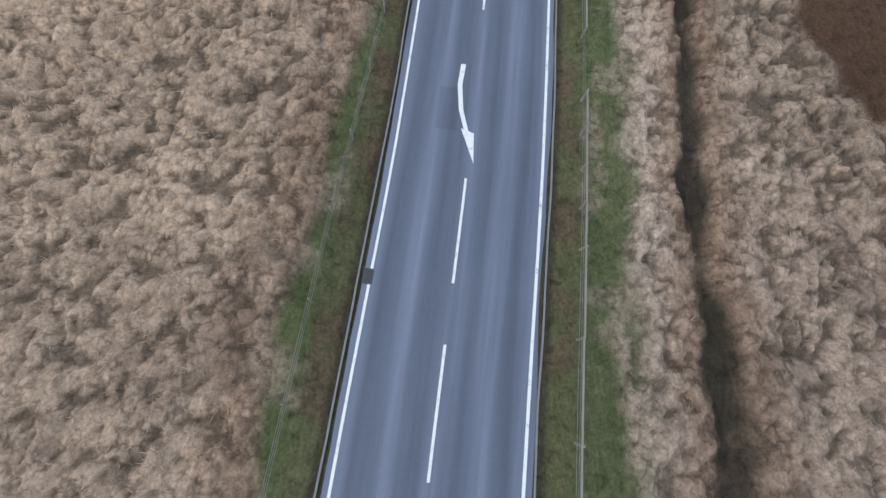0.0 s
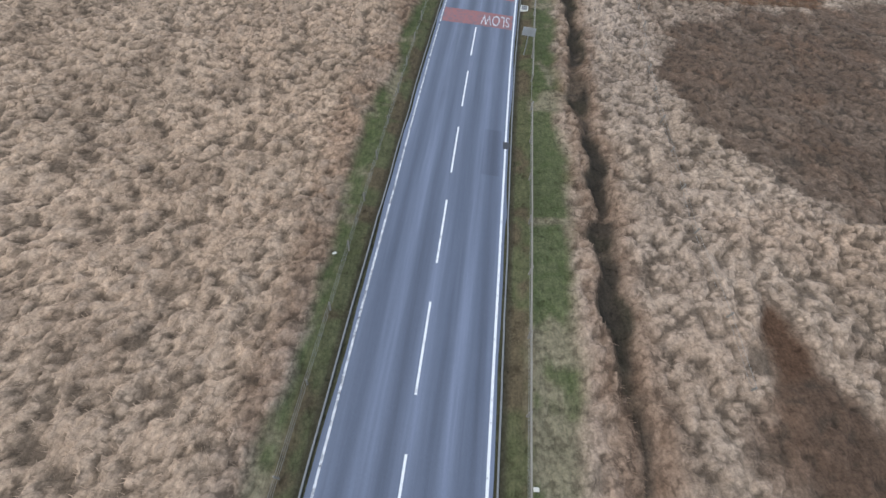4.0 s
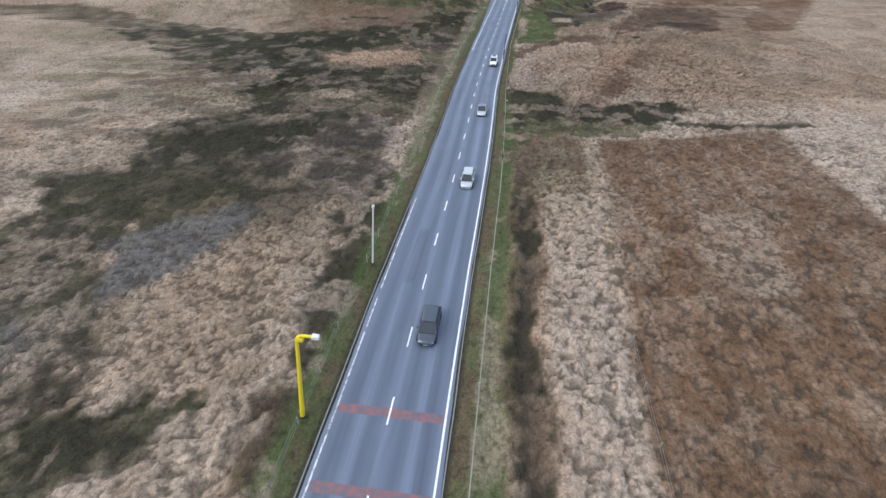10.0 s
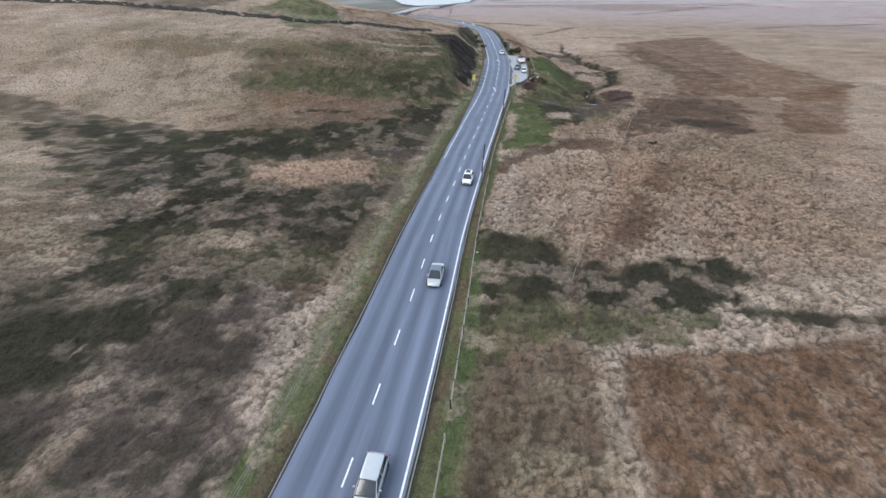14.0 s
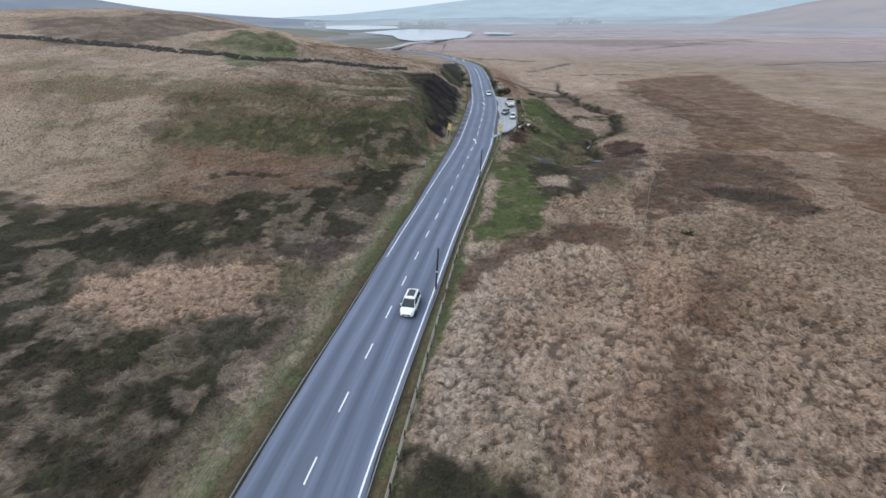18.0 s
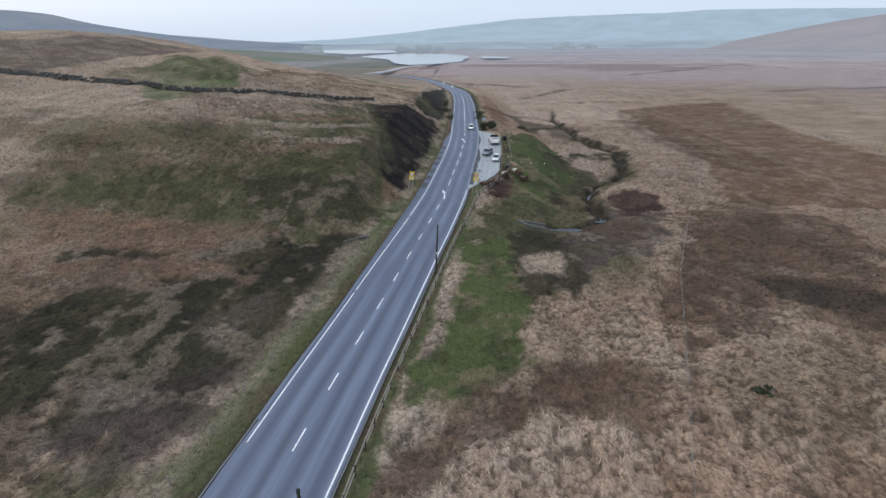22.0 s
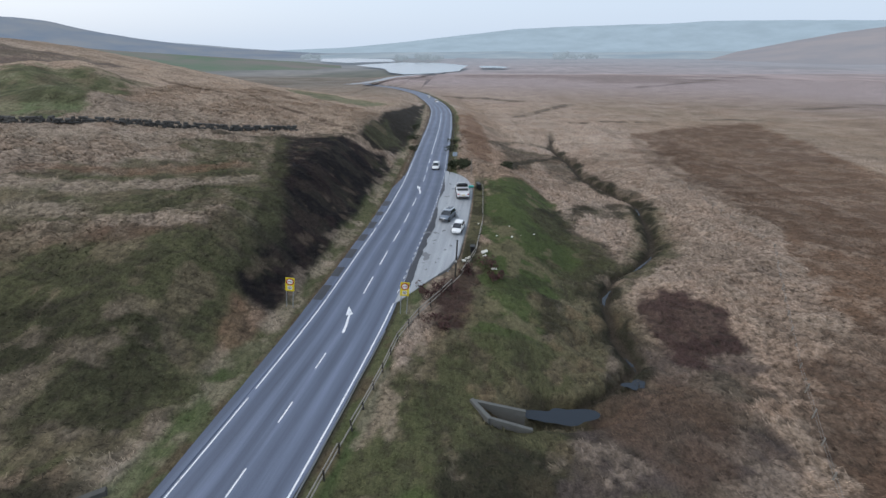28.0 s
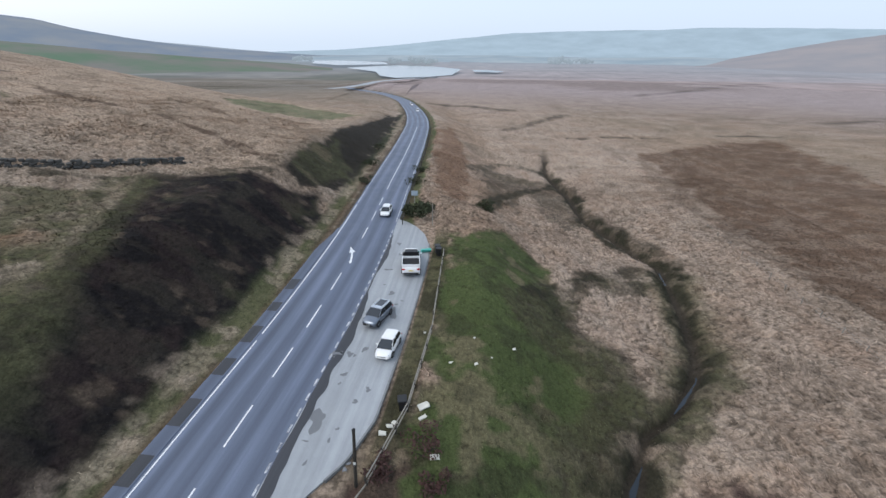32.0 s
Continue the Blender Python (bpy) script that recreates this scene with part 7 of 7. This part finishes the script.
# ---------------------------------------------------------------- bushes
def bush(name, label, x, y, r, h, mat, seed, n=420, leaf=0.16):
    """A bush of stems and many small leaf clumps with an uneven outline."""
    rs = np.random.RandomState(seed)
    z = land(x, y)
    ob = thing(name, label, "bush", pose(x, y, z))
    bm = bmesh.new()
    for i in range(9):
        a = rs.rand() * 6.28
        tube(bm, (0.1 * math.cos(a), 0.1 * math.sin(a), -0.2), (r * 0.7 * math.cos(a), r * 0.7 * math.sin(a), h * rs.uniform(0.5, 0.9)), 0.04, 0.015, 5)
    part("stems", bm, M["dark_wood"], ob)
    lobes = [(rs.normal(0, r * 0.45), rs.normal(0, r * 0.45), h * rs.uniform(0.35, 0.75), rs.uniform(0.3, 0.55)) for _ in range(7)]
    V, Fq = [], []
    for i in range(n):
        lx, ly, lz, lr = lobes[rs.randint(7)]
        d = rs.normal(0, 1, 3)
        d /= np.linalg.norm(d)
        c = np.array((lx, ly, lz)) + d * lr * r * rs.uniform(0.6, 1.05) * np.array((1, 1, 0.8))
        c[2] = max(c[2], 0.05)
        a, b = rs.normal(0, 1, 3), rs.normal(0, 1, 3)
        a *= leaf * rs.uniform(0.6, 1.4) / np.linalg.norm(a)
        b *= leaf * rs.uniform(0.4, 0.9) / np.linalg.norm(b)
        k = len(V)
        V += [c - a, c + b, c + a, c - b]
        Fq.append((k, k + 1, k + 2, k + 3))
    o = new("leaves", from_arrays("leaves", np.array(V), np.array(Fq), mat))
    o.parent = ob
    return ob


bush("bush", "dark evergreen bush at the end of the lay-by", 32.2, 244.8, 2.2, 2.4, M["leaf_dark"], 801, 900, 0.22)
bush("bush", "dark evergreen bush at the end of the lay-by", 34.0, 246.5, 1.6, 1.7, M["leaf_dark"], 802, 600, 0.2)
bush("bush", "dark round bush on the slope", 43.6, 257.0, 1.8, 1.7, M["leaf_dark"], 803, 600, 0.2)
bush("bush", "lone dark bush on the moor", 48.0, 145.4, 0.7, 1.1, M["leaf_dark"], 804, 200, 0.14)
for i, (x, y, r) in enumerate(((29.7, 197.3, 1.3), (31.4, 199.8, 1.4), (33.9, 203.0, 1.3), (36.3, 205.0, 1.3), (37.3, 203.0, 1.1), (31.6, 192.6, 1.3))):
    bush("bramble", "leafless reddish-brown bramble thicket", x, y, r, 1.0, M["leaf_maroon"], 820 + i, 420, 0.12)
for i, (x, y, r, h) in enumerate(((30.5, 262, 1.5, 1.4), (31, 270, 1.2, 1.2), (21.5, 262, 1.4, 1.2), (20.5, 275, 1.6, 1.4), (19.2, 290, 1.8, 1.6))):
    bush("bush", "scrubby dark bush in rough grass", x, y, r, h, M["leaf_dark"], 840 + i, 320, 0.15)

# far trees and walls by the reservoir
for i, (x, y, r, h) in enumerate(((-560, 1960, 26, 24), (-530, 1975, 18, 18), (-190, 1900, 30, 16), (-120, 1910, 34, 18), (-60, 1900, 24, 14), (420, 2050, 40, 22), (520, 2080, 30, 16))):
    rs = np.random.RandomState(900 + i)
    bm = bmesh.new()
    for k in range(26):
        bmesh.ops.create_icosphere(bm, subdivisions=1, radius=r * rs.uniform(0.14, 0.3), matrix=pose(rs.normal(0, r * 0.5), rs.normal(0, r * 0.3), h * rs.uniform(0.15, 0.75)))
    o = part("far_wood", bm, hazy("haze_trees", (0.30, 0.36, 0.41), 0.7), None, "clump of far trees by the reservoir in painted haze")
    tagged(o, category="wood", kind="stuff")
    o.matrix_world = pose(x, y, -29)
